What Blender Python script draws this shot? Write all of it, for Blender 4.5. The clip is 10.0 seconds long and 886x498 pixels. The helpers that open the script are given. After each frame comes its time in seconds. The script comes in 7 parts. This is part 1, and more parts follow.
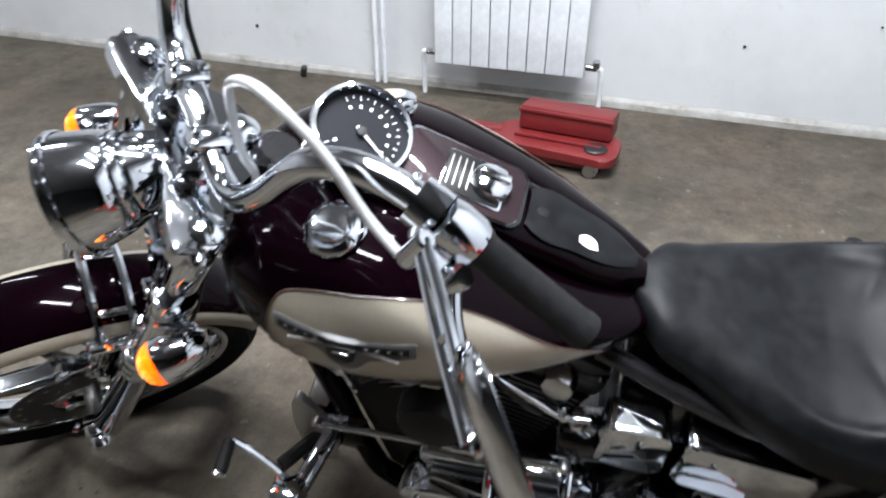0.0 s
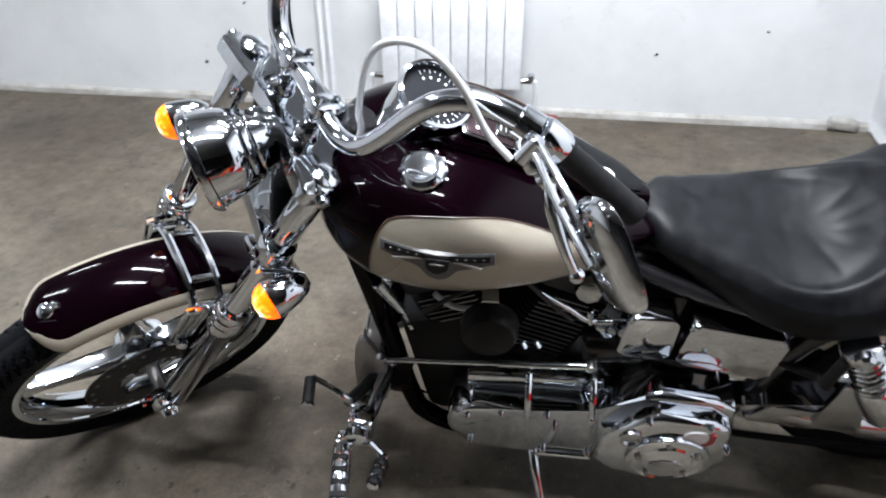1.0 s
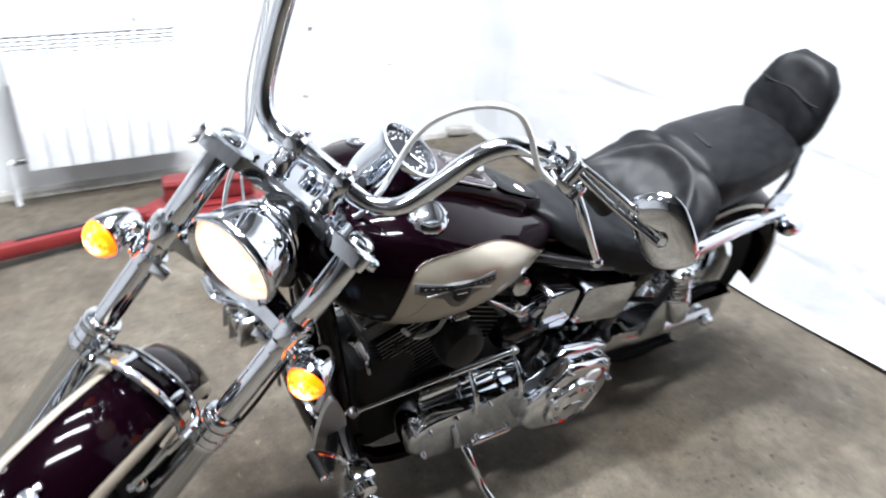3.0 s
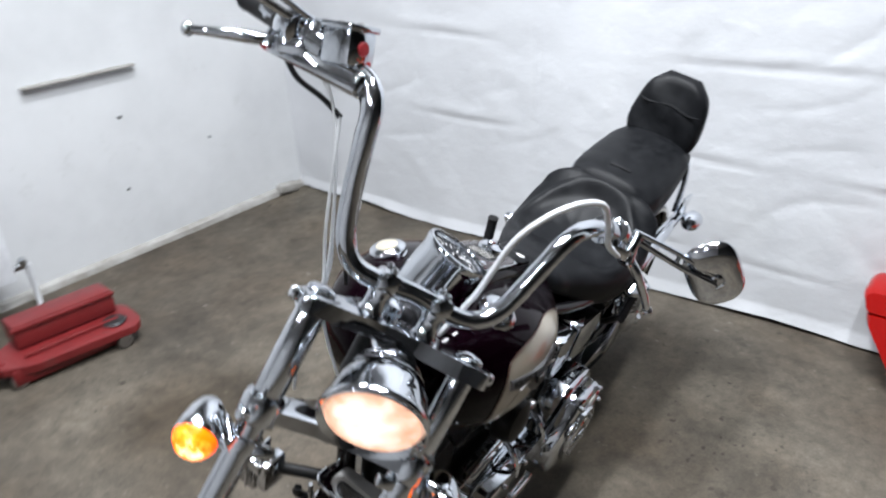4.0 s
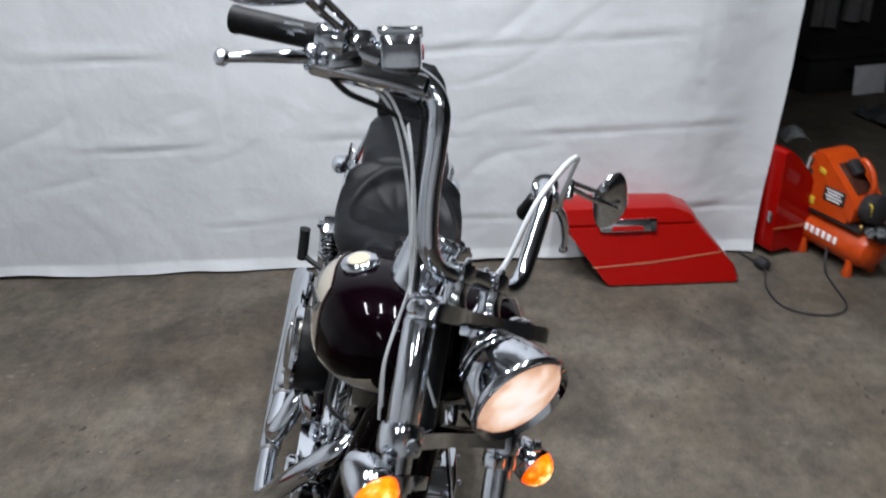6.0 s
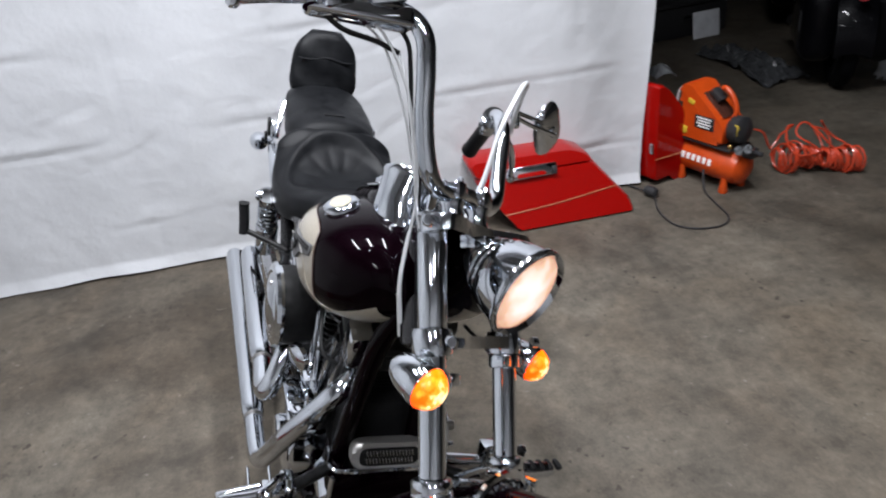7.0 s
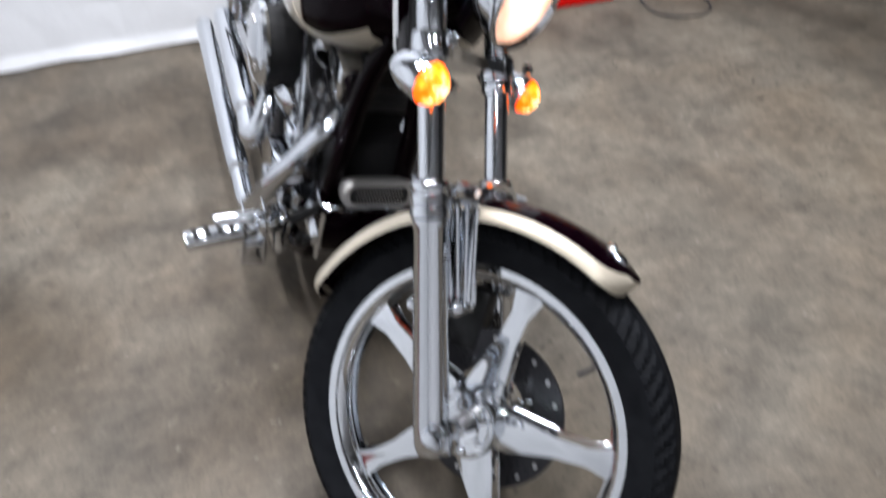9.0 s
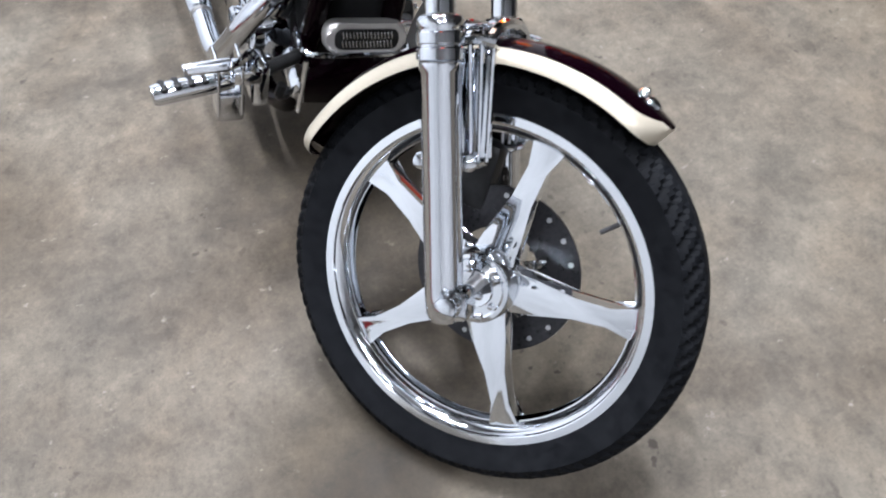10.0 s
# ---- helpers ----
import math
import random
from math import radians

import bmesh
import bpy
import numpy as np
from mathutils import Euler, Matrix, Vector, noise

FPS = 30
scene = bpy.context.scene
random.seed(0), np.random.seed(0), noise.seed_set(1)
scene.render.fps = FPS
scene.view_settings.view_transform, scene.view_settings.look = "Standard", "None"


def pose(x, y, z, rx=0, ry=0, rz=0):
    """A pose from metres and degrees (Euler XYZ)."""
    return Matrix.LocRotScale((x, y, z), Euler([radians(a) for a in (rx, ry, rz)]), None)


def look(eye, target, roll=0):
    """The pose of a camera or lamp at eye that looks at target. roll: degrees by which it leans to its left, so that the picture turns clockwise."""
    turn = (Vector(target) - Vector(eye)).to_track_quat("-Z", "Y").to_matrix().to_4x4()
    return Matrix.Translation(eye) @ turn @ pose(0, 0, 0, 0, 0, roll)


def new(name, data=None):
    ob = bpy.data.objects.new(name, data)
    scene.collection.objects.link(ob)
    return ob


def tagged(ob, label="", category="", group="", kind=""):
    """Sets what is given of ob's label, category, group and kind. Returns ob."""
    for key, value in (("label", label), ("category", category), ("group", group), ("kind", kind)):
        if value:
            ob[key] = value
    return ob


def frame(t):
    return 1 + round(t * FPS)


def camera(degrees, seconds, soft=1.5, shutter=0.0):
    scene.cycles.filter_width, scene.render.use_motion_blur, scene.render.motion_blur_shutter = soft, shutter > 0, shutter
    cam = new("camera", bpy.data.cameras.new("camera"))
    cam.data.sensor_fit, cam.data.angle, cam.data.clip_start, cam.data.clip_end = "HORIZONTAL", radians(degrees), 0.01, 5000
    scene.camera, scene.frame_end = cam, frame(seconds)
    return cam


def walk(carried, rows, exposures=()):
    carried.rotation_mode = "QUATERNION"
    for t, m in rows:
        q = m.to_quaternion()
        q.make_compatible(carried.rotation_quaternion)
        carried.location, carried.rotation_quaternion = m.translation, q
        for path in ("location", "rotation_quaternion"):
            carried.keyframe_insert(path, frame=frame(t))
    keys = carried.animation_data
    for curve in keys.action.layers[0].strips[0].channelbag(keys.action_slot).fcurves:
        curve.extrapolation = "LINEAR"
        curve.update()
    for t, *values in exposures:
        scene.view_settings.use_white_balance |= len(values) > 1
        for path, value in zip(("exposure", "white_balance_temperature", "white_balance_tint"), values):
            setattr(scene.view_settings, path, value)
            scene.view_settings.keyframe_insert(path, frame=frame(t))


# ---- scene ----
cam = camera(62.5, 10.0, 2.0, 0.5)
PATH = [
    (0, (1.09, -0.827, 1.315), (0.596, 0.749, 0.187), -0.1),
    (0.5, (1.066, -1.023, 1.335), (0.635, 0.591, 0.236), -0.6),
    (1, (0.946, -1.163, 1.325), (0.669, 0.522, 0.283), -0.6),
    (1.5, (0.839, -1.299, 1.337), (0.769, 0.438, 0.347), 1.2),
    (1.7, (0.8, -1.331, 1.344), (0.764, 0.396, 0.336), 1.9),
    (2, (0.714, -1.337, 1.326), (0.812, 0.41, 0.357), 5.7),
    (2.2, (0.617, -1.324, 1.318), (0.787, 0.438, 0.387), 6.0),
    (3.3, (0.073, -1.085, 1.438), (1.115, 0.328, 0.479), 0.7),
    (3.5, (-0.023, -1.026, 1.47), (1.07, 0.347, 0.51), -0.0),
    (3.6, (-0.054, -0.995, 1.478), (1.097, 0.343, 0.537), 0.2),
    (4, (-0.123, -0.805, 1.526), (1.25, 0.337, 0.625), -2.8),
    (4.5, (-0.179, -0.591, 1.577), (1.392, 0.248, 0.667), -3.5),
    (5, (-0.307, -0.39, 1.618), (1.442, 0.034, 0.747), -2.8),
    (5.3, (-0.379, -0.301, 1.614), (1.399, -0.004, 0.749), -2.1),
    (5.5, (-0.412, -0.255, 1.599), (1.372, -0.023, 0.724), -1.0),
    (6, (-0.417, -0.127, 1.55), (1.354, -0.092, 0.621), -2.6),
    (6.2, (-0.414, -0.072, 1.531), (1.336, -0.077, 0.563), -5.0),
    (7.3, (-0.606, 0.124, 1.511), (1.102, -0.238, 0.535), -4.7),
    (7.5, (-0.641, 0.138, 1.514), (1.062, -0.222, 0.53), -4.5),
    (7.7, (-0.645, 0.149, 1.502), (1.046, -0.203, 0.493), -4.6),
    (8, (-0.654, 0.162, 1.476), (1.02, -0.174, 0.434), -4.5),
    (8.5, (-0.657, 0.17, 1.417), (0.982, -0.168, 0.321), -4.6),
    (8.8, (-0.648, 0.177, 1.378), (0.679, -0.102, 0.352), -4.36),
    (9, (-0.636, 0.184, 1.357), (0.595, -0.091, 0.217), -3.64),
    (9.2, (-0.618, 0.195, 1.343), (0.481, -0.115, 0.084), -1.33),
    (9.5, (-0.603, 0.199, 1.32), (0.432, -0.089, 0.004), -1.54),
    (10, (-0.542, 0.234, 1.275), (0.433, -0.044, -0.09), -2.63),
]
EXPOSURES = [(0, 0.45), (1, 0.6), (1.5, 0.85), (2.2, 1.29), (3.3, 0.92), (4.0, 0.2), (4.5, -0.2), (5.2, -0.28), (6.2, -0.32), (7.3, 0.0), (8.5, 0.25), (9.2, 0.6), (10, 0.95)]
walk(cam, [(t, look(eye, target, roll)) for t, eye, target, roll in PATH], [(t, stops, 6400 if 7 < t < 9.5 else 6350 if t < 9.5 else 6200, 14.5 if 7 < t < 9.5 else 11.5 if t < 7 else 14) for t, stops in EXPOSURES])


# ---------------------------------------------------------------- light
world = bpy.data.worlds.new("garage_world")
scene.world = world
world.use_nodes = True
world.node_tree.nodes["Background"].inputs["Color"].default_value = (0.75, 0.85, 1.0, 1)
world.node_tree.nodes["Background"].inputs["Strength"].default_value = 0.05

TUBES = [(1.0, -0.9), (1.0, 0.0), (1.0, 0.9), (-2.0, -0.9), (-2.0, 0.9), (-1.8, -3.4)]
TUBE_Z = 3.55
LAMP_TINT = (0.94, 0.975, 1.0)
for tx, ty in TUBES:
    power = 1.0 if tx > 0 else 0.62 if ty > -3 else 0.03
    lamp = bpy.data.lights.new("tube_light", "AREA")
    lamp.shape, lamp.size, lamp.size_y = "RECTANGLE", 1.2, 0.09
    lamp.spread = radians(136)
    lamp.energy, lamp.color = 62 * power, LAMP_TINT
    new("tube_light", lamp).matrix_world = pose(tx, ty, TUBE_Z)
    glow = bpy.data.lights.new("tube_uplight", "AREA")
    glow.shape, glow.size, glow.size_y = "RECTANGLE", 1.2, 0.12
    glow.energy, glow.color = 15 * power, LAMP_TINT
    new("tube_uplight", glow).matrix_world = pose(tx, ty, TUBE_Z + 0.085, 180, 0, 0)

# ---------------------------------------------------------------- materials


def shader(name, base=(0.5, 0.5, 0.5), rough=0.5, metal=0.0, coat=0.0, spec=0.5):
    m = bpy.data.materials.new(name)
    m.use_nodes = True
    b = m.node_tree.nodes["Principled BSDF"]
    b.inputs["Base Color"].default_value = (*base, 1)
    b.inputs["Roughness"].default_value = rough
    b.inputs["Metallic"].default_value = metal
    b.inputs["Coat Weight"].default_value = coat
    b.inputs["Coat Roughness"].default_value = 0.03
    b.inputs["Specular IOR Level"].default_value = spec
    return m


def node(m, kind, **values):
    n = m.node_tree.nodes.new(kind)
    for key, value in values.items():
        n.inputs[key.replace("_", " ")].default_value = value
    return n


def wire(m, a, b):
    m.node_tree.links.new(a, b)


def bsdf(m):
    return m.node_tree.nodes["Principled BSDF"]


def noise_tex(m, scale, detail=6.0, rough=0.6, stretch=None, coords="Object"):
    tc = m.node_tree.nodes.new("ShaderNodeTexCoord")
    n = node(m, "ShaderNodeTexNoise", Scale=scale, Detail=detail, Roughness=rough)
    src = tc.outputs[coords]
    if stretch:
        mp = m.node_tree.nodes.new("ShaderNodeMapping")
        mp.inputs["Scale"].default_value = stretch
        wire(m, src, mp.inputs["Vector"])
        src = mp.outputs["Vector"]
    wire(m, src, n.inputs["Vector"])
    return n


def ramp(m, fac, stops):
    r = m.node_tree.nodes.new("ShaderNodeValToRGB")
    els = r.color_ramp.elements
    while len(els) < len(stops):
        els.new(0.5)
    for e, (p, c) in zip(els, stops):
        e.position, e.color = p, (*c, 1) if len(c) == 3 else c
    wire(m, fac, r.inputs["Fac"])
    return r


def grey(v):
    return (v, v, v)


def mix(m, a, b, fac, kind="MIX"):
    n = m.node_tree.nodes.new("ShaderNodeMix")
    n.data_type, n.blend_type = "RGBA", kind
    for value, slot in ((fac, 0), (a, 6), (b, 7)):
        if hasattr(value, "node"):
            wire(m, value, n.inputs[slot])
        else:
            n.inputs[slot].default_value = value if slot == 0 else (*value, 1)
    return n.outputs[2]


def bump(m, height, strength=0.2, distance=0.002, after=None):
    n = node(m, "ShaderNodeBump", Strength=strength, Distance=distance)
    wire(m, height, n.inputs["Height"])
    if after is not None:
        wire(m, after.outputs["Normal"], n.inputs["Normal"])
    wire(m, n.outputs["Normal"], bsdf(m).inputs["Normal"])
    return n


def chrome_mat(name, base, lo, hi):
    """Plated metal with fingerprints and dust in its gloss."""
    m = shader(name, base, lo, 1.0)
    n = noise_tex(m, 22.0, 8.0, 0.7)
    r = ramp(m, n.outputs["Fac"], [(0.35, grey(lo)), (0.75, grey(hi))])
    wire(m, r.outputs["Color"], bsdf(m).inputs["Roughness"])
    fine = noise_tex(m, 60.0, 3.0)
    bump(m, fine.outputs["Fac"], 0.025, 0.001)
    return m


CHROME = chrome_mat("chrome", (0.66, 0.69, 0.735), 0.025, 0.075)
DULL_CHROME = chrome_mat("dull_chrome", (0.47, 0.48, 0.5), 0.1, 0.26)
WHEEL_CHROME = chrome_mat("polished_wheel", (0.74, 0.77, 0.81), 0.025, 0.07)
STEEL = chrome_mat("bare_steel", (0.36, 0.35, 0.34), 0.25, 0.45)


def paint_mat(name, base, flake, rough=0.3, metal=0.4):
    m = shader(name, base, rough, metal, coat=1.0, spec=0.05)
    n = noise_tex(m, 900.0, 2.0)
    c = ramp(m, n.outputs["Fac"], [(0.4, base), (0.7, flake)])
    wire(m, c.outputs["Color"], bsdf(m).inputs["Base Color"])
    dust = noise_tex(m, 35.0, 8.0, 0.75)
    r = ramp(m, dust.outputs["Fac"], [(0.4, grey(0.02)), (0.8, grey(0.1))])
    wire(m, r.outputs["Color"], bsdf(m).inputs["Coat Roughness"])
    return m


BURGUNDY = paint_mat("burgundy_paint", (0.001, 0.0002, 0.0007), (0.003, 0.0005, 0.0017), 0.4, 0.2)
bsdf(BURGUNDY).inputs["Coat IOR"].default_value = 1.17
bsdf(BURGUNDY).inputs["Specular IOR Level"].default_value = 0.0
CHAMPAGNE = paint_mat("champagne_paint", (0.28, 0.25, 0.2), (0.36, 0.325, 0.265), 0.4, 0.35)
BLACK_GLOSS = paint_mat("black_gloss_paint", (0.008, 0.008, 0.009), (0.014, 0.013, 0.014), 0.35, 0.0)
RED_PAINT = paint_mat("red_bag_paint", (0.25, 0.002, 0.001), (0.31, 0.004, 0.002), 0.4, 0.05)
bsdf(RED_PAINT).inputs["Coat IOR"].default_value = 1.3
BADGE_BACK = shader("badge_antique", (0.1, 0.1, 0.102), 0.5, 0.5)
BADGE_GREY = shader("badge_pewter", (0.4, 0.39, 0.375), 0.4, 0.7)
TAN_LINE = shader("tan_pinstripe", (0.42, 0.17, 0.07), 0.35, 0.0, 0.6)
DARK_LINE = shader("dark_pinstripe", (0.05, 0.022, 0.015), 0.35, 0.0, 0.6)


def rough_black(name, base, rough, scale, strength):
    m = shader(name, base, rough, spec=0.3)
    n = noise_tex(m, scale, 6.0, 0.65)
    c = ramp(m, n.outputs["Fac"], [(0.3, base), (0.75, tuple(min(1, v * 1.8 + 0.004) for v in base))])
    wire(m, c.outputs["Color"], bsdf(m).inputs["Base Color"])
    r = ramp(m, n.outputs["Fac"], [(0.3, grey(rough * 0.85)), (0.8, grey(min(1, rough * 1.3)))])
    wire(m, r.outputs["Color"], bsdf(m).inputs["Roughness"])
    bump(m, n.outputs["Fac"], strength, 0.002)
    return m


LEATHER = rough_black("black_leather", (0.003, 0.0033, 0.004), 0.42, 30.0, 0.12)
bsdf(LEATHER).inputs["Specular IOR Level"].default_value = 0.1
_pores = noise_tex(LEATHER, 420.0, 3.0)
bump(LEATHER, _pores.outputs["Fac"], 0.18, 0.001)
RUBBER = rough_black("tyre_rubber", (0.001, 0.0013, 0.002), 0.66, 45.0, 0.15)
bsdf(RUBBER).inputs["Specular IOR Level"].default_value = 0.07
GRIP_RUBBER = rough_black("grip_rubber", (0.005, 0.005, 0.0055), 0.5, 90.0, 0.2)
SATIN_BLACK = rough_black("satin_black", (0.005, 0.005, 0.0052), 0.38, 60.0, 0.1)
ENGINE_BLACK = rough_black("wrinkle_black", (0.006, 0.006, 0.0064), 0.5, 160.0, 0.4)
for _black in (GRIP_RUBBER, SATIN_BLACK, ENGINE_BLACK):
    bsdf(_black).inputs["Specular IOR Level"].default_value = 0.14
DARK_METAL = rough_black("cast_dark_metal", (0.04, 0.04, 0.042), 0.42, 120.0, 0.3)
DARK_METAL.node_tree.nodes["Principled BSDF"].inputs["Metallic"].default_value = 0.8
DISC_DARK = rough_black("dark_brake_disc", (0.02, 0.02, 0.022), 0.3, 120.0, 0.1)
bsdf(DISC_DARK).inputs["Metallic"].default_value = 0.7
FIN_EDGE = shader("fin_edge_metal", (0.42, 0.42, 0.43), 0.35, 1.0)

CABLE_WHITE = shader("clear_sheathed_braid", (0.62, 0.63, 0.64), 0.28, 0.35, 0.6)
DIAL_BLACK = shader("dial_black", (0.012, 0.013, 0.016), 0.5, spec=0.08)
WHITE_MARK = shader("white_marking", (0.75, 0.75, 0.74), 0.5)
RED_MARK = shader("red_marking", (0.3, 0.018, 0.022), 0.4)
CREAM_MARK = shader("cream_cap_top", (0.4, 0.36, 0.27), 0.3, 0.3, 0.5)
GLASS = shader("clear_glass", (1, 1, 1), 0.02)
GLASS.node_tree.nodes["Principled BSDF"].inputs["Transmission Weight"].default_value = 1.0
GLASS.node_tree.nodes["Principled BSDF"].inputs["IOR"].default_value = 1.2
MIRROR = shader("mirror_glass", (0.85, 0.86, 0.87), 0.01, 1.0)


def glow_mat(name, base, light, strength, uneven=0.3, gain=1.0, grid=42.0):
    """A lit lamp lens, brightest round its bulb."""
    m = shader(name, base, 0.25)
    tc = m.node_tree.nodes.new("ShaderNodeTexCoord")
    g = m.node_tree.nodes.new("ShaderNodeTexGradient")
    g.gradient_type = "SPHERICAL"
    mp = m.node_tree.nodes.new("ShaderNodeMapping")
    mp.vector_type = "TEXTURE"
    wire(m, tc.outputs["Object"], mp.inputs["Vector"])
    wire(m, mp.outputs["Vector"], g.inputs["Vector"])
    facet = noise_tex(m, grid, 3.0, 0.6)
    wob = m.node_tree.nodes.new("ShaderNodeMath")
    wob.operation = "MULTIPLY_ADD"
    wire(m, facet.outputs["Fac"], wob.inputs[0])
    wob.inputs[1].default_value = uneven
    wire(m, g.outputs["Fac"], wob.inputs[2])
    toned = m.node_tree.nodes.new("ShaderNodeMath")
    toned.operation = "MULTIPLY"
    wire(m, wob.outputs["Value"], toned.inputs[0])
    toned.inputs[1].default_value = gain
    r = ramp(m, toned.outputs["Value"], light)
    wire(m, r.outputs["Color"], bsdf(m).inputs["Emission Color"])
    bsdf(m).inputs["Emission Strength"].default_value = strength
    return m, mp


def wall_mat():
    m = shader("white_wall_paint", (0.74, 0.75, 0.76), 0.6)
    big = noise_tex(m, 1.6, 8.0, 0.65, coords="Object")
    tone = ramp(m, big.outputs["Fac"], [(0.3, (0.49, 0.5, 0.51)), (0.55, (0.57, 0.58, 0.59)), (0.8, (0.62, 0.63, 0.64))])
    spots = noise_tex(m, 7.0, 9.0, 0.72)
    dirt = ramp(m, spots.outputs["Fac"], [(0.6, grey(0)), (0.76, grey(0.8))])
    c = mix(m, tone.outputs["Color"], (0.42, 0.43, 0.42), dirt.outputs["Color"])
    wire(m, c, bsdf(m).inputs["Base Color"])
    plaster = noise_tex(m, 26.0, 8.0, 0.7)
    bump(m, plaster.outputs["Fac"], 0.12, 0.004)
    return m


WALL = wall_mat()
BASE_TRIM = shader("painted_ledge", (0.6, 0.6, 0.57), 0.55)
_n = noise_tex(BASE_TRIM, 9.0, 8.0, 0.75)
_c = ramp(BASE_TRIM, _n.outputs["Fac"], [(0.35, (0.36, 0.355, 0.34)), (0.55, (0.26, 0.25, 0.23)), (0.72, (0.16, 0.145, 0.12))])
wire(BASE_TRIM, _c.outputs["Color"], bsdf(BASE_TRIM).inputs["Base Color"])


def concrete_mat():
    m = shader("stained_concrete", (0.24, 0.21, 0.18), 0.6)
    broad = noise_tex(m, 0.8, 6.0, 0.6)
    tone = ramp(m, broad.outputs["Fac"], [(0.32, (0.0555, 0.0455, 0.0345)), (0.45, (0.07, 0.0588, 0.0453)), (0.55, (0.0805, 0.0688, 0.0535)), (0.7, (0.092, 0.0805, 0.064))])
    # soft clouds where oil and tyres have darkened the slab
    cloud = noise_tex(m, 2.3, 8.0, 0.62)
    smudge = ramp(m, cloud.outputs["Fac"], [(0.37, grey(0.42)), (0.45, grey(0.82)), (0.53, grey(1.04)), (0.63, grey(1.3))])
    c = mix(m, tone.outputs["Color"], smudge.outputs["Color"], 0.5, "MULTIPLY")
    # ragged trowel patches, drawn out along one direction
    trowel = noise_tex(m, 6.5, 12.0, 0.72, (1.0, 0.85, 1.0))
    patch = ramp(m, trowel.outputs["Fac"], [(0.4, grey(0.55)), (0.47, grey(0.92)), (0.53, grey(1.05)), (0.61, grey(1.4))])
    c = mix(m, c, patch.outputs["Color"], 0.5, "MULTIPLY")
    scurf = noise_tex(m, 21.0, 10.0, 0.75)
    rough_spots = ramp(m, scurf.outputs["Fac"], [(0.4, grey(0.66)), (0.47, grey(0.95)), (0.54, grey(1.05)), (0.62, grey(1.35))])
    c = mix(m, c, rough_spots.outputs["Color"], 0.6, "MULTIPLY")
    grain = noise_tex(m, 110.0, 8.0, 0.8)
    speck = ramp(m, grain.outputs["Fac"], [(0.38, grey(0.55)), (0.47, grey(0.97)), (0.55, grey(1.03)), (0.64, grey(1.45))])
    c = mix(m, c, speck.outputs["Color"], 0.45, "MULTIPLY")
    # green-grey and rusty casts
    cast = noise_tex(m, 3.1, 6.0, 0.65)
    hue = ramp(m, cast.outputs["Fac"], [(0.36, (1.1, 0.98, 0.84)), (0.5, (1.0, 1.0, 1.0)), (0.64, (0.95, 1.01, 1.04))])
    c = mix(m, c, hue.outputs["Color"], 0.25, "MULTIPLY")
    # small dark drips, few and scattered
    drops = noise_tex(m, 27.0, 3.0, 0.5)
    where = noise_tex(m, 1.7, 3.0, 0.5)
    gate = ramp(m, where.outputs["Fac"], [(0.5, grey(0)), (0.6, grey(1))])
    oil = ramp(m, drops.outputs["Fac"], [(0.64, grey(0)), (0.68, grey(0.85))])
    c = mix(m, c, (0.026, 0.021, 0.016), mix(m, oil.outputs["Color"], gate.outputs["Color"], 1.0, "MULTIPLY"))
    # pale chips and scratches
    chips = noise_tex(m, 30.0, 6.0, 0.65, (1.0, 0.6, 1.0))
    pale = ramp(m, chips.outputs["Fac"], [(0.645, grey(0)), (0.71, grey(0.25))])
    c = mix(m, c, (0.36, 0.34, 0.31), pale.outputs["Color"])
    # pale patch of painted light; dark oil drips and painted shade round the machine
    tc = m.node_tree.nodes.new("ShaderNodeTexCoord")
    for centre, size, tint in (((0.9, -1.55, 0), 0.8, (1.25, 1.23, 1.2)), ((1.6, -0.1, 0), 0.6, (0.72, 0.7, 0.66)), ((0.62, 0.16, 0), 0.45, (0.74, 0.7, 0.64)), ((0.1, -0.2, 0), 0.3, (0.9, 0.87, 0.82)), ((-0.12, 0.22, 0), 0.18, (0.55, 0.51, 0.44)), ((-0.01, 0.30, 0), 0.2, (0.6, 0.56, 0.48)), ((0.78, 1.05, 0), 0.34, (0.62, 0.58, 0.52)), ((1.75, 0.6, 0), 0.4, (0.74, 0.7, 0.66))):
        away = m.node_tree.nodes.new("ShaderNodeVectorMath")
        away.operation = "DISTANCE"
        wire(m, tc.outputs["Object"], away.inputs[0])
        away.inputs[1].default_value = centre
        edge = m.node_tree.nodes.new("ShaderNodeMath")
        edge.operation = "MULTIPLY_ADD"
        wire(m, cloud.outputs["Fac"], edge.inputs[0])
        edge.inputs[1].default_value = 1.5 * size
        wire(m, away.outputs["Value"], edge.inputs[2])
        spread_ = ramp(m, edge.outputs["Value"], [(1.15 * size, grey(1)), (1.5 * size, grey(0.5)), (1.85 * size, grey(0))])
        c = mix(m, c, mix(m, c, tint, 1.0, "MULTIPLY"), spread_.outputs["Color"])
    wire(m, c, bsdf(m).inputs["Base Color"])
    r = ramp(m, cloud.outputs["Fac"], [(0.3, grey(0.55)), (0.7, grey(0.8))])
    wire(m, r.outputs["Color"], bsdf(m).inputs["Roughness"])
    bsdf(m).inputs["Specular IOR Level"].default_value = 0.25
    first = bump(m, broad.outputs["Fac"], 0.2, 0.03)
    bump(m, grain.outputs["Fac"], 0.25, 0.004, first)
    return m


CONCRETE = concrete_mat()


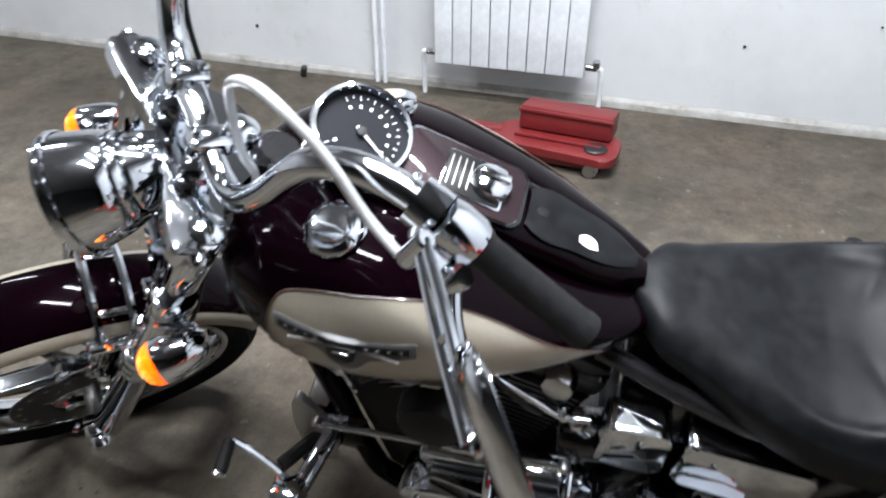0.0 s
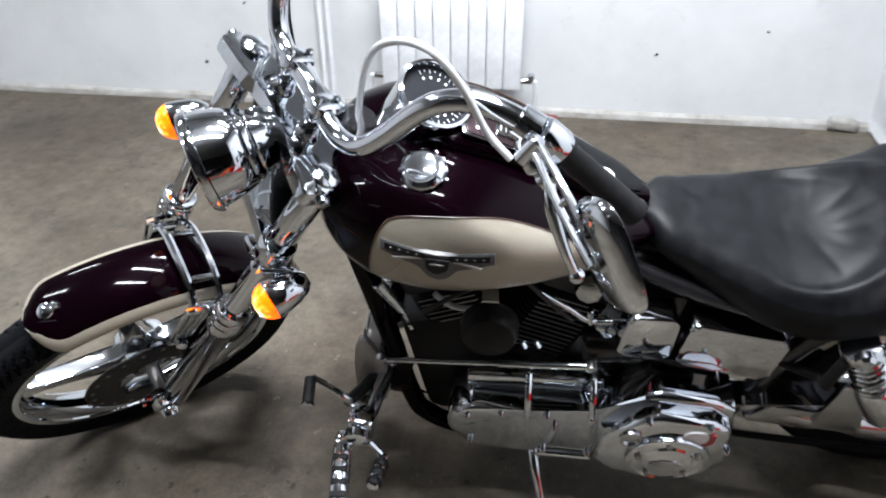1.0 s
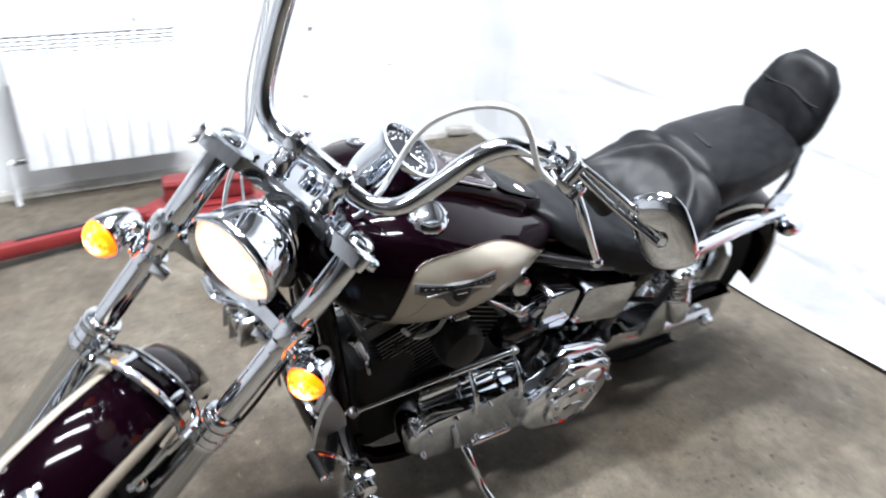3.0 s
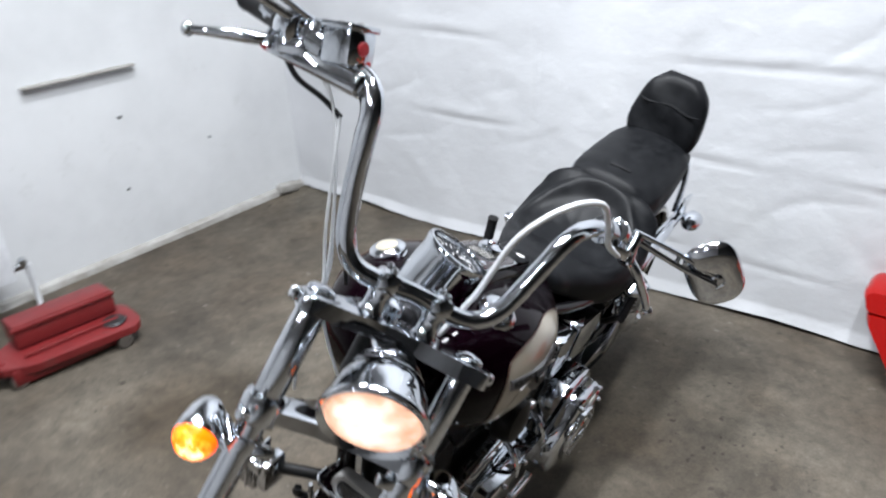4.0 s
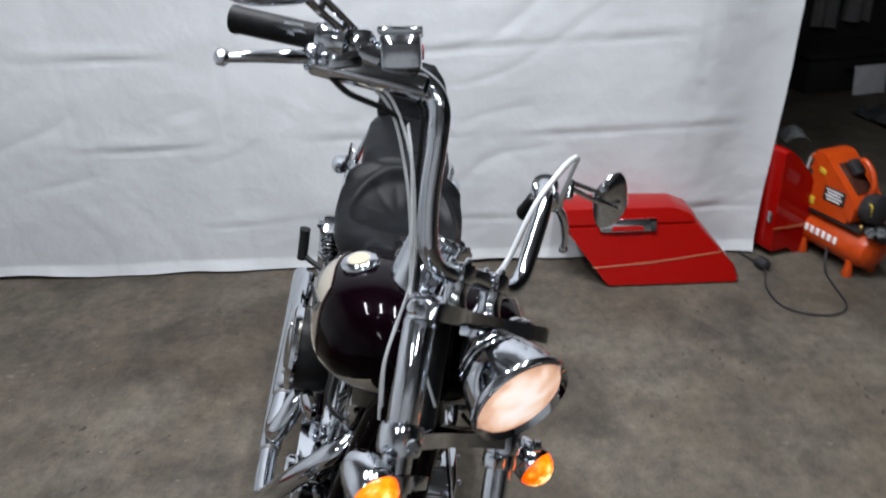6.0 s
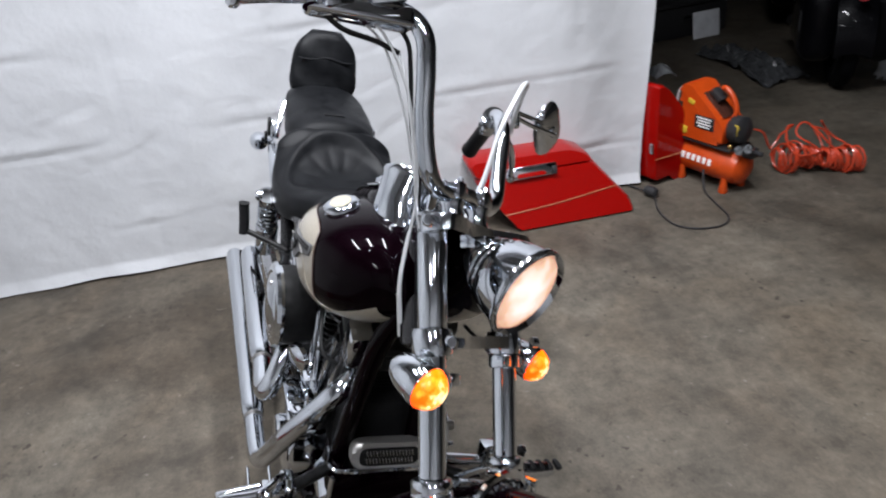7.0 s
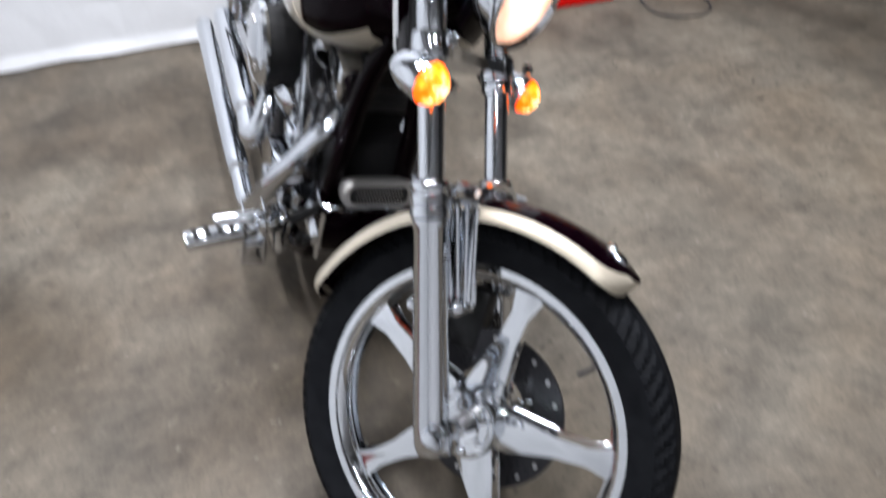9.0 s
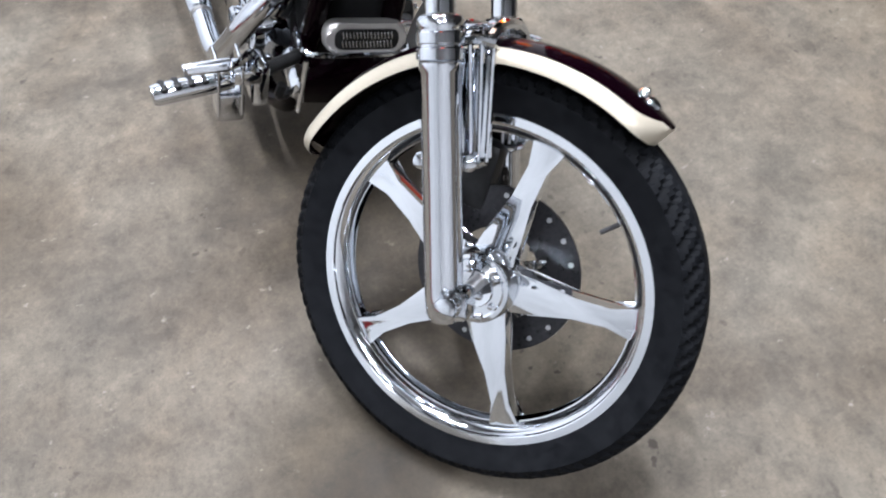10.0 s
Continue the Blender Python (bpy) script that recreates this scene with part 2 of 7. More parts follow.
def cloth_mat():
    m = shader("white_tarp_cloth", (0.7, 0.71, 0.73), 0.75)
    n = noise_tex(m, 1.3, 7.0, 0.6)
    c = ramp(m, n.outputs["Fac"], [(0.3, (0.5, 0.51, 0.53)), (0.6, (0.57, 0.58, 0.6)), (0.8, (0.62, 0.63, 0.64))])
    wire(m, c.outputs["Color"], bsdf(m).inputs["Base Color"])
    creases = noise_tex(m, 2.6, 5.0, 0.55)
    fine = noise_tex(m, 14.0, 6.0, 0.65)
    first = bump(m, creases.outputs["Fac"], 0.3, 0.05)
    second = bump(m, fine.outputs["Fac"], 0.22, 0.008, first)
    weave = noise_tex(m, 900.0, 1.0)
    bump(m, weave.outputs["Fac"], 0.1, 0.0006, second)
    return m


CLOTH = cloth_mat()


def worn(name, base, wear, scale, rough, metal=0.0):
    m = shader(name, base, rough, metal)
    n = noise_tex(m, scale, 9.0, 0.75)
    c = ramp(m, n.outputs["Fac"], [(0.3, tuple(v * 0.72 for v in base)), (0.55, base), (0.7, wear)])
    wire(m, c.outputs["Color"], bsdf(m).inputs["Base Color"])
    bump(m, n.outputs["Fac"], 0.15, 0.002)
    return m


JACK_RED = worn("worn_red_enamel", (0.135, 0.009, 0.01), (0.1, 0.022, 0.02), 14.0, 0.45)
ORANGE = worn("orange_compressor_paint", (0.5, 0.055, 0.004), (0.4, 0.06, 0.012), 9.0, 0.36)
HOSE = shader("orange_coiled_hose", (0.46, 0.045, 0.016), 0.3, 0.0, 0.3)
BLACK_PLASTIC = rough_black("black_plastic", (0.014, 0.014, 0.015), 0.5, 70.0, 0.1)
RADIATOR_WHITE = worn("radiator_enamel", (0.7, 0.72, 0.75), (0.62, 0.64, 0.66), 5.0, 0.4)
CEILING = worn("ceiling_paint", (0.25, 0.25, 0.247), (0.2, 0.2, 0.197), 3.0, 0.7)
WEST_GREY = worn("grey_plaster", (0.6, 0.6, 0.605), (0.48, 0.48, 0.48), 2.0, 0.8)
# the gloom of the unlit south and east ends is put into this colour
SHADED_WALL = worn("shaded_plaster", (0.06, 0.06, 0.06), (0.04, 0.04, 0.04), 2.0, 0.8)
PALE_FILM = worn("grey_cloth", (0.5, 0.51, 0.52), (0.4, 0.41, 0.42), 12.0, 0.6)
SMOKED = shader("smoky_plastic", (0.05, 0.018, 0.012), 0.15, 0.0, 0.4)
BRASS = chrome_mat("brass", (0.5, 0.34, 0.12), 0.2, 0.35)
PARKED_BLACK = paint_mat("parked_black_paint", (0.0015, 0.0015, 0.0022), (0.003, 0.003, 0.004), 0.4, 0.0)
bsdf(PARKED_BLACK).inputs["Coat IOR"].default_value = 1.16
DASH_BROWN = paint_mat("dash_brown_metal", (0.02, 0.0125, 0.015), (0.03, 0.02, 0.022), 0.35, 0.4)
bsdf(DASH_BROWN).inputs["Coat IOR"].default_value = 1.3
HUNG_GREY = worn("dusty_grey_cloth", (0.42, 0.41, 0.42), (0.34, 0.33, 0.34), 6.0, 0.9)
YELLOW_LABEL = worn("yellow_label", (0.6, 0.42, 0.03), (0.5, 0.34, 0.04), 10.0, 0.5)
CLEAR_FILM = worn("crumpled_clear_film", (0.05, 0.052, 0.055), (0.15, 0.155, 0.16), 30.0, 0.2)
AMBER, AMBER_AT = glow_mat("amber_signal_lens", (0.8, 0.16, 0.0), [(0.5, (0.9, 0.04, 0.0)), (0.7, (1.0, 0.08, 0.0)), (0.8, (1.0, 0.26, 0.02)), (0.88, (1.0, 0.9, 0.45))], 2.1, 0.55, 1.0, 60.0)
BEAM, BEAM_AT = glow_mat("lit_headlight_reflector", (0.8, 0.7, 0.62), [(0.22, (0.35, 0.14, 0.06)), (0.36, (0.72, 0.36, 0.2)), (0.48, (0.98, 0.66, 0.48)), (0.6, (1.0, 0.93, 0.86))], 1.0, 1.7, 0.37, 30.0)

# ---------------------------------------------------------------- mesh helpers


def part(name, bm, material, parent=None, label="", at=None, sharp=35):
    """Links a bmesh as one mesh object under a thing or a part."""
    bmesh.ops.recalc_face_normals(bm, faces=bm.faces[:])
    me = bpy.data.meshes.new(name)
    bm.to_mesh(me)
    bm.free()
    me.shade_smooth()
    me.set_sharp_from_angle(angle=radians(sharp))
    me.materials.append(material)
    ob = new(name, me)
    if parent is not None:
        ob.parent = parent
    if at is not None:
        ob.matrix_local = at
    return tagged(ob, label)


def thing(name, m, label, category, group=""):
    return_ob = new(name)
    return_ob.matrix_world = m
    return_ob.empty_display_size = 0.05
    return tagged(return_ob, label, category, group)


def share(name, ob, parent, at, label=""):
    """One more object on the mesh of ob."""
    twin = new(name, ob.data)
    twin.parent = parent
    twin.matrix_local = at
    return tagged(twin, label)


def moved(bm, m):
    bmesh.ops.transform(bm, matrix=m, verts=bm.verts[:])
    return bm


def joined(*many):
    """One bmesh from several."""
    out = bmesh.new()
    for bm in many:
        me = bpy.data.meshes.new("tmp")
        bm.to_mesh(me)
        bm.free()
        out.from_mesh(me)
        bpy.data.meshes.remove(me)
    return out


def box(size, bevel=0.004, at=None, segs=2):
    bm = bmesh.new()
    bmesh.ops.create_cube(bm, size=1.0)
    bmesh.ops.scale(bm, vec=size, verts=bm.verts[:])
    if bevel:
        bmesh.ops.bevel(bm, geom=bm.edges[:], offset=min(bevel, 0.49 * min(size)), segments=segs, affect="EDGES", profile=0.5)
    return moved(bm, at) if at is not None else bm


def aim(p, d, spin=None):
    """A frame at p with its z along d (and its x near spin)."""
    z = Vector(d).normalized()
    x = Vector(spin) if spin is not None else (Vector((1, 0, 0)) if abs(z.x) < 0.9 else Vector((0, 1, 0)))
    y = z.cross(x).normalized()
    x = y.cross(z)
    m = Matrix((x, y, z)).transposed().to_4x4()
    m.translation = p
    return m


def lathe(profile, at=None, seg=32, close=True):
    """Turns (radius, height) pairs about z."""
    bm = bmesh.new()
    rings = []
    for r, h in profile:
        if r < 1e-5:
            rings.append([bm.verts.new((0, 0, h))])
        else:
            rings.append([bm.verts.new((r * math.cos(a), r * math.sin(a), h)) for a in (2 * math.pi * k / seg for k in range(seg))])
    for a, b in zip(rings, rings[1:]):
        for k in range(seg):
            n = (k + 1) % seg
            if len(a) == 1 and len(b) == 1:
                continue
            if len(a) == 1:
                bm.faces.new((a[0], b[k], b[n]))
            elif len(b) == 1:
                bm.faces.new((a[k], b[0], a[n]))
            else:
                bm.faces.new((a[k], b[k], b[n], a[n]))
    if close:
        for ring in (rings[0], rings[-1]):
            if len(ring) > 1:
                bm.faces.new(ring)
    return moved(bm, at) if at is not None else bm


def rod(a, b, r, seg=16, round_end=0.0):
    """A straight bar from a to b; r: radius, or radii at both ends."""
    a, b = Vector(a), Vector(b)
    r0, r1 = r if isinstance(r, tuple) else (r, r)
    n = (b - a).length
    e = round_end or min(r0, r1) * 0.25
    return lathe([(r0 - e, 0), (r0, e), (r1, n - e), (r1 - e, n)], aim(a, b - a), seg)


def curve_points(points, steps=6):
    """A smooth line through the points."""
    p = [Vector(q) for q in points]
    p = [2 * p[0] - p[1]] + p + [2 * p[-1] - p[-2]]
    out = []
    for k in range(1, len(p) - 2):
        for s in range(steps):
            t = s / steps
            a, b, c, d = p[k - 1], p[k], p[k + 1], p[k + 2]
            out.append(0.5 * (2 * b + (c - a) * t + (2 * a - 5 * b + 4 * c - d) * t * t + (3 * b - a - 3 * c + d) * t**3))
    return out + [p[-2]]


def tube(points, r, seg=12, steps=6, flat=None):
    """A bent tube through the points; r: radius or one radius for each point."""
    line = curve_points(points, steps) if steps > 1 else [Vector(q) for q in points]
    n = len(line)
    radii = [r] * n if not isinstance(r, (list, tuple)) else [float(v) for v in np.interp(np.linspace(0, len(r) - 1, n), range(len(r)), r)]
    bm = bmesh.new()
    rings, up = [], None
    for k, q in enumerate(line):
        d = (line[min(k + 1, n - 1)] - line[max(k - 1, 0)]).normalized()
        if up is None:
            up = d.orthogonal() if flat is None else Vector(flat)
        up = (up - d * up.dot(d)).normalized()
        side = d.cross(up)
        rings.append([bm.verts.new(q + (up * math.cos(a) + side * math.sin(a)) * radii[k]) for a in (2 * math.pi * i / seg for i in range(seg))])
    for a, b in zip(rings, rings[1:]):
        for i in range(seg):
            bm.faces.new((a[i], a[(i + 1) % seg], b[(i + 1) % seg], b[i]))
    bm.faces.new(rings[0])
    bm.faces.new(rings[-1])
    return bm


def loft(rings, closed=True, caps=True):
    """A skin over rings of points, all of one count."""
    bm = bmesh.new()
    rows = [[bm.verts.new(p) for p in ring] for ring in rings]
    for a, b in zip(rows, rows[1:]):
        for i in range(len(a) if closed else len(a) - 1):
            j = (i + 1) % len(a)
            bm.faces.new((a[i], a[j], b[j], b[i]))
    if caps and closed:
        bm.faces.new(rows[0])
        bm.faces.new(rows[-1])
    return bm


def sheet(rows, thick):
    """A skin over rows of points, given thickness."""
    bm = loft(rows, closed=False)
    bmesh.ops.recalc_face_normals(bm, faces=bm.faces[:])
    bmesh.ops.solidify(bm, geom=bm.faces[:], thickness=thick)
    return bm


def plate(outline, depth, bevel=0.003, at=None, segs=2):
    """A flat outline in x and y, raised by depth along z, with rounded rims."""
    bm = bmesh.new()
    low = [bm.verts.new((x, y, 0)) for x, y in outline]
    high = [bm.verts.new((x, y, depth)) for x, y in outline]
    bm.faces.new(low)
    top = bm.faces.new(high)
    for k in range(len(low)):
        n = (k + 1) % len(low)
        bm.faces.new((low[k], low[n], high[n], high[k]))
    if bevel:
        bmesh.ops.bevel(bm, geom=list(top.edges), offset=bevel, segments=segs, affect="EDGES", profile=0.5)
    return moved(bm, at) if at is not None else bm


def rounded(outline, r, n=5):
    """The outline with its corners rounded."""
    out = []
    for k, p in enumerate(outline):
        p, a, b = Vector(p), Vector(outline[k - 1]), Vector(outline[(k + 1) % len(outline)])
        da, db = (a - p), (b - p)
        cut = min(r, da.length * 0.45, db.length * 0.45)
        s, e = p + da.normalized() * cut, p + db.normalized() * cut
        for i in range(n + 1):
            t = i / n
            q = (1 - t) ** 2 * s + 2 * t * (1 - t) * p + t * t * e
            out.append((q.x, q.y))
    return out


def arc(cx, cy, r, a0, a1, n=12):
    return [(cx + r * math.cos(radians(a0 + (a1 - a0) * k / n)), cy + r * math.sin(radians(a0 + (a1 - a0) * k / n))) for k in range(n + 1)]


def spline(x, xs, ys):
    """A smooth value between given ones."""
    xs, ys = np.array(xs, float), np.array(ys, float)
    d = np.gradient(ys, xs)
    k = int(np.clip(np.searchsorted(xs, x) - 1, 0, len(xs) - 2))
    h = xs[k + 1] - xs[k]
    t = float(np.clip((x - xs[k]) / h, 0, 1))
    return float((2 * t**3 - 3 * t**2 + 1) * ys[k] + (t**3 - 2 * t**2 + t) * h * d[k] + (-2 * t**3 + 3 * t**2) * ys[k + 1] + (t**3 - t**2) * h * d[k + 1])


# ---------------------------------------------------------------- the garage

WALL_Y, SHEET_X, ROOM_Z = 2.32, 2.40, 4.0
WEST, EAST, SOUTH = -3.6, 6.2, -5.6


def structure(name, bm, material, label=""):
    return tagged(part(name, bm, material, None, label), kind="structure", category=name.split("_")[0])


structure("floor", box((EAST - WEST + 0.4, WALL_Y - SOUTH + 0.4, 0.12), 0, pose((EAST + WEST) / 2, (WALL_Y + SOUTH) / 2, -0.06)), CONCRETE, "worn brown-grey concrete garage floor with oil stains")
structure("wall_north", box((EAST - WEST + 0.4, 0.2, ROOM_Z), 0, pose((EAST + WEST) / 2, WALL_Y + 0.1, ROOM_Z / 2)), WALL, "scuffed white painted plaster wall")
structure("wall_west", box((0.2, WALL_Y - SOUTH, ROOM_Z), 0, pose(WEST - 0.1, (WALL_Y + SOUTH) / 2, ROOM_Z / 2)), WEST_GREY, "plaster wall with shade put into its colour closing the garage")
structure("wall_south", box((EAST - WEST + 0.4, 0.2, ROOM_Z), 0, pose((EAST + WEST) / 2, SOUTH - 0.1, ROOM_Z / 2)), SHADED_WALL, "plaster wall with shade put into its colour")
structure("wall_east", box((0.2, WALL_Y - SOUTH, ROOM_Z), 0, pose(EAST + 0.1, (WALL_Y + SOUTH) / 2, ROOM_Z / 2)), SHADED_WALL, "plaster wall at the dark end, shade put into its colour")
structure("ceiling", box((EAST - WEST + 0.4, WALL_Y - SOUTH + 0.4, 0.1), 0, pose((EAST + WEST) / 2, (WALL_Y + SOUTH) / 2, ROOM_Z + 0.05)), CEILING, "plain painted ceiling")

# low uneven ledge along the foot of the white wall
ledge_rows = []
for k in range(60):
    x = WEST + (SHEET_X + 0.3 - WEST) * k / 59
    w = 0.02 + 0.008 * noise.noise((x * 2.0, 3, 0))
    h = 0.031 + 0.012 * noise.noise((x * 1.3, 9, 0))
    ledge_rows.append([(x, WALL_Y, h + 0.008), (x, WALL_Y - w * 0.6, h), (x, WALL_Y - w, h * 0.75), (x, WALL_Y - w - 0.004, 0)])
structure("baseboard", loft(ledge_rows, closed=False), BASE_TRIM, "low chipped painted ledge along the wall foot")

# the white sheet that hangs as a backdrop, with packing creases and a hem on the floor
SHEET_A, SHEET_B, SHEET_TOP = WALL_Y + 0.0, -1.415, 3.6


def sheet_x(y, z):
    """How far the hanging sheet bulges."""
    near_corner = max(0.0, 1 - (WALL_Y - y) / 0.7)
    near_edge = max(0.0, 1 - (y - SHEET_B) / 0.5)
    g = 0.04 * noise.noise((y * 0.9, z * 0.5, 1.0)) + 0.012 * noise.noise((y * 2.6, z * 1.6, 4.0))
    g += near_corner * 0.02 * math.sin(y * 15 + z * 1.6) * (0.4 + 0.6 * noise.noise((y * 3, z, 8)))
    g += near_edge * 0.03 * math.sin(y * 9 + z * 0.8)
    # fold lines of a sheet that was packed flat, sagging between their ends
    clear = max(0.0, min(1.0, (WALL_Y - y - 0.25) / 0.6))
    for row in range(9):
        zc = 0.22 + 0.36 * row + 0.03 * noise.noise((y * 1.4, row * 3.1, 0)) + 0.02 * noise.noise((y * 0.5, row * 1.7, 6))
        depth = 0.0048 * clear * max(0.0, 0.1 + 1.4 * noise.noise((y * 2.1, row * 7.7, 5)))
        g += depth * math.exp(-(((z - zc) / 0.011) ** 2)) - 0.7 * depth * math.exp(-(((z - zc - 0.035) / 0.024) ** 2))
    # short slanting pulls
    k = z * 5.0 + y * 2.2 + 0.6 * noise.noise((y * 2.0, z * 2.0, 11))
    g += 0.007 * max(0.0, noise.noise((y * 1.7, z * 2.3, 21))) * (1 - abs(2 * (k % 1.0) - 1)) ** 6
    # crumples that slant both ways
    q = z * 3.1 - y * 3.4 + 0.8 * noise.noise((y * 1.5, z * 1.8, 31))
    g += 0.006 * max(0.0, noise.noise((y * 1.3, z * 1.9, 41))) * (1 - abs(2 * (q % 1.0) - 1)) ** 5
    g += 0.003 * abs(noise.noise((y * 5.5, z * 5.0, 13))) + 0.0012 * abs(noise.noise((y * 12.0, z * 14.0, 17)))
    for col in range(6):
        yc = 2.0 - 0.62 * col + 0.01 * noise.noise((z * 1.7, col * 5.0, 0))
        g += 0.008 * max(0.0, 0.4 + noise.noise((z * 1.9, col * 9.0, 3))) * math.exp(-(((y - yc) / 0.012) ** 2))
    return SHEET_X + g


sheet_rows = []
for k in range(261):
    z = 0.012 + (SHEET_TOP - 0.012) * (k / 260) ** 1.15
    row = []
    for j in range(187):
        t = j / 186
        lean_in = -0.035 * z
        y = SHEET_A + (SHEET_B + lean_in - SHEET_A) * t + 0.01 * noise.noise((z * 2.0, 2.0, t * 3)) * t
        lift = max(0.0, 0.10 - z) * (0.25 * noise.noise((y * 1.9, 0, 2)))
        row.append((sheet_x(y, z) - 0.25 * max(0.0, 0.06 - z) * (1 + noise.noise((y * 4, 1, 1))), y, max(0.006, z + lift)))
    sheet_rows.append(row)
backdrop = part("backdrop_sheet", sheet(sheet_rows, 0.0015), CLOTH, None, sharp=80)
tagged(backdrop, "white creased cloth sheet hung as a backdrop", "sheet")

# ---------------------------------------------------------------- the motorcycle
# Body frame: x to the rear, y to the rider's right, z up, from the ground under the front axle.
# Fork frame: x to the rear, y to the right, z up along the fork, from the front axle.

RAKE, TRAIL, STEER, LEAN, HEADING = 33.92, 0.1155, 40.62, 16.0, 3.45
FRONT_R, REAR_R, WHEELBASE = 0.35, 0.315, 1.68
BIKE = pose(0.0566, 0.1361, 0.004, 0, 0, HEADING) @ pose(0, 0, 0, LEAN)
_axis = Vector((math.sin(radians(RAKE)), 0, math.cos(radians(RAKE))))
_turned = Matrix.Translation((-TRAIL, 0, 0)) @ Matrix.Rotation(radians(STEER), 4, _axis) @ Matrix.Translation((TRAIL, 0, 0))
FORK = _turned @ pose(0, 0, FRONT_R, 0, RAKE, 0)

bike = thing("motorcycle", BIKE, "burgundy and champagne cruiser motorcycle leaning on its side stand", "motorcycle")


def piece(name, bm, material, label="", parent=None, sharp=35):
    return part(name, bm, material, parent or bike, label, None, sharp)


def fpiece(name, bm, material, label="", parent=None, sharp=35):
    """A piece of the steered front end, in the fork frame."""
    return part(name, moved(bm, FORK), material, parent or bike, label, None, sharp)


def both(f, *args):
    for side in (-1, 1):
        f(side, *args)


# ---- wheels


def wheel(name, radius, half, rim_r, rim_half, centre, to, label, disc_side, spin):
    """A cast five-spoke wheel about the y axis; to: the frame that it stands in."""
    y_axis = to @ aim(centre, (0, 1, 0), (0, 0, 1)) @ pose(0, 0, 0, 0, 0, spin)
    boss = [(0.020, 0.042), (0.030, 0.044), (0.032, 0.040), (0.046, 0.040), (0.050, 0.043), (0.056, 0.042), (0.060, 0.036), (0.062, 0.024)]
    hub = joined(lathe([(r, -h) for r, h in boss] + [(r, h) for r, h in boss[::-1]], None, 48))
    top = part(name, moved(hub, y_axis), WHEEL_CHROME, bike, label)
    # tyre with skewed tread grooves
    seg, prof = 324, []
    inner = rim_r - 0.012
    for a in np.linspace(-1, 1, 25):
        u = math.sin(a * math.pi / 2)
        bulge = math.cos(a * math.pi / 2)
        w = half * (1.0 if abs(a) < 0.55 else 1.0) * math.copysign(abs(u) ** 0.8, u) if abs(a) < 0.72 else half * math.copysign(1 - 0.9 * ((abs(a) - 0.72) / 0.28) ** 2 * 0.3, u)
        r = inner + (radius - inner) * bulge ** 0.55
        prof.append((r, w))
    bm = bmesh.new()
    rings = []
    for k in range(seg):
        ang = 2 * math.pi * k / seg
        ring = []
        for j, (r, w) in enumerate(prof):
            a = abs(j - 12) / 12
            cut = 0.0
            if 0.2 < a < 0.72:
                phase = (k + round(a * 9)) % 4
                cut = (0.004 if a < 0.3 else 0.009) if phase == 0 else 0.0
            if j == 12:
                cut = 0.003
            ring.append(bm.verts.new(((r - cut) * math.cos(ang), (r - cut) * math.sin(ang), w * (1 - 0.3 * cut / 0.005 * (a > 0.5) * 0.1))))
        rings.append(ring)
    for k in range(seg):
        a, b = rings[k], rings[(k + 1) % seg]
        for j in range(len(prof) - 1):
            bm.faces.new((a[j], a[j + 1], b[j + 1], b[j]))
    part("tyre", moved(bm, y_axis), RUBBER, top, "black rubber tyre with grooved tread", None, 25)
    h = rim_half
    face = [(rim_r - 0.042, 0.010), (rim_r - 0.04, h * 0.3), (rim_r - 0.036, h * 0.6), (rim_r - 0.03, h * 0.78), (rim_r - 0.028, h * 0.85), (rim_r - 0.0262, h * 0.87), (rim_r - 0.025, h * 0.97), (rim_r - 0.0235, h), (rim_r - 0.003, h), (rim_r, h - 0.003), (rim_r - 0.004, h * 0.75), (rim_r - 0.014, h * 0.6)]
    rim = lathe([(r, -y) for r, y in face] + face[::-1], None, 96, False)
    part("rim", moved(rim, y_axis), WHEEL_CHROME, top, "polished wide-lipped rim")
    root, tip = 0.05, rim_r - 0.026
    mid_r = (root + tip) / 2
    side = [(root, 0.04), (root + 0.014, 0.033), (root + 0.04, 0.024), (mid_r, 0.0175), (tip - 0.05, 0.0155), (tip - 0.024, 0.0165), (tip - 0.010, 0.02), (tip, 0.028)]
    shape = [(x, -y) for x, y in side] + side[::-1]
    first = None
    for k in range(5):
        at = y_axis @ Matrix.Rotation(2 * math.pi * k / 5, 4, "Z")
        if first is None:
            one = joined(plate(shape, 0.017, 0.006, None, 3), moved(plate(shape, 0.017, 0.006, None, 3), pose(0, 0, 0, 180)))
            first = part("spoke", one, WHEEL_CHROME, top, "", at)
        else:
            share("spoke", first, top, at)
    part("axle_spacer", moved(joined(rod((0, 0, -0.105), (0, 0, 0.105), 0.0155, 20)), y_axis), DARK_METAL, top, "dark axle spacer")
    for k in range(5):
        a = math.tau * k / 5 + 0.63
        part("hub_bolt", moved(lathe([(0.0052, 0.04), (0.0052, 0.0435), (0.003, 0.0445), (0, 0.0445)], pose(0.039 * math.cos(a), 0.039 * math.sin(a), 0), 10), y_axis), CHROME, top)
    valve = rod((rim_r - 0.036, 0, 0.0), (rim_r - 0.075, 0, 0.004), 0.004, 10)
    part("valve_stem", moved(valve, y_axis @ Matrix.Rotation(radians(-108), 4, "Z")), BLACK_PLASTIC, top)
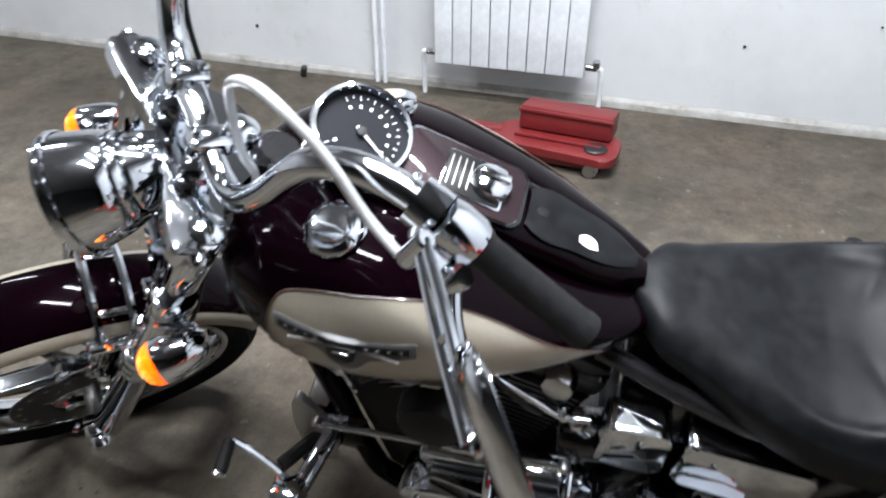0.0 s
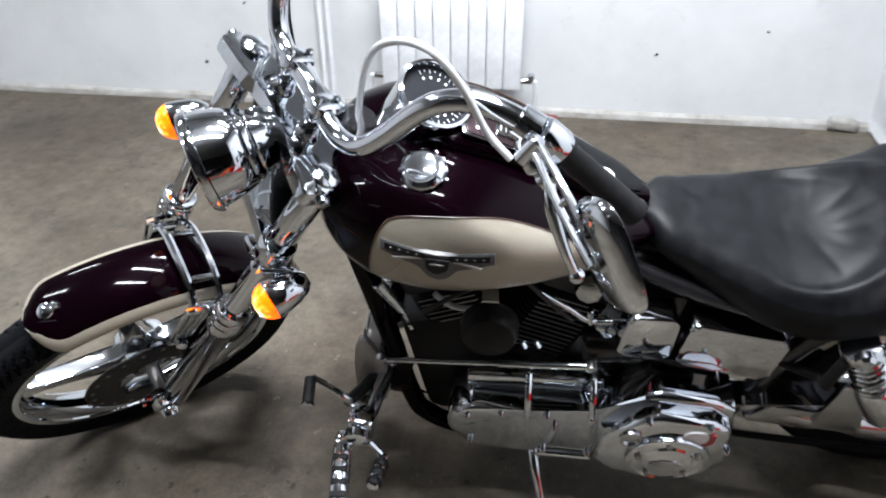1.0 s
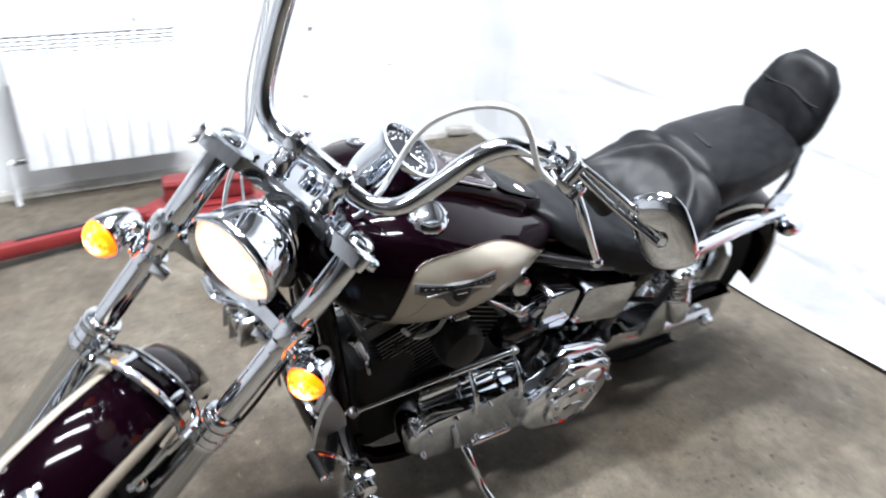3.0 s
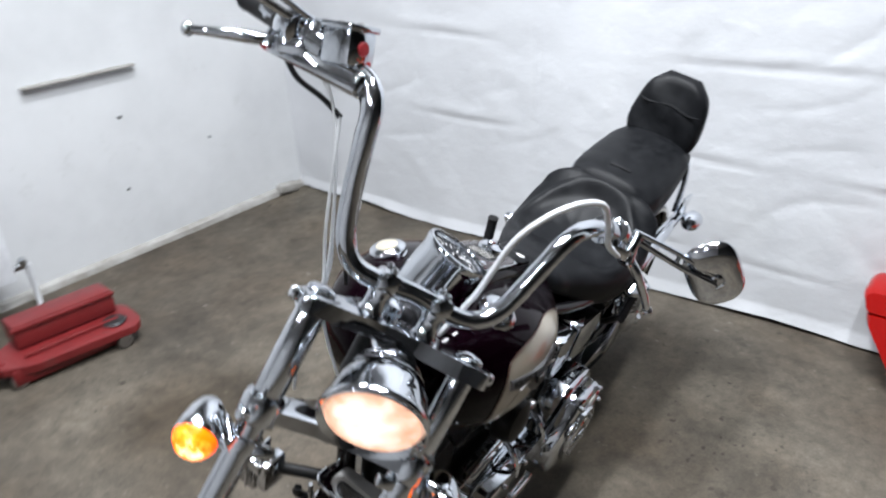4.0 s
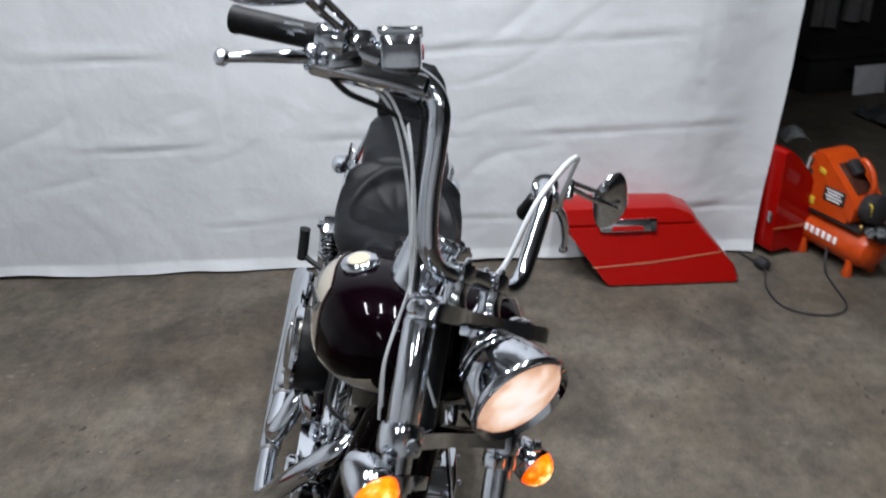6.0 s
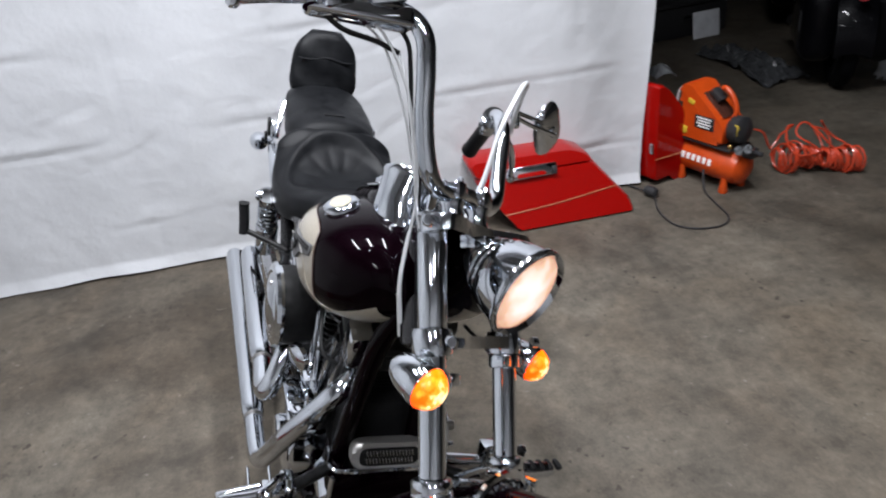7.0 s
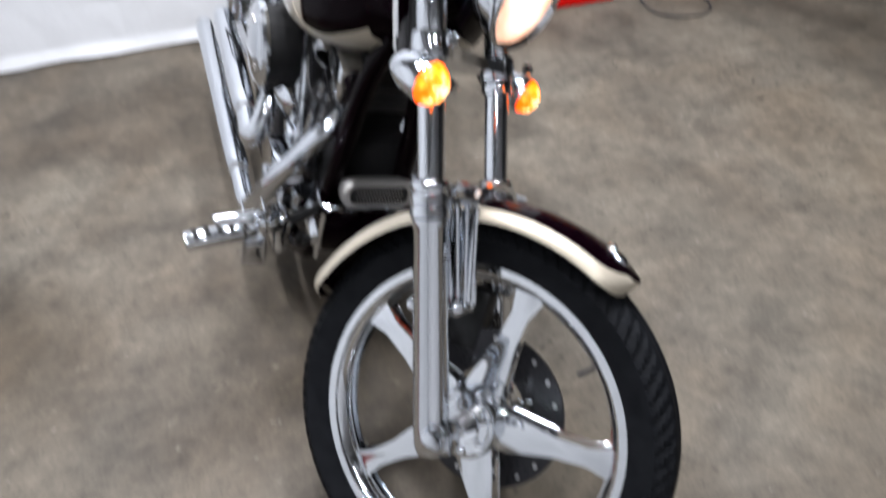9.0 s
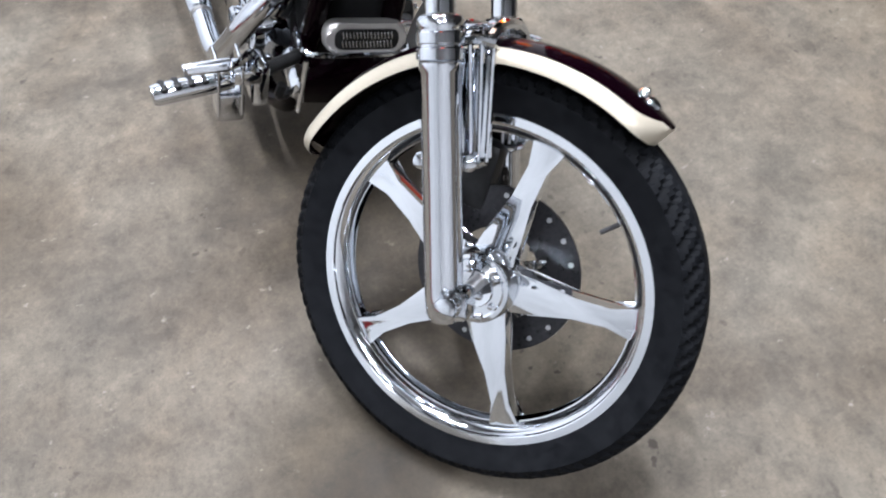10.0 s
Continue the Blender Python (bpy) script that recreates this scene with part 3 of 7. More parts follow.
    if disc_side:
        s = disc_side
        disc = lathe([(0.075, 0.0), (0.146, 0.0), (0.1465, 0.0025), (0.146, 0.005), (0.075, 0.005)], pose(0, 0, s * 0.062 - 0.0025), 72, False)
        part("brake_disc", moved(disc, y_axis), DISC_DARK, top, "drilled dark steel brake disc")
        arm = part("disc_carrier_arm", box((0.04, 0.018, 0.005), 0.0015, pose(0.072, 0, s * 0.062)), WHEEL_CHROME, top, "", y_axis @ Matrix.Rotation(radians(20), 4, "Z"))
        for k in range(1, 5):
            share("disc_carrier_arm", arm, top, y_axis @ Matrix.Rotation(radians(72 * k + 20), 4, "Z"))
        for k in range(20):
            a = radians(18 * k)
            hole = lathe([(0.0045, -0.0032), (0.0045, 0.0032)], pose(0.131 * math.cos(a), 0.131 * math.sin(a), s * 0.062), 10)
            if k == 0:
                seed = part("disc_hole_rim", hole, FIN_EDGE, top, "", y_axis)
            else:
                share("disc_hole_rim", seed, top, y_axis @ Matrix.Rotation(a, 4, "Z"))
    return top


wheel("front_wheel", 0.347, 0.049, 0.286, 0.036, (0.007, 0, -0.02), FORK, "polished five-spoke front wheel", -1, 46)
wheel("rear_wheel", REAR_R, 0.066, 0.225, 0.05, (WHEELBASE, 0, REAR_R), Matrix.Identity(4), "polished five-spoke rear wheel", 0, 20)

# ---- fork


LEG_X, LEG_Y = 0.02, 0.128


def fork_leg(s):
    leg = fpiece("fork_slider", lathe([(0.012, -0.045), (0.022, -0.042), (0.027, -0.03), (0.0285, 0.0), (0.0285, 0.315), (0.0305, 0.318), (0.0305, 0.328), (0.0285, 0.33)], pose(LEG_X, s * LEG_Y, 0), 36), CHROME, "polished chrome fork slider")
    fpiece("slider_collar", lathe([(0.0285, 0.33), (0.033, 0.332), (0.033, 0.346), (0.0312, 0.348), (0.0312, 0.351), (0.033, 0.353), (0.033, 0.366), (0.0312, 0.368), (0.0312, 0.371), (0.0325, 0.373), (0.0325, 0.382), (0.0295, 0.387), (0.0245, 0.389)], pose(LEG_X, s * LEG_Y, 0), 36), CHROME, "grooved chrome slider collar", leg)
    fpiece("fork_tube", lathe([(0.0215, 0.39), (0.0215, 0.765)], pose(LEG_X, s * LEG_Y, 0), 32), CHROME, "bright chrome fork tube", leg)
    fpiece("fork_cover", lathe([(0.0225, 0.606), (0.0235, 0.608), (0.0235, 0.754), (0.0225, 0.756)], pose(LEG_X, s * LEG_Y, 0), 32), CHROME, "smooth chrome upper fork cover", leg)
    fpiece("axle_clamp", joined(box((0.06, 0.048, 0.05), 0.012, pose(0.005, s * LEG_Y, -0.012)), lathe([(0.018, 0), (0.019, 0.004), (0.019, 0.02), (0.016, 0.028), (0.008, 0.031), (0.0, 0.032)], aim((0, s * (LEG_Y + 0.018), -0.008), (0, s, 0)), 24)), CHROME, "chrome axle clamp with domed nut", leg)
    for dz in (-0.016, 0.016):
        fpiece("pinch_bolt", lathe([(0.006, 0), (0.006, 0.006), (0.004, 0.008), (0, 0.008)], aim((-0.034, s * LEG_Y + 0.006, -0.012 + dz), (-1, 0, 0)), 10), CHROME, "", leg)
    # lower clamp, ring bolt and turn signal clamp
    fpiece("fork_cap", lathe([(0.022, 0), (0.023, 0.002), (0.022, 0.006), (0.016, 0.010), (0.007, 0.012), (0.0, 0.0125)], pose(LEG_X, s * LEG_Y, 0.782), 28), CHROME, "domed chrome fork cap", leg)
    clamp_ring = lathe([(0.0225, -0.022), (0.030, -0.02), (0.032, -0.012), (0.032, 0.012), (0.030, 0.02), (0.0225, 0.022)], pose(LEG_X, s * LEG_Y, 0.589), 32)
    fpiece("clamp_ring", joined(clamp_ring, lathe([(0.010, 0), (0.010, 0.01), (0.007, 0.014), (0, 0.014)], aim((-0.026, s * (LEG_Y + 0.022), 0.589), (-0.6, s, 0)), 14)), CHROME, "chrome lower clamp ring", leg)


both(fork_leg)
fpiece("axle", rod((0, -0.155, -0.008), (0, 0.155, -0.008), 0.0115, 20), STEEL, "steel front axle")

fpiece("lower_triple_clamp", plate(rounded([(-0.008, -0.13), (0.045, -0.13), (0.085, -0.06), (0.115, -0.03), (0.115, 0.03), (0.085, 0.06), (0.045, 0.13), (-0.008, 0.13), (0.004, 0.08), (0.012, 0.03), (0.012, -0.03), (0.004, -0.08)], 0.02), 0.022, 0.005, pose(0, 0, 0.578)), CHROME, "chrome lower fork clamp")
upper_clamp = fpiece("upper_triple_clamp", plate(rounded([(-0.03, -0.158), (0.028, -0.158), (0.05, -0.09), (0.11, -0.05), (0.13, 0.0), (0.11, 0.05), (0.05, 0.09), (0.028, 0.158), (-0.03, 0.158), (-0.022, 0.09), (-0.006, 0.04), (-0.006, -0.04), (-0.022, -0.09)], 0.02), 0.026, 0.006, pose(0, 0, 0.757)), CHROME, "chrome upper fork clamp")
for s in (-1, 1):
    fpiece("clamp_bolt", lathe([(0.011, 0), (0.011, 0.012), (0.008, 0.016), (0.0, 0.017)], aim((0.004, s * 0.155, 0.770), (-0.1, s, 0.05)), 16), CHROME, "", upper_clamp)
fpiece("stem_nut", lathe([(0.02, 0), (0.022, 0.004), (0.022, 0.014), (0.012, 0.022), (0, 0.023)], pose(0.0987, 0, 0.783), 24), CHROME, "", upper_clamp)
fpiece("steering_stem", rod((0.0987, 0, 0.59), (0.0987, 0, 0.775), 0.028, 24), SATIN_BLACK, "black steering neck between the clamps")

# ---- headlight

HL_AXIS = Vector((-0.79, 0.09, -0.59)).normalized()
HL_C = Vector((-0.085, 0.0, 0.667))
hl_at = aim(HL_C, HL_AXIS, (0, 1, 0)) @ Matrix.Diagonal((0.94, 0.94, 0.84, 1))
headlight = fpiece("headlight", lathe([(0.0, -0.166), (0.012, -0.165), (0.025, -0.158), (0.036, -0.146), (0.045, -0.13), (0.0535, -0.112), (0.0555, -0.107), (0.0545, -0.105), (0.0545, -0.1025), (0.0585, -0.0995), (0.0625, -0.09), (0.0612, -0.088), (0.0612, -0.0855), (0.0655, -0.082), (0.0725, -0.06), (0.0785, -0.032), (0.082, -0.006), (0.084, 0.006), (0.082, 0.008), (0.076, 0.002), (0.072, -0.004), (0.072, -0.01)], hl_at, 56, False), CHROME, "polished bullet headlight, lit")
part("lens", lathe([(0.0, 0.012), (0.03, 0.0105), (0.055, 0.006), (0.074, -0.002)], None, 48, False), BEAM, headlight, "glowing warm headlight glass", FORK @ hl_at)
BEAM_AT.inputs["Scale"].default_value = (0.085, 0.085, 0.085)
fpiece("trim_ring", lathe([(0.0815, 0.004), (0.0855, 0.002), (0.087, -0.004), (0.0855, -0.010), (0.0825, -0.012)], hl_at, 56, False), CHROME, "", headlight)
fpiece("headlight_mount", joined(tube([(0.02, 0, 0.757), (-0.012, 0, 0.754), (-0.03, 0, 0.745), (-0.038, 0, 0.735)], 0.013, 12), box((0.05, 0.06, 0.014), 0.004, pose(0.0, 0, 0.752))), CHROME, "chrome headlight bracket", headlight)

# ---- turn signals


def turn_signal(s):
    c = Vector((-0.013, 0.196, 0.524)) if s > 0 else Vector((-0.008, -0.2, 0.548))
    sz = c.z + 0.008
    d = Vector((-0.84, 0.10 * s, -0.53)).normalized()
    at = aim(c, d, (0, 1, 0))
    body = fpiece("turn_signal", lathe([(0.0, -0.072), (0.012, -0.07), (0.022, -0.06), (0.029, -0.042), (0.0325, -0.02), (0.034, -0.002), (0.033, 0.0)], at, 36), CHROME, "chrome bullet turn signal, lit amber")
    part("lens", lathe([(0.0, 0.027), (0.012, 0.0255), (0.022, 0.020), (0.029, 0.011), (0.0325, 0.001), (0.0325, -0.003)], None, 36), AMBER, body, "glowing amber lens", FORK @ at)
    fpiece("stalk", tube([c - d * 0.04, c - d * 0.042 + Vector((0.01, -s * 0.025, 0.002)), (0.0, s * (LEG_Y + 0.018), sz)], [0.011, 0.009, 0.009], 12), CHROME, "", body)
    fpiece("stalk_clamp", joined(lathe([(0.022, -0.013), (0.0275, -0.011), (0.0285, 0), (0.0275, 0.011), (0.022, 0.013)], pose(LEG_X, s * LEG_Y, sz), 28), box((0.018, 0.03, 0.02), 0.004, pose(0.004, s * (LEG_Y - 0.032), sz))), CHROME, "", body)


both(turn_signal)
AMBER_AT.inputs["Scale"].default_value = (0.05, 0.05, 0.05)
AMBER_AT.inputs["Location"].default_value = (0.0, 0.0, 0.008)

# ---- front fender


def fender_rows(r0, half, a0, a1, n, arch, lift=0.0, m=17, taper=True):
    """Rows across a fender round the axle; angles from the fork's up, forwards."""
    rows = []
    for k in range(n + 1):
        a = radians(a0 + (a1 - a0) * k / n)
        end = min(k, n - k) / n
        w = half * (1 - (0.8 * (1 - math.sqrt(1 - max(0.0, 1 - end / 0.08) ** 2)) if taper else 0))
        row = []
        for j in range(m):
            u = -1 + 2 * j / (m - 1)
            y = w * math.sin(u * math.pi / 2 * 0.98)
            r = r0 + arch * (math.cos(u * math.pi / 2) ** 0.9 - 1) + lift
            row.append((0.007 - r * math.sin(a), y, r * math.cos(a) - 0.02))
        rows.append(row)
    return rows


F_A0, F_A1, F_R = -56, 47.5, 0.38
front_fender = fpiece("front_fender", sheet(fender_rows(F_R, 0.072, F_A0, F_A1, 112, 0.034), -0.002), BURGUNDY, "glossy burgundy front fender with champagne edges")


def fender_band(s):
    rows = []
    n = 112
    for k in range(n + 1):
        a = radians(F_A0 - 0.3 + (F_A1 - F_A0 + 0.6) * k / n)
        end = min(k, n - k) / n
        w = 0.072 * (1 - 0.8 * (1 - math.sqrt(1 - max(0.0, 1 - end / 0.08) ** 2)))
        row = []
        near = max(0.0, min(1.0, (end - 0.012) / 0.085))
        lo = max(0.34, 0.62 * math.sqrt(1 - (1 - near) ** 2))
        for j in range(8):
            u = s * (lo + (1.0 - lo) * j / 7)
            y = (w + 0.001) * math.sin(u * math.pi / 2 * 0.98)
            r = F_R + 0.034 * (math.cos(u * math.pi / 2) ** 0.9 - 1) + 0.0015
            row.append((0.007 - r * math.sin(a), y, r * math.cos(a) - 0.02))
        rows.append(row)
    fpiece("fender_band", sheet(rows, -0.0012), CHAMPAGNE, "champagne painted fender edge", front_fender)


both(fender_band)
orn = radians(41)
fpiece("fender_ornament", joined(lathe([(0.0, 0.009), (0.008, 0.008), (0.014, 0.005), (0.016, 0.0)], aim((0.007 - F_R * math.sin(orn), 0, F_R * math.cos(orn) - 0.02), (-math.sin(orn), 0, math.cos(orn))), 20), lathe([(0.0, 0.014), (0.005, 0.012), (0.008, 0.006), (0.009, 0)], aim((0.007 - F_R * math.sin(orn - 0.05), 0, F_R * math.cos(orn - 0.05) - 0.02), (-math.sin(orn), 0, math.cos(orn))), 14)), CHROME, "domed chrome fender ornament", front_fender)


def fender_bracket(s):
    """The chrome plate with upright slots between slider and fender."""
    at = lambda x, z: (x + 0.028, s * (0.086 + 0.10 * (z - 0.2)), z)
    bars = [tube([at(x0, 0.35), at(x0 * 0.5 + x1 * 0.5, 0.27), at(x1, 0.19)], 0.0042, 8) for x0, x1 in ((-0.074, -0.058), (-0.057, -0.046), (-0.04, -0.034), (-0.023, -0.022))]
    rails = [tube([at(-0.078, 0.35), at(-0.05, 0.356), at(-0.016, 0.352), (0.0, s * 0.112, 0.35)], 0.007, 8), tube([at(-0.058, 0.19), at(-0.03, 0.184), at(0.044, 0.19)], 0.007, 8), box((0.045, 0.004, 0.15), 0.0015, pose(-0.016, s * 0.0875, 0.27))]
    bracket = fpiece("fender_bracket", rails[2], CHROME, "webbed chrome fender bracket", front_fender)
    for bm in bars:
        fpiece("bracket_web", bm, CHROME, "", bracket)
    for bm in rails[:2]:
        fpiece("bracket_rail", bm, CHROME, "", bracket)
    for x in (-0.004, 0.07):
        fpiece("bracket_bolt", lathe([(0.011, 0), (0.013, 0.003), (0.012, 0.01), (0.006, 0.014), (0, 0.014)], aim((x, s * 0.09, 0.187), (-0.4, s, 0)), 18), CHROME, "", bracket)


both(fender_bracket)
fpiece("fender_brace", moved(joined(tube([(-0.03, -0.1, 0.372), (-0.034, -0.06, 0.399), (-0.036, 0, 0.407), (-0.034, 0.06, 0.399), (-0.03, 0.1, 0.372)], 0.008, 8), tube([(0.02, -0.1, 0.372), (0.02, -0.06, 0.4), (0.02, 0, 0.407), (0.02, 0.06, 0.4), (0.02, 0.1, 0.372)], 0.008, 8), *[box((0.06, 0.012, 0.008), 0.002, pose(-0.008, y, 0.405 - 0.6 * y * y)) for y in (-0.05, 0.05)]), pose(0, 0, -0.03)), CHROME, "open chrome fork brace over the fender", front_fender)

# front brake on the left leg
caliper = fpiece("brake_caliper", joined(box((0.085, 0.05, 0.12), 0.014, pose(0.052, -0.078, 0.145, 0, -18, 0)), box((0.05, 0.03, 0.06), 0.01, pose(0.035, -0.108, 0.12))), SATIN_BLACK, "black brake caliper")
for dz in (-0.03, 0.03):
    fpiece("caliper_bolt", lathe([(0.009, 0), (0.009, 0.01), (0.005, 0.013), (0, 0.013)], aim((0.05, -0.105, 0.145 + dz), (0, -1, 0)), 12), CHROME, "", caliper)
fpiece("brake_hose", tube([(0.06, -0.11, 0.205), (0.055, -0.145, 0.27), (0.05, -0.156, 0.36), (0.046, -0.156, 0.47), (0.052, -0.145, 0.56), (0.075, -0.08, 0.62)], 0.0035, 10), SATIN_BLACK, "black front brake hose")

# ---- handlebar

BAR_R = [(0.03, 0.0, 0.838), (0.028, 0.05, 0.833), (0.03, 0.1, 0.837), (0.027, 0.131, 0.868), (0.018, 0.155, 0.93), (0.002, 0.176, 1.004), (-0.002, 0.188, 1.05), (0.014, 0.208, 1.079), (0.046, 0.262, 1.09), (0.092, 0.337, 1.099), (0.195, 0.403, 1.112)]
BAR_L = [(0.03, -0.05, 0.833), (0.034, -0.1, 0.835), (0.037, -0.137, 0.862), (0.04, -0.158, 0.915), (0.04, -0.176, 0.982), (0.047, -0.19, 1.016), (0.066, -0.215, 1.044), (0.095, -0.256, 1.062), (0.135, -0.315, 1.068), (0.235, -0.412, 1.047)]
handlebar = fpiece("handlebar", tube(BAR_L[::-1] + BAR_R, 0.0155, 16, 6), CHROME, "tall pulled-back chrome handlebar")
for s in (-1, 1):
    fpiece("riser", joined(lathe([(0.02, 0.781), (0.022, 0.786), (0.0185, 0.793), (0.0185, 0.812), (0.021, 0.818), (0.021, 0.832)], pose(0.03, s * 0.046, 0), 24), box((0.05, 0.034, 0.034), 0.009, pose(0.03, s * 0.046, 0.838))), CHROME, "chrome bar riser", handlebar)
    for dx in (-0.016, 0.016):
        fpiece("riser_bolt", lathe([(0.006, 0), (0.006, 0.006), (0.003, 0.009), (0, 0.009)], pose(0.03 + dx, s * 0.046, 0.854), 10), CHROME, "", handlebar)
fpiece("riser_bridge", box((0.03, 0.08, 0.02), 0.006, pose(0.03, 0, 0.842)), CHROME, "", handlebar)


def bar_end(s):
    """Inner end of the grip and the direction of the bar there."""
    line = BAR_R if s > 0 else BAR_L
    a, b = Vector(line[-2]), Vector(line[-1])
    return a, (b - a).normalized()


def grip(s):
    a, d = bar_end(s)
    n = (Vector((BAR_R if s > 0 else BAR_L)[-1]) - a).length + 0.006
    prof = [(0.0155, 0.0), (0.0205, 0.002), (0.0205, 0.006), (0.0175, 0.012), (0.018, n * 0.5), (0.0182, n - 0.014), (0.0195, n - 0.008), (0.019, n - 0.002), (0.0, n)]
    fpiece("grip", lathe(prof, aim(a, d), 24), GRIP_RUBBER, "black rubber grip", handlebar)
    sw = a - d * 0.018
    fpiece("switch_housing", joined(lathe([(0.0155, -0.022), (0.0225, -0.02), (0.0245, -0.01), (0.0245, 0.012), (0.0215, 0.02), (0.0155, 0.022)], aim(sw, d), 24), box((0.03, 0.034, 0.036), 0.008, aim(sw + Vector((0.010, 0, -0.012)), d))), CHROME, "chrome switch housing", handlebar)
    for k in range(3):
        fpiece("switch_button", box((0.008, 0.009, 0.009), 0.002, aim(sw + Vector((0.028, 0, -0.002 - 0.011 * k)), d)), BLACK_PLASTIC, "", handlebar)


both(grip)


def lever(s):
    """Perch and blade with a ball tip."""
    a, d = bar_end(s)
    line = BAR_R if s > 0 else BAR_L
    p = a.lerp(Vector(line[-3]), 0.72)
    d2 = (a - Vector(line[-3])).normalized()
    root = Vector((0.092, 0.345, 1.068)) if s > 0 else Vector((0.114, -0.338, 1.046))
    tip = Vector((0.125, 0.454, 1.026)) if s > 0 else Vector((0.148, -0.45, 0.975))
    perch_mid = p.lerp(root, 0.5) + Vector((-0.006, 0, -0.006))
    perch = fpiece("lever_perch", joined(lathe([(0.0155, -0.016), (0.024, -0.014), (0.0245, 0.014), (0.0155, 0.016)], aim(p, d2), 24), box((0.034, 0.026, 0.05), 0.009, aim(perch_mid, root - p)), lathe([(0.012, -0.014), (0.013, -0.01), (0.013, 0.01), (0.012, 0.014)], aim(root, (0.25, 0, 1)), 16)), CHROME, "chrome lever perch", handlebar)
    q1 = root.lerp(tip, 0.3) + Vector((-0.012, 0, 0.0))
    q2 = root.lerp(tip, 0.7) + Vector((-0.010, 0, 0.0))
    fpiece("lever_blade", joined(tube([root, q1, q2, tip - (tip - q2) * 0.12, tip], [0.0085, 0.0095, 0.0075, 0.0062, 0.006], 12), lathe([(0.0, -0.0105), (0.006, -0.009), (0.0098, -0.004), (0.0105, 0), (0.0098, 0.004), (0.006, 0.009), (0.0, 0.0105)], pose(*tip), 16)), CHROME, "chrome lever with ball tip", perch)


both(lever)

# brake fluid reservoir on the right
mc = Vector((0.026, 0.252, 1.107))
mc_at = aim(mc, (-0.06, 0.34, 0.93), (0.76, 0.62, -0.18))
master = fpiece("brake_reservoir", box((0.056, 0.054, 0.05), 0.007, mc_at), CHROME, "chrome brake fluid reservoir")
fpiece("master_cylinder", joined(moved(box((0.034, 0.036, 0.165), 0.009, None, 3), aim((0.055, 0.276, 1.068), (0.098, 0.139, 0.0), (0, 0, 1)) @ pose(0, 0, 0)), tube([(0.012, 0.214, 1.072), (0.004, 0.2, 1.072), (0.0, 0.192, 1.066)], [0.011, 0.009, 0.007], 12)), CHROME, "flat-sided chrome brake master cylinder", master)
fpiece("clamp_block", box((0.062, 0.04, 0.05), 0.014, aim((0.07, 0.3, 1.1), (-0.06, 0.34, 0.93), (0.62, 0.76, 0.05))), CHROME, "", master)
fpiece("reservoir_lid", box((0.061, 0.06, 0.009), 0.003, mc_at @ pose(0, 0, 0.027)), CHROME, "", master)
for dx in (-0.018, 0.018):
    fpiece("lid_screw", lathe([(0.004, 0), (0.004, 0.002), (0, 0.0025)], mc_at @ pose(dx, 0.0, 0.0315), 10), STEEL, "", master)
fpiece("sight_glass", lathe([(0.010, 0), (0.010, 0.002), (0.0, 0.003)], mc_at @ aim((-0.0285, 0, 0.0), (-1, 0, 0)), 18), RED_MARK, "red brake reservoir end", master)
fpiece("hose_sleeve", tube([(0.088, 0.318, 1.056), (0.072, 0.29, 1.038), (0.045, 0.25, 1.03), (0.024, 0.218, 1.018)], 0.0042, 10), SATIN_BLACK, "", master)


def rear_mirror(s):
    c = Vector((0.055, 0.456, 1.13)) if s > 0 else Vector((0.066, -0.474, 1.09))
    face = Vector((0.9, -0.33, 0.27) if s > 0 else (0.85, 0.0, 0.53)).normalized()
    at = aim(c, face, (0.68, 0.68, -0.27) if s > 0 else (-0.273, 0.845, 0.459)) @ Matrix.Diagonal((0.8, 0.83 if s > 0 else 0.885, 0.62, 1))
    ring = lambda w, h, z: [(w * math.copysign(abs(math.cos(t)) ** 0.66, math.cos(t)), h * math.copysign(abs(math.sin(t)) ** 0.7, math.sin(t)), z) for t in np.linspace(0, 2 * math.pi, 41)[:-1]]
    shell = loft([ring(0.03, 0.016, -0.034), ring(0.062, 0.034, -0.030), ring(0.08, 0.046, -0.021), ring(0.0875, 0.052, -0.009), ring(0.0885, 0.0535, -0.001), ring(0.0865, 0.051, 0.002)])
    body = fpiece("mirror", moved(shell, at), CHROME, "chrome rear-view mirror on a slotted stem", None, 50)
    fpiece("mirror_glass", moved(plate([(x, y) for x, y, z in ring(0.082, 0.047, 0)], 0.0015, 0), at @ pose(0, 0, 0.0022)), MIRROR, "", body)
    foot = Vector((0.062, 0.297, 1.11)) if s > 0 else Vector((0.072, -0.312, 1.08))
    join = c - face * 0.024
    mid = foot.lerp(join, 0.5)
    off = Vector((0.0, 0.0, 0.006))
    stem = [tube([foot + off, mid + off * 1.5, join + off], 0.0052, 10), tube([foot - off, mid - off * 1.5, join - off], 0.0052, 10), rod(join + Vector((0.0, 0, 0)), c - face * 0.022, 0.013, 16), rod(foot - Vector((0, 0, 0.03)), foot + Vector((0, 0, 0.010)), 0.010, 16), rod(mid + off * 1.5, mid - off * 1.5, 0.004, 8)]
    fpiece("mirror_stem", joined(*stem), CHROME, "slotted chrome mirror stem", body)


both(rear_mirror)

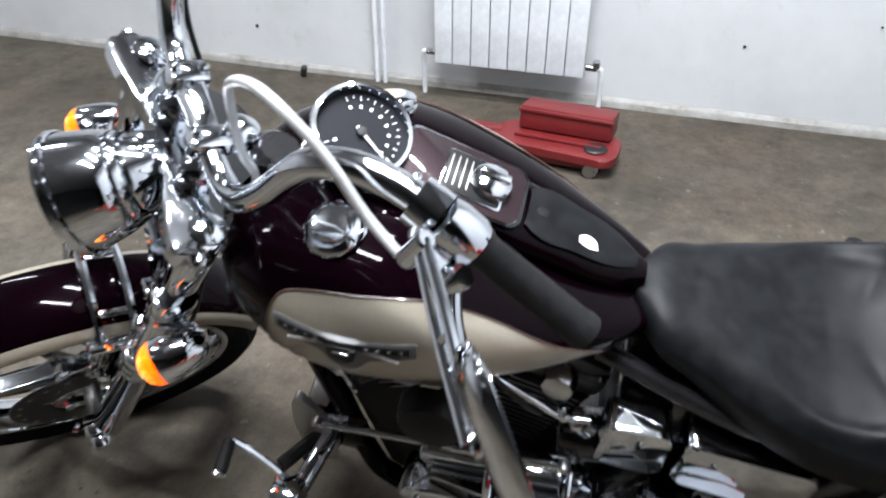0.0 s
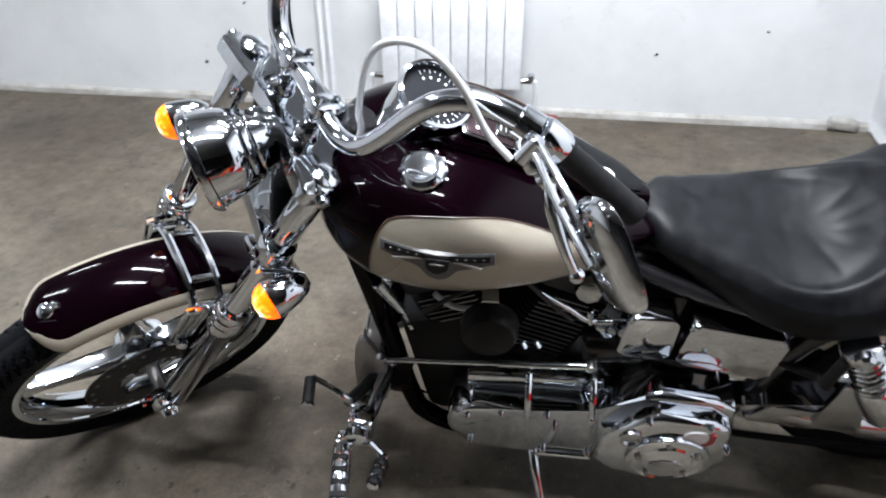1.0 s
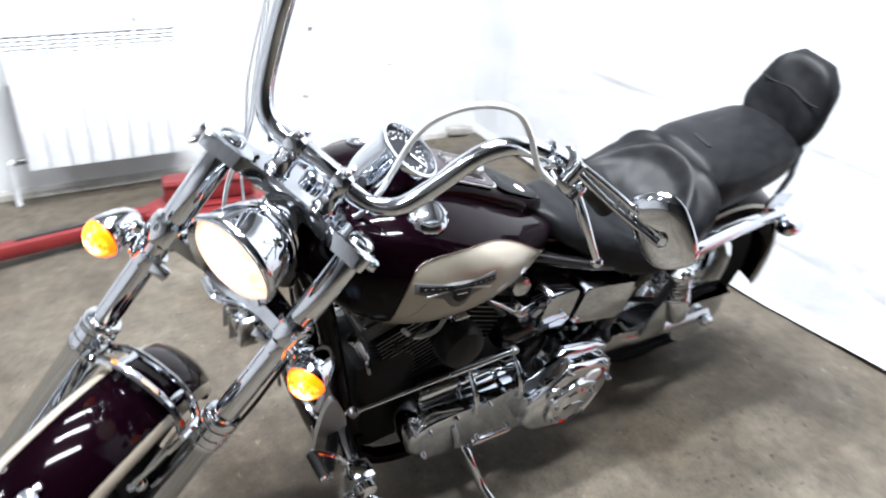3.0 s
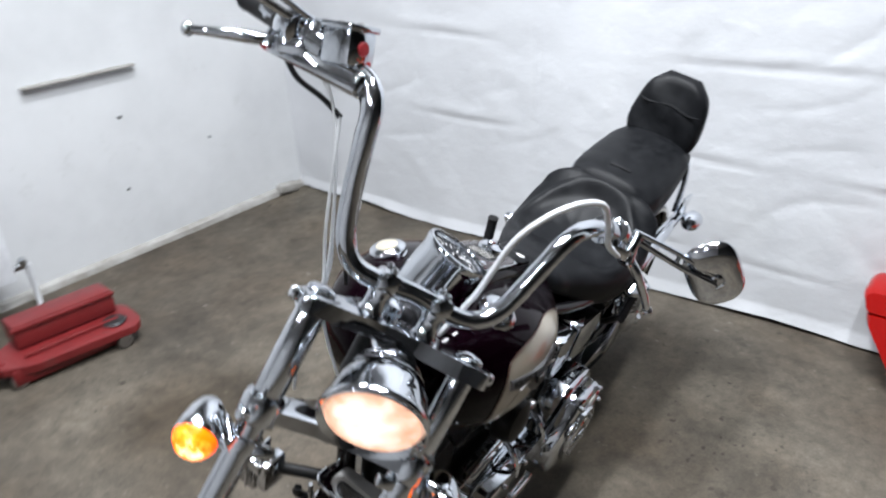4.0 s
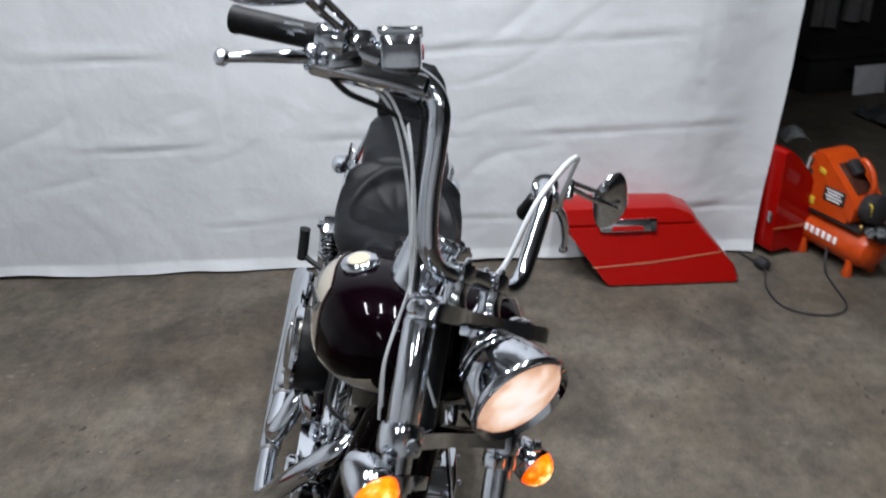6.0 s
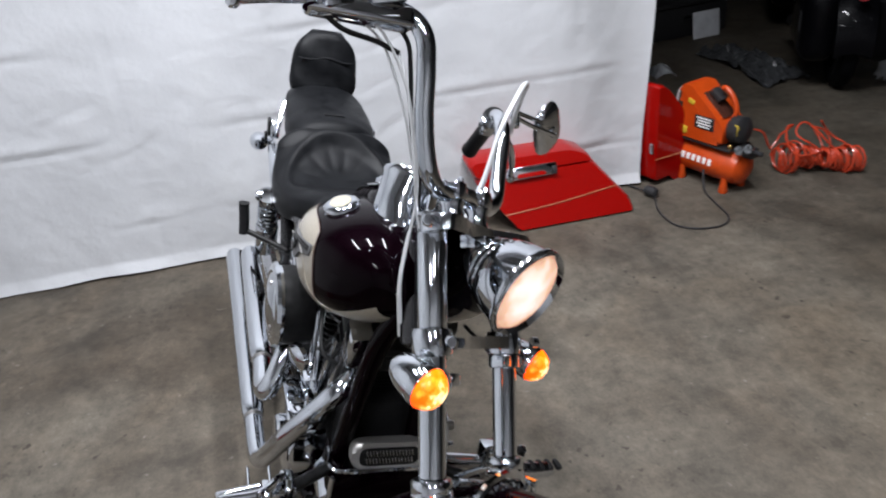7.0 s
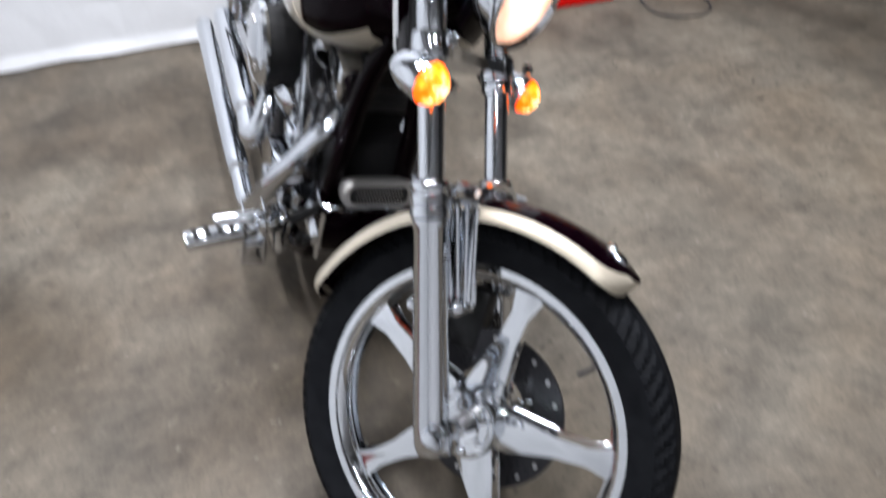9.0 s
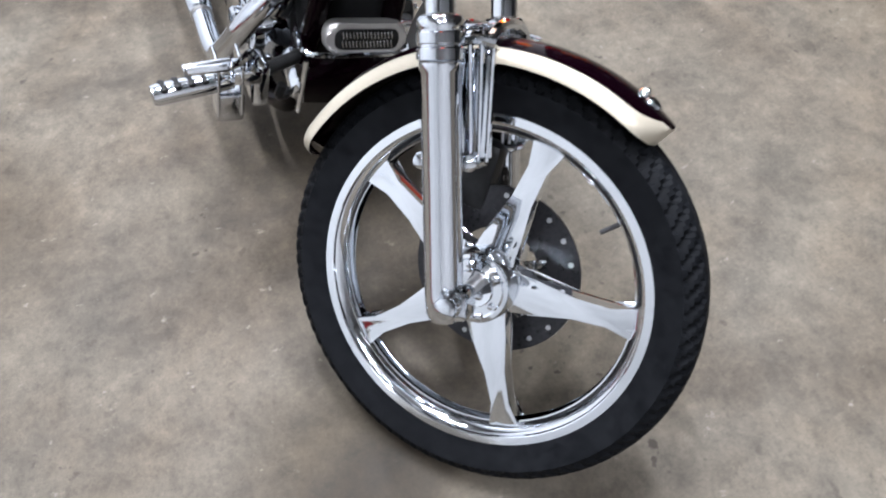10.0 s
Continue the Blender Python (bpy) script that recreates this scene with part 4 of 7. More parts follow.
# cables with clear sheathing
fpiece("clutch_cable", tube([(0.078, -0.30, 1.036), (0.055, -0.262, 1.044), (0.02, -0.222, 1.074), (-0.012, -0.184, 1.09), (-0.02, -0.145, 1.072), (-0.016, -0.11, 1.03), (0.004, -0.092, 0.975), (0.04, -0.096, 0.89), (0.066, -0.098, 0.85), (0.1, -0.09, 0.77), (0.15, -0.07, 0.69)], 0.005, 12, 8), CABLE_WHITE, "pale clear-sheathed clutch cable")
fpiece("throttle_cable", tube([(0.06, 0.285, 1.07), (0.034, 0.243, 1.04), (0.022, 0.2, 0.97), (0.03, 0.163, 0.89), (0.044, 0.134, 0.82), (0.068, 0.12, 0.755), (0.088, 0.112, 0.69), (0.105, 0.085, 0.62)], 0.0023, 10, 8), CABLE_WHITE, "pale clear-sheathed throttle cable")
fpiece("idle_cable", tube([(0.065, 0.28, 1.065), (0.042, 0.235, 1.03), (0.036, 0.19, 0.95), (0.042, 0.156, 0.88), (0.05, 0.126, 0.81), (0.078, 0.115, 0.74), (0.097, 0.105, 0.675), (0.115, 0.075, 0.6)], 0.0023, 10, 8), CABLE_WHITE, "pale clear-sheathed idle cable")
fpiece("brake_line", tube([(0.024, 0.218, 1.018), (0.02, 0.2, 0.965), (0.03, 0.164, 0.87), (0.045, 0.135, 0.81), (0.055, 0.1, 0.74), (0.06, 0.05, 0.68), (0.07, 0.0, 0.63)], 0.0025, 10, 8), CABLE_WHITE, "pale clear-sheathed brake line")
fpiece("wiring_sleeve", tube([(0.05, 0.24, 1.08), (0.024, 0.2, 1.05), (0.024, 0.185, 1.0), (0.038, 0.16, 0.92), (0.046, 0.125, 0.86), (0.07, 0.09, 0.8)], 0.0038, 10, 6), SATIN_BLACK, "black wiring sleeve along the bar")

# ---- fuel tank

TANK_X = [0.485, 0.5, 0.53, 0.58, 0.65, 0.73, 0.81, 0.89, 0.96, 1.02, 1.06, 1.075]
TANK_W = [0.05, 0.095, 0.145, 0.184, 0.206, 0.21, 0.196, 0.167, 0.131, 0.092, 0.053, 0.023]
TANK_T = [0.85, 0.88, 0.907, 0.926, 0.932, 0.919, 0.888, 0.848, 0.81, 0.78, 0.76, 0.752]
TANK_B = [0.794, 0.774, 0.749, 0.724, 0.708, 0.704, 0.707, 0.712, 0.718, 0.726, 0.736, 0.745]


def tank_point(x, t, grow=0.0):
    """A point of the tank's skin; t: angle from the right side, upwards, in degrees."""
    w, top, low = (spline(x, TANK_X, v) + g for v, g in ((TANK_W, grow), (TANK_T, grow), (TANK_B, -grow)))
    mid = low + (top - low) * 0.46
    c, s = math.cos(radians(t)), math.sin(radians(t))
    y = w * math.copysign(abs(c) ** (0.84 if s > 0 else 0.55), c)
    if s > 0:
        z = mid + (top - mid) * abs(s) ** 0.72
    else:
        z = mid + (low - mid) * -abs(s) ** 0.62 * -1
    y *= 0.935 if c > 0 else 1.0
    # the two shells part along the middle
    z -= 0.012 * math.exp(-((y / 0.05) ** 2)) * max(0.0, s)
    return (x, y, z)


stations = [TANK_X[0] + (TANK_X[-1] - TANK_X[0]) * (0.5 - 0.5 * math.cos(math.pi * k / 60)) for k in range(61)]
fuel_tank = piece("fuel_tank", loft([[tank_point(x, 360 * j / 72) for j in range(72)] for x in stations]), BURGUNDY, "burgundy twin fuel tank with champagne side panels", None, 60)


def panel_top(x):
    """Upper edge of the champagne panel."""
    nose = 0.592
    full = spline(x, [0.59, 0.65, 0.72, 0.80, 0.88, 0.95, 1.01], [0.868, 0.886, 0.884, 0.866, 0.828, 0.78, 0.735])
    low = 0.73
    k = max(0.0, min(1.0, (x - nose) / 0.045))
    return low + (full - low) * (1 - (1 - k) ** 2.2) ** 0.5


def side_angle(x, z, s):
    """The angle at which the skin reaches a height on one side."""
    lo, hi = -84.0, 85.0
    for _ in range(30):
        m = (lo + hi) / 2
        if tank_point(x, m)[2] < z:
            lo = m
        else:
            hi = m
    return (lo + hi) / 2 if s > 0 else 180 - (lo + hi) / 2


def tank_side(s):
    rows, rim = [], []
    for k in range(61):
        t = k / 60
        x = 0.592 + (1.012 - 0.592) * t**1.4
        top = side_angle(x, panel_top(x), s)
        low = -84 if s > 0 else 264
        rows.append([tank_point(x, low + (top - low) * j / 16, 0.0014) for j in range(17)])
        rim.append(tank_point(x, top, 0.002))
    piece("tank_panel", sheet(rows, -0.001), CHAMPAGNE, "champagne painted tank panel", fuel_tank, 60)
    lip = []
    for k in range(33):
        x = 0.497 + (0.65 - 0.497) * k / 32
        a0 = -89 if s > 0 else 269
        a1 = side_angle(x, spline(x, TANK_X, TANK_B) + 0.024 + 0.06 * max(0.0, (x - 0.525) / 0.11) ** 2.6, s)
        lip.append([tank_point(x, a0 + (a1 - a0) * j / 8, 0.0012) for j in range(9)])
    piece("tank_lip", sheet(lip, -0.001), CHAMPAGNE, "", fuel_tank, 60)
    piece("pinstripe", tube(rim, 0.0011, 6, 1), DARK_LINE, "", fuel_tank)
    # winged badge
    at_x = lambda x: 0.706 + x
    def skin(x, z, out):
        p = Vector(tank_point(x, side_angle(x, z, s)))
        return (p.x, p.y + s * out, p.z)
    badge, edge_line = [], []
    n = 32
    for k in range(n + 1):
        u = -1 + 2 * k / n
        x = at_x(0.085 * u)
        mid = math.exp(-((u / 0.26) ** 4))
        zc = 0.835 - 0.14 * (x - 0.712) - 0.004 * (1 - abs(u))
        top, low = zc + 0.008 + 0.002 * mid, zc - 0.009 - 0.016 * max(0.0, 1 - abs(u)) - 0.014 * mid
        out = 0.002 + 0.003 * mid
        badge.append([skin(x, top, 0.0008), skin(x, top - 0.001, out), skin(x, low + 0.001, out), skin(x, low, 0.0008)])
        edge_line.append((skin(x, top, out), skin(x, low, out)))
    b = piece("tank_badge", sheet(badge, -0.003), BADGE_BACK, "winged chrome and black tank badge", fuel_tank, 50)
    loop = [p for p, q in edge_line] + [q for p, q in reversed(edge_line)]
    dark = [[Vector(skin(x, 0.8415 - 0.14 * (x - 0.712), 0.006)), Vector(skin(x, 0.8315 - 0.14 * (x - 0.712), 0.0065))] for x in np.linspace(0.627, 0.785, 25)]
    piece("badge_band", sheet(dark, -0.0008), SATIN_BLACK, "black lettering band", b)
    piece("badge_rim", tube(loop + [loop[0]], 0.0013, 6, 1), BADGE_GREY, "", b)
    p = Vector(skin(0.706, 0.823, 0.0085))
    piece("badge_plate", moved(plate(rounded([(-0.019, 0.013), (0.019, 0.013), (0.016, -0.006), (0.0, -0.016), (-0.016, -0.006)], 0.004), 0.003, 0.001), aim(p, (0, s, 0.15), (1, 0, -0.1)) @ (Matrix.Identity(4) if s < 0 else Matrix.Diagonal((1, -1, 1, 1)))), SATIN_BLACK, "dark badge centre", b)
    for dz in (-0.005, 0.005):
        piece("badge_bar", moved(box((0.022, 0.003, 0.003), 0.001), aim(p + Vector((0, s * 0.002, dz)), (0, s, 0.15), (1, 0, -0.1))), CHROME, "", b)
    for k in (-1, 1):
        for e in range(4):
            x = 0.706 + k * (0.03 + 0.013 * e)
            q = Vector(skin(x, 0.8365 - 0.14 * (x - 0.712), 0.0072))
            piece("badge_mark", moved(box((0.005, 0.0025, 0.0012), 0.0003), aim(q, (0, s, 0.12), (1, 0, -0.14))), BADGE_BACK, "", b)
        x = 0.706 + k * 0.045
        q = Vector(skin(x, 0.826 - 0.14 * (x - 0.712), 0.0065))
        piece("badge_feather", moved(box((0.046, 0.004, 0.002), 0.0007), aim(q, (0, s, 0.12), (1, 0, -0.14 - 0.16 * k))), BADGE_GREY, "", b)

both(tank_side)


def fuel_cap(s):
    p = Vector((0.68, s * (0.122 if s > 0 else 0.11), spline(0.69, TANK_X, TANK_T) - (0.027 if s > 0 else 0.022)))
    up = Vector((-0.06, s * 0.36, 0.93)).normalized()
    at = aim(p, up) @ Matrix.Diagonal((0.82, 0.82, 0.85, 1))
    if s > 0:
        at = at @ pose(0, 0, 0.006) @ Matrix.Diagonal((0.96, 0.96, 0.78, 1))
    cap = piece("fuel_cap", lathe([(0.045, -0.004), (0.045, 0.004), (0.041, 0.007), (0.0405, 0.012), (0.043, 0.013), (0.0435, 0.021), (0.041, 0.026), (0.034, 0.030), (0.032, 0.0315)], at, 40), CHROME, "round chrome fuel cap", fuel_tank)
    top = CREAM_MARK if s > 0 else CHROME
    piece("cap_top", lathe([(0.027, 0.030), (0.026, 0.033), (0.015, 0.0345), (0.0, 0.035)], at, 32), top, "cream enamel cap top" if s > 0 else "", cap)
    for k in range(12):
        a = radians(30 * k)
        piece("cap_knurl", box((0.004, 0.010, 0.012), 0.0015, at @ Matrix.Rotation(a, 4, "Z") @ pose(0.0425, 0, 0.0165)), CHROME, "", cap)


both(fuel_cap)

# ---- console and speedometer

console_rows = []
for k in range(31):
    x = 0.655 + (1.045 - 0.655) * k / 30
    w = spline(x, [0.65, 0.70, 0.80, 0.92, 1.0, 1.045], [0.05, 0.062, 0.06, 0.053, 0.04, 0.016])
    top = spline(x, [0.65, 0.72, 0.80, 0.90, 0.98, 1.045], [0.95, 0.942, 0.916, 0.87, 0.828, 0.79])
    ring = []
    for j in range(24):
        a = 2 * math.pi * j / 24
        c, s_ = math.cos(a), math.sin(a)
        ring.append((x, w * math.copysign(abs(c) ** 0.55, c), top - 0.03 + 0.03 * math.copysign(abs(s_) ** 0.6, s_)))
    console_rows.append(ring)
console = piece("console", loft(console_rows), BURGUNDY, "burgundy instrument console on the tank", None, 50)


def on_console(x, y, lift=0.0):
    top = spline(x, [0.65, 0.72, 0.80, 0.90, 0.98, 1.045], [0.95, 0.942, 0.916, 0.87, 0.828, 0.79])
    slope = (spline(x + 0.01, [0.65, 0.72, 0.80, 0.90, 0.98, 1.045], [0.95, 0.942, 0.916, 0.87, 0.828, 0.79]) - top) / 0.01
    n = Vector((-slope, 0, 1)).normalized()
    return aim(Vector((x, y, top)) + n * lift, n, (1, 0, slope))


outline = rounded([(-0.082, -0.054), (0.07, -0.05), (0.082, -0.038), (0.082, 0.038), (0.07, 0.05), (-0.082, 0.054)], 0.012)
piece("dash_frame", plate(outline, 0.003, 0.001, on_console(0.808, 0, 0.0)), CHROME, "chrome-edged indicator panel", console)
piece("dash_plate", plate([(x * 0.95, y * 0.93) for x, y in outline], 0.0044, 0.001, on_console(0.808, 0, 0.0)), DASH_BROWN, "dark brown metal dash panel", console)
window = rounded([(-0.036, -0.036), (0.045, -0.036), (0.045, 0.036), (-0.036, 0.036)], 0.006)
piece("window_rim", plate(window, 0.003, 0.001, on_console(0.815, 0, 0.003)), CHROME, "", console)
piece("indicator_window", plate([(x * 0.93, y * 0.93) for x, y in window], 0.0042, 0.001, on_console(0.815, 0, 0.003)), SATIN_BLACK, "black indicator window", console)
for k in range(4):
    piece("indicator_bar", box((0.002, 0.05, 0.0015), 0.0004, on_console(0.789 + 0.008 * k, 0, 0.0082)), BADGE_GREY, "", console)
piece("ignition_switch", lathe([(0.026, 0), (0.027, 0.004), (0.025, 0.012), (0.018, 0.018), (0.0, 0.02)], on_console(0.838, 0.0, 0.006), 28), CHROME, "", console)
piece("ignition_key_flap", box((0.04, 0.012, 0.008), 0.003, on_console(0.838, 0.0, 0.027)), CHROME, "", console)
piece("dash_screw", lathe([(0.007, 0), (0.007, 0.003), (0.004, 0.005), (0, 0.005)], on_console(0.757, -0.03, 0.004), 14), CHROME, "", console)
pad_rows = []
for k in range(13):
    x = 0.888 + 0.14 * k / 12
    w = spline(x, [0.88, 0.9, 0.95, 1.0, 1.03], [0.022, 0.038, 0.037, 0.028, 0.010])
    pad_rows.append([tuple((on_console(x, w * u, 0.0035 * (1 - u**4))).translation) for u in np.linspace(-1, 1, 9)])
tank_pad = piece("console_pad", sheet(pad_rows, -0.003), LEATHER, "black leather pad on the rear of the console", console)
piece("pad_emblem", lathe([(0.02, 0), (0.02, 0.002), (0.0, 0.003)], on_console(0.965, -0.012, 0.004) @ Matrix.Diagonal((1.0, 0.62, 1, 1)), 24), WHITE_MARK, "pale oval emblem", tank_pad)
piece("pad_stud", lathe([(0.008, 0), (0.008, 0.003), (0.0, 0.005)], on_console(0.905, -0.004, 0.004), 16), SATIN_BLACK, "", tank_pad)

sp_c = Vector((0.69, -0.008, 0.98))
sp_n = Vector((0.46, -0.26, 0.85)).normalized()
sp_at = aim(sp_c, sp_n, (0, -1, 0))
speedo = piece("speedometer", lathe([(0.055, -0.14), (0.061, -0.125), (0.061, -0.06), (0.06, -0.012), (0.061, -0.008), (0.063, 0.0), (0.061, 0.006), (0.056, 0.007), (0.0545, 0.001), (0.0545, -0.006)], sp_at, 48, False), CHROME, "round chrome-cased speedometer")
piece("dial", lathe([(0.0, -0.006), (0.0545, -0.006)], sp_at, 40, False), DIAL_BLACK, "black dial with white marks", speedo)
for k in range(25):
    a = radians(-225 + 270 * k / 24)
    long = 0.006 if k % 2 == 0 else 0.003
    piece("dial_mark", box((long, 0.0011, 0.0006), 0, sp_at @ Matrix.Rotation(-a, 4, "Z") @ pose(0.048 - long / 2, 0, -0.005)), WHITE_MARK, "", speedo)
for k in range(13):
    a = radians(-225 + 270 * k / 12)
    piece("dial_bar", box((0.0042, 0.0034, 0.0006), 0, sp_at @ Matrix.Rotation(-a, 4, "Z") @ pose(0.034, 0, -0.005)), WHITE_MARK, "", speedo)
piece("needle", plate([(-0.008, -0.0022), (0.04, -0.0006), (0.04, 0.0006), (-0.008, 0.0022)], 0.001, 0, sp_at @ Matrix.Rotation(radians(62), 4, "Z") @ pose(0, 0, -0.003)), WHITE_MARK, "", speedo)
piece("dial_hub", lathe([(0.006, -0.004), (0.006, 0.0), (0, 0.001)], sp_at, 16), BLACK_PLASTIC, "", speedo)

# ---- seat


def scoop(x, y):
    """The round ridge and the soft folds pressed into the rider's seat."""
    dx, dy = x - 1.315, y
    r = math.hypot(dx, dy)
    a = math.atan2(dy, dx)
    rear = max(0.0, min(1.0, (x - 1.20) / 0.08))
    h = 0.009 * rear * math.exp(-(((r - 0.152) / 0.014) ** 2)) - 0.004 * rear * math.exp(-(((r - 0.125) / 0.02) ** 2))
    h -= 0.018 * math.exp(-((r / 0.12) ** 4))
    for fold in (-70, -38, -12, 12, 38, 70):
        da = (a - radians(fold) + math.pi) % (2 * math.pi) - math.pi
        if abs(da) < 1.2:
            h -= 0.002 * math.exp(-((da * r / 0.010) ** 2)) * math.exp(-(((r - 0.085) / 0.04) ** 2))
    return h + 0.003 * noise.noise((x * 11, y * 11, 2))


def seat_ring(x, w, crown, edge, skirt, dish, n=33, relief=None):
    """Across the seat: top from edge to edge, then under it."""
    ring = []
    for j in range(n):
        u = -1 + 2 * j / (n - 1)
        au = abs(u)
        z = edge + (crown - edge) * (1 - au**2.6) + dish * (au**2 * (1 - au**4)) * 1.2
        y = w * math.copysign(1 - (1 - au) ** 1.12, u)
        if relief:
            z += relief(x, y) * min(1.0, (1 - au) / 0.08)
        ring.append((x, y, z))
    ring += [(x, w * 1.015, edge - (edge - skirt) * 0.35), (x, w * 1.0, edge - (edge - skirt) * 0.75), (x, w * 0.95, skirt), (x, 0, skirt + 0.012), (x, -w * 0.95, skirt), (x, -w * 1.0, edge - (edge - skirt) * 0.75), (x, -w * 1.015, edge - (edge - skirt) * 0.35)]
    return ring


SX = [1.035, 1.06, 1.12, 1.20, 1.29, 1.37, 1.44, 1.485, 1.505]
SEAT_W = [0.03, 0.073, 0.102, 0.14, 0.168, 0.178, 0.171, 0.145, 0.092]
SEAT_C = [0.768, 0.772, 0.764, 0.748, 0.737, 0.748, 0.786, 0.818, 0.812]
SEAT_E = [0.75, 0.745, 0.73, 0.708, 0.692, 0.702, 0.742, 0.783, 0.79]
rows = []
for k in range(121):
    x = SX[0] + (SX[-1] - SX[0]) * k / 120
    w, crown, edge = (spline(x, SX, v) for v in (SEAT_W, SEAT_C, SEAT_E))
    skirt = spline(x, SX, [0.745, 0.728, 0.69, 0.645, 0.62, 0.622, 0.65, 0.715, 0.76])
    rows.append(seat_ring(x, w, crown, edge, skirt, 0.012, 81, scoop))
seat = piece("seat", loft(rows), LEATHER, "black leather two-up saddle", None, 60)
rows = []
PX = [1.462, 1.48, 1.52, 1.60, 1.70, 1.78, 1.83, 1.845]
for k in range(37):
    x = PX[0] + (PX[-1] - PX[0]) * k / 36
    w = spline(x, PX, [0.085, 0.108, 0.123, 0.129, 0.125, 0.114, 0.085, 0.045])
    crown = spline(x, PX, [0.80, 0.828, 0.843, 0.853, 0.864, 0.872, 0.865, 0.845])
    edge = spline(x, PX, [0.775, 0.79, 0.802, 0.812, 0.825, 0.835, 0.832, 0.83])
    skirt = spline(x, PX, [0.72, 0.715, 0.715, 0.73, 0.752, 0.775, 0.80, 0.812])
    rows.append(seat_ring(x, w, crown, edge, skirt, 0.0))
piece("pillion", loft(rows), LEATHER, "black leather passenger pad", seat, 60)
piece("seat_tag", box((0.012, 0.06, 0.006), 0.002, pose(1.535, 0, 0.846, 0, -5, 0)), GRIP_RUBBER, "", seat)

back_at = pose(1.825, 0, 0.918, 0, 14, 0) @ Matrix.Diagonal((1.1, 1.14, 1.2, 1))
rows = []
for k in range(15):
    t = -1 + 2 * k / 14
    f = (1 - abs(t) ** 3.0) ** 0.42 if abs(t) < 1 else 0.0
    rows.append([(0.036 * max(0.25, f) * math.copysign(abs(math.cos(a)) ** 0.7, math.cos(a)) + 0.004 * math.sin(3 * a + k), (0.094 - 0.010 * t) * max(0.5, f) * math.copysign(abs(math.sin(a)) ** 0.62, math.sin(a)), 0.1 * t) for a in np.linspace(0, 2 * math.pi, 37)[:-1]])
backrest = piece("backrest", moved(loft(rows), back_at), LEATHER, "black padded passenger backrest", None, 60)
piece("backrest_fold", moved(tube([(-0.036, y, 0.022 + 0.004 * math.cos(y * 60)) for y in np.linspace(-0.08, 0.08, 9)], [0.001, 0.003, 0.004, 0.0045, 0.004, 0.003, 0.0035, 0.003, 0.001], 8, 3), back_at), LEATHER, "", backrest)
piece("backrest_upright", joined(*[tube([(1.72, s * 0.145, 0.70), (1.79, s * 0.12, 0.79), (1.83, s * 0.085, 0.85), (1.865, s * 0.075, 0.95)], 0.009, 10) for s in (-1, 1)]), CHROME, "chrome sissy bar", backrest)

# ---- frame

frame_parts = piece("main_frame", joined(tube([(0.51, 0, 0.84), (0.62, 0, 0.80), (0.85, 0, 0.72), (1.1, 0, 0.66), (1.35, 0, 0.6)], 0.026, 12), rod((0.46, 0, 0.74), (0.57, 0, 0.93), 0.034, 24)), BLACK_GLOSS, "black tubular motorcycle frame")


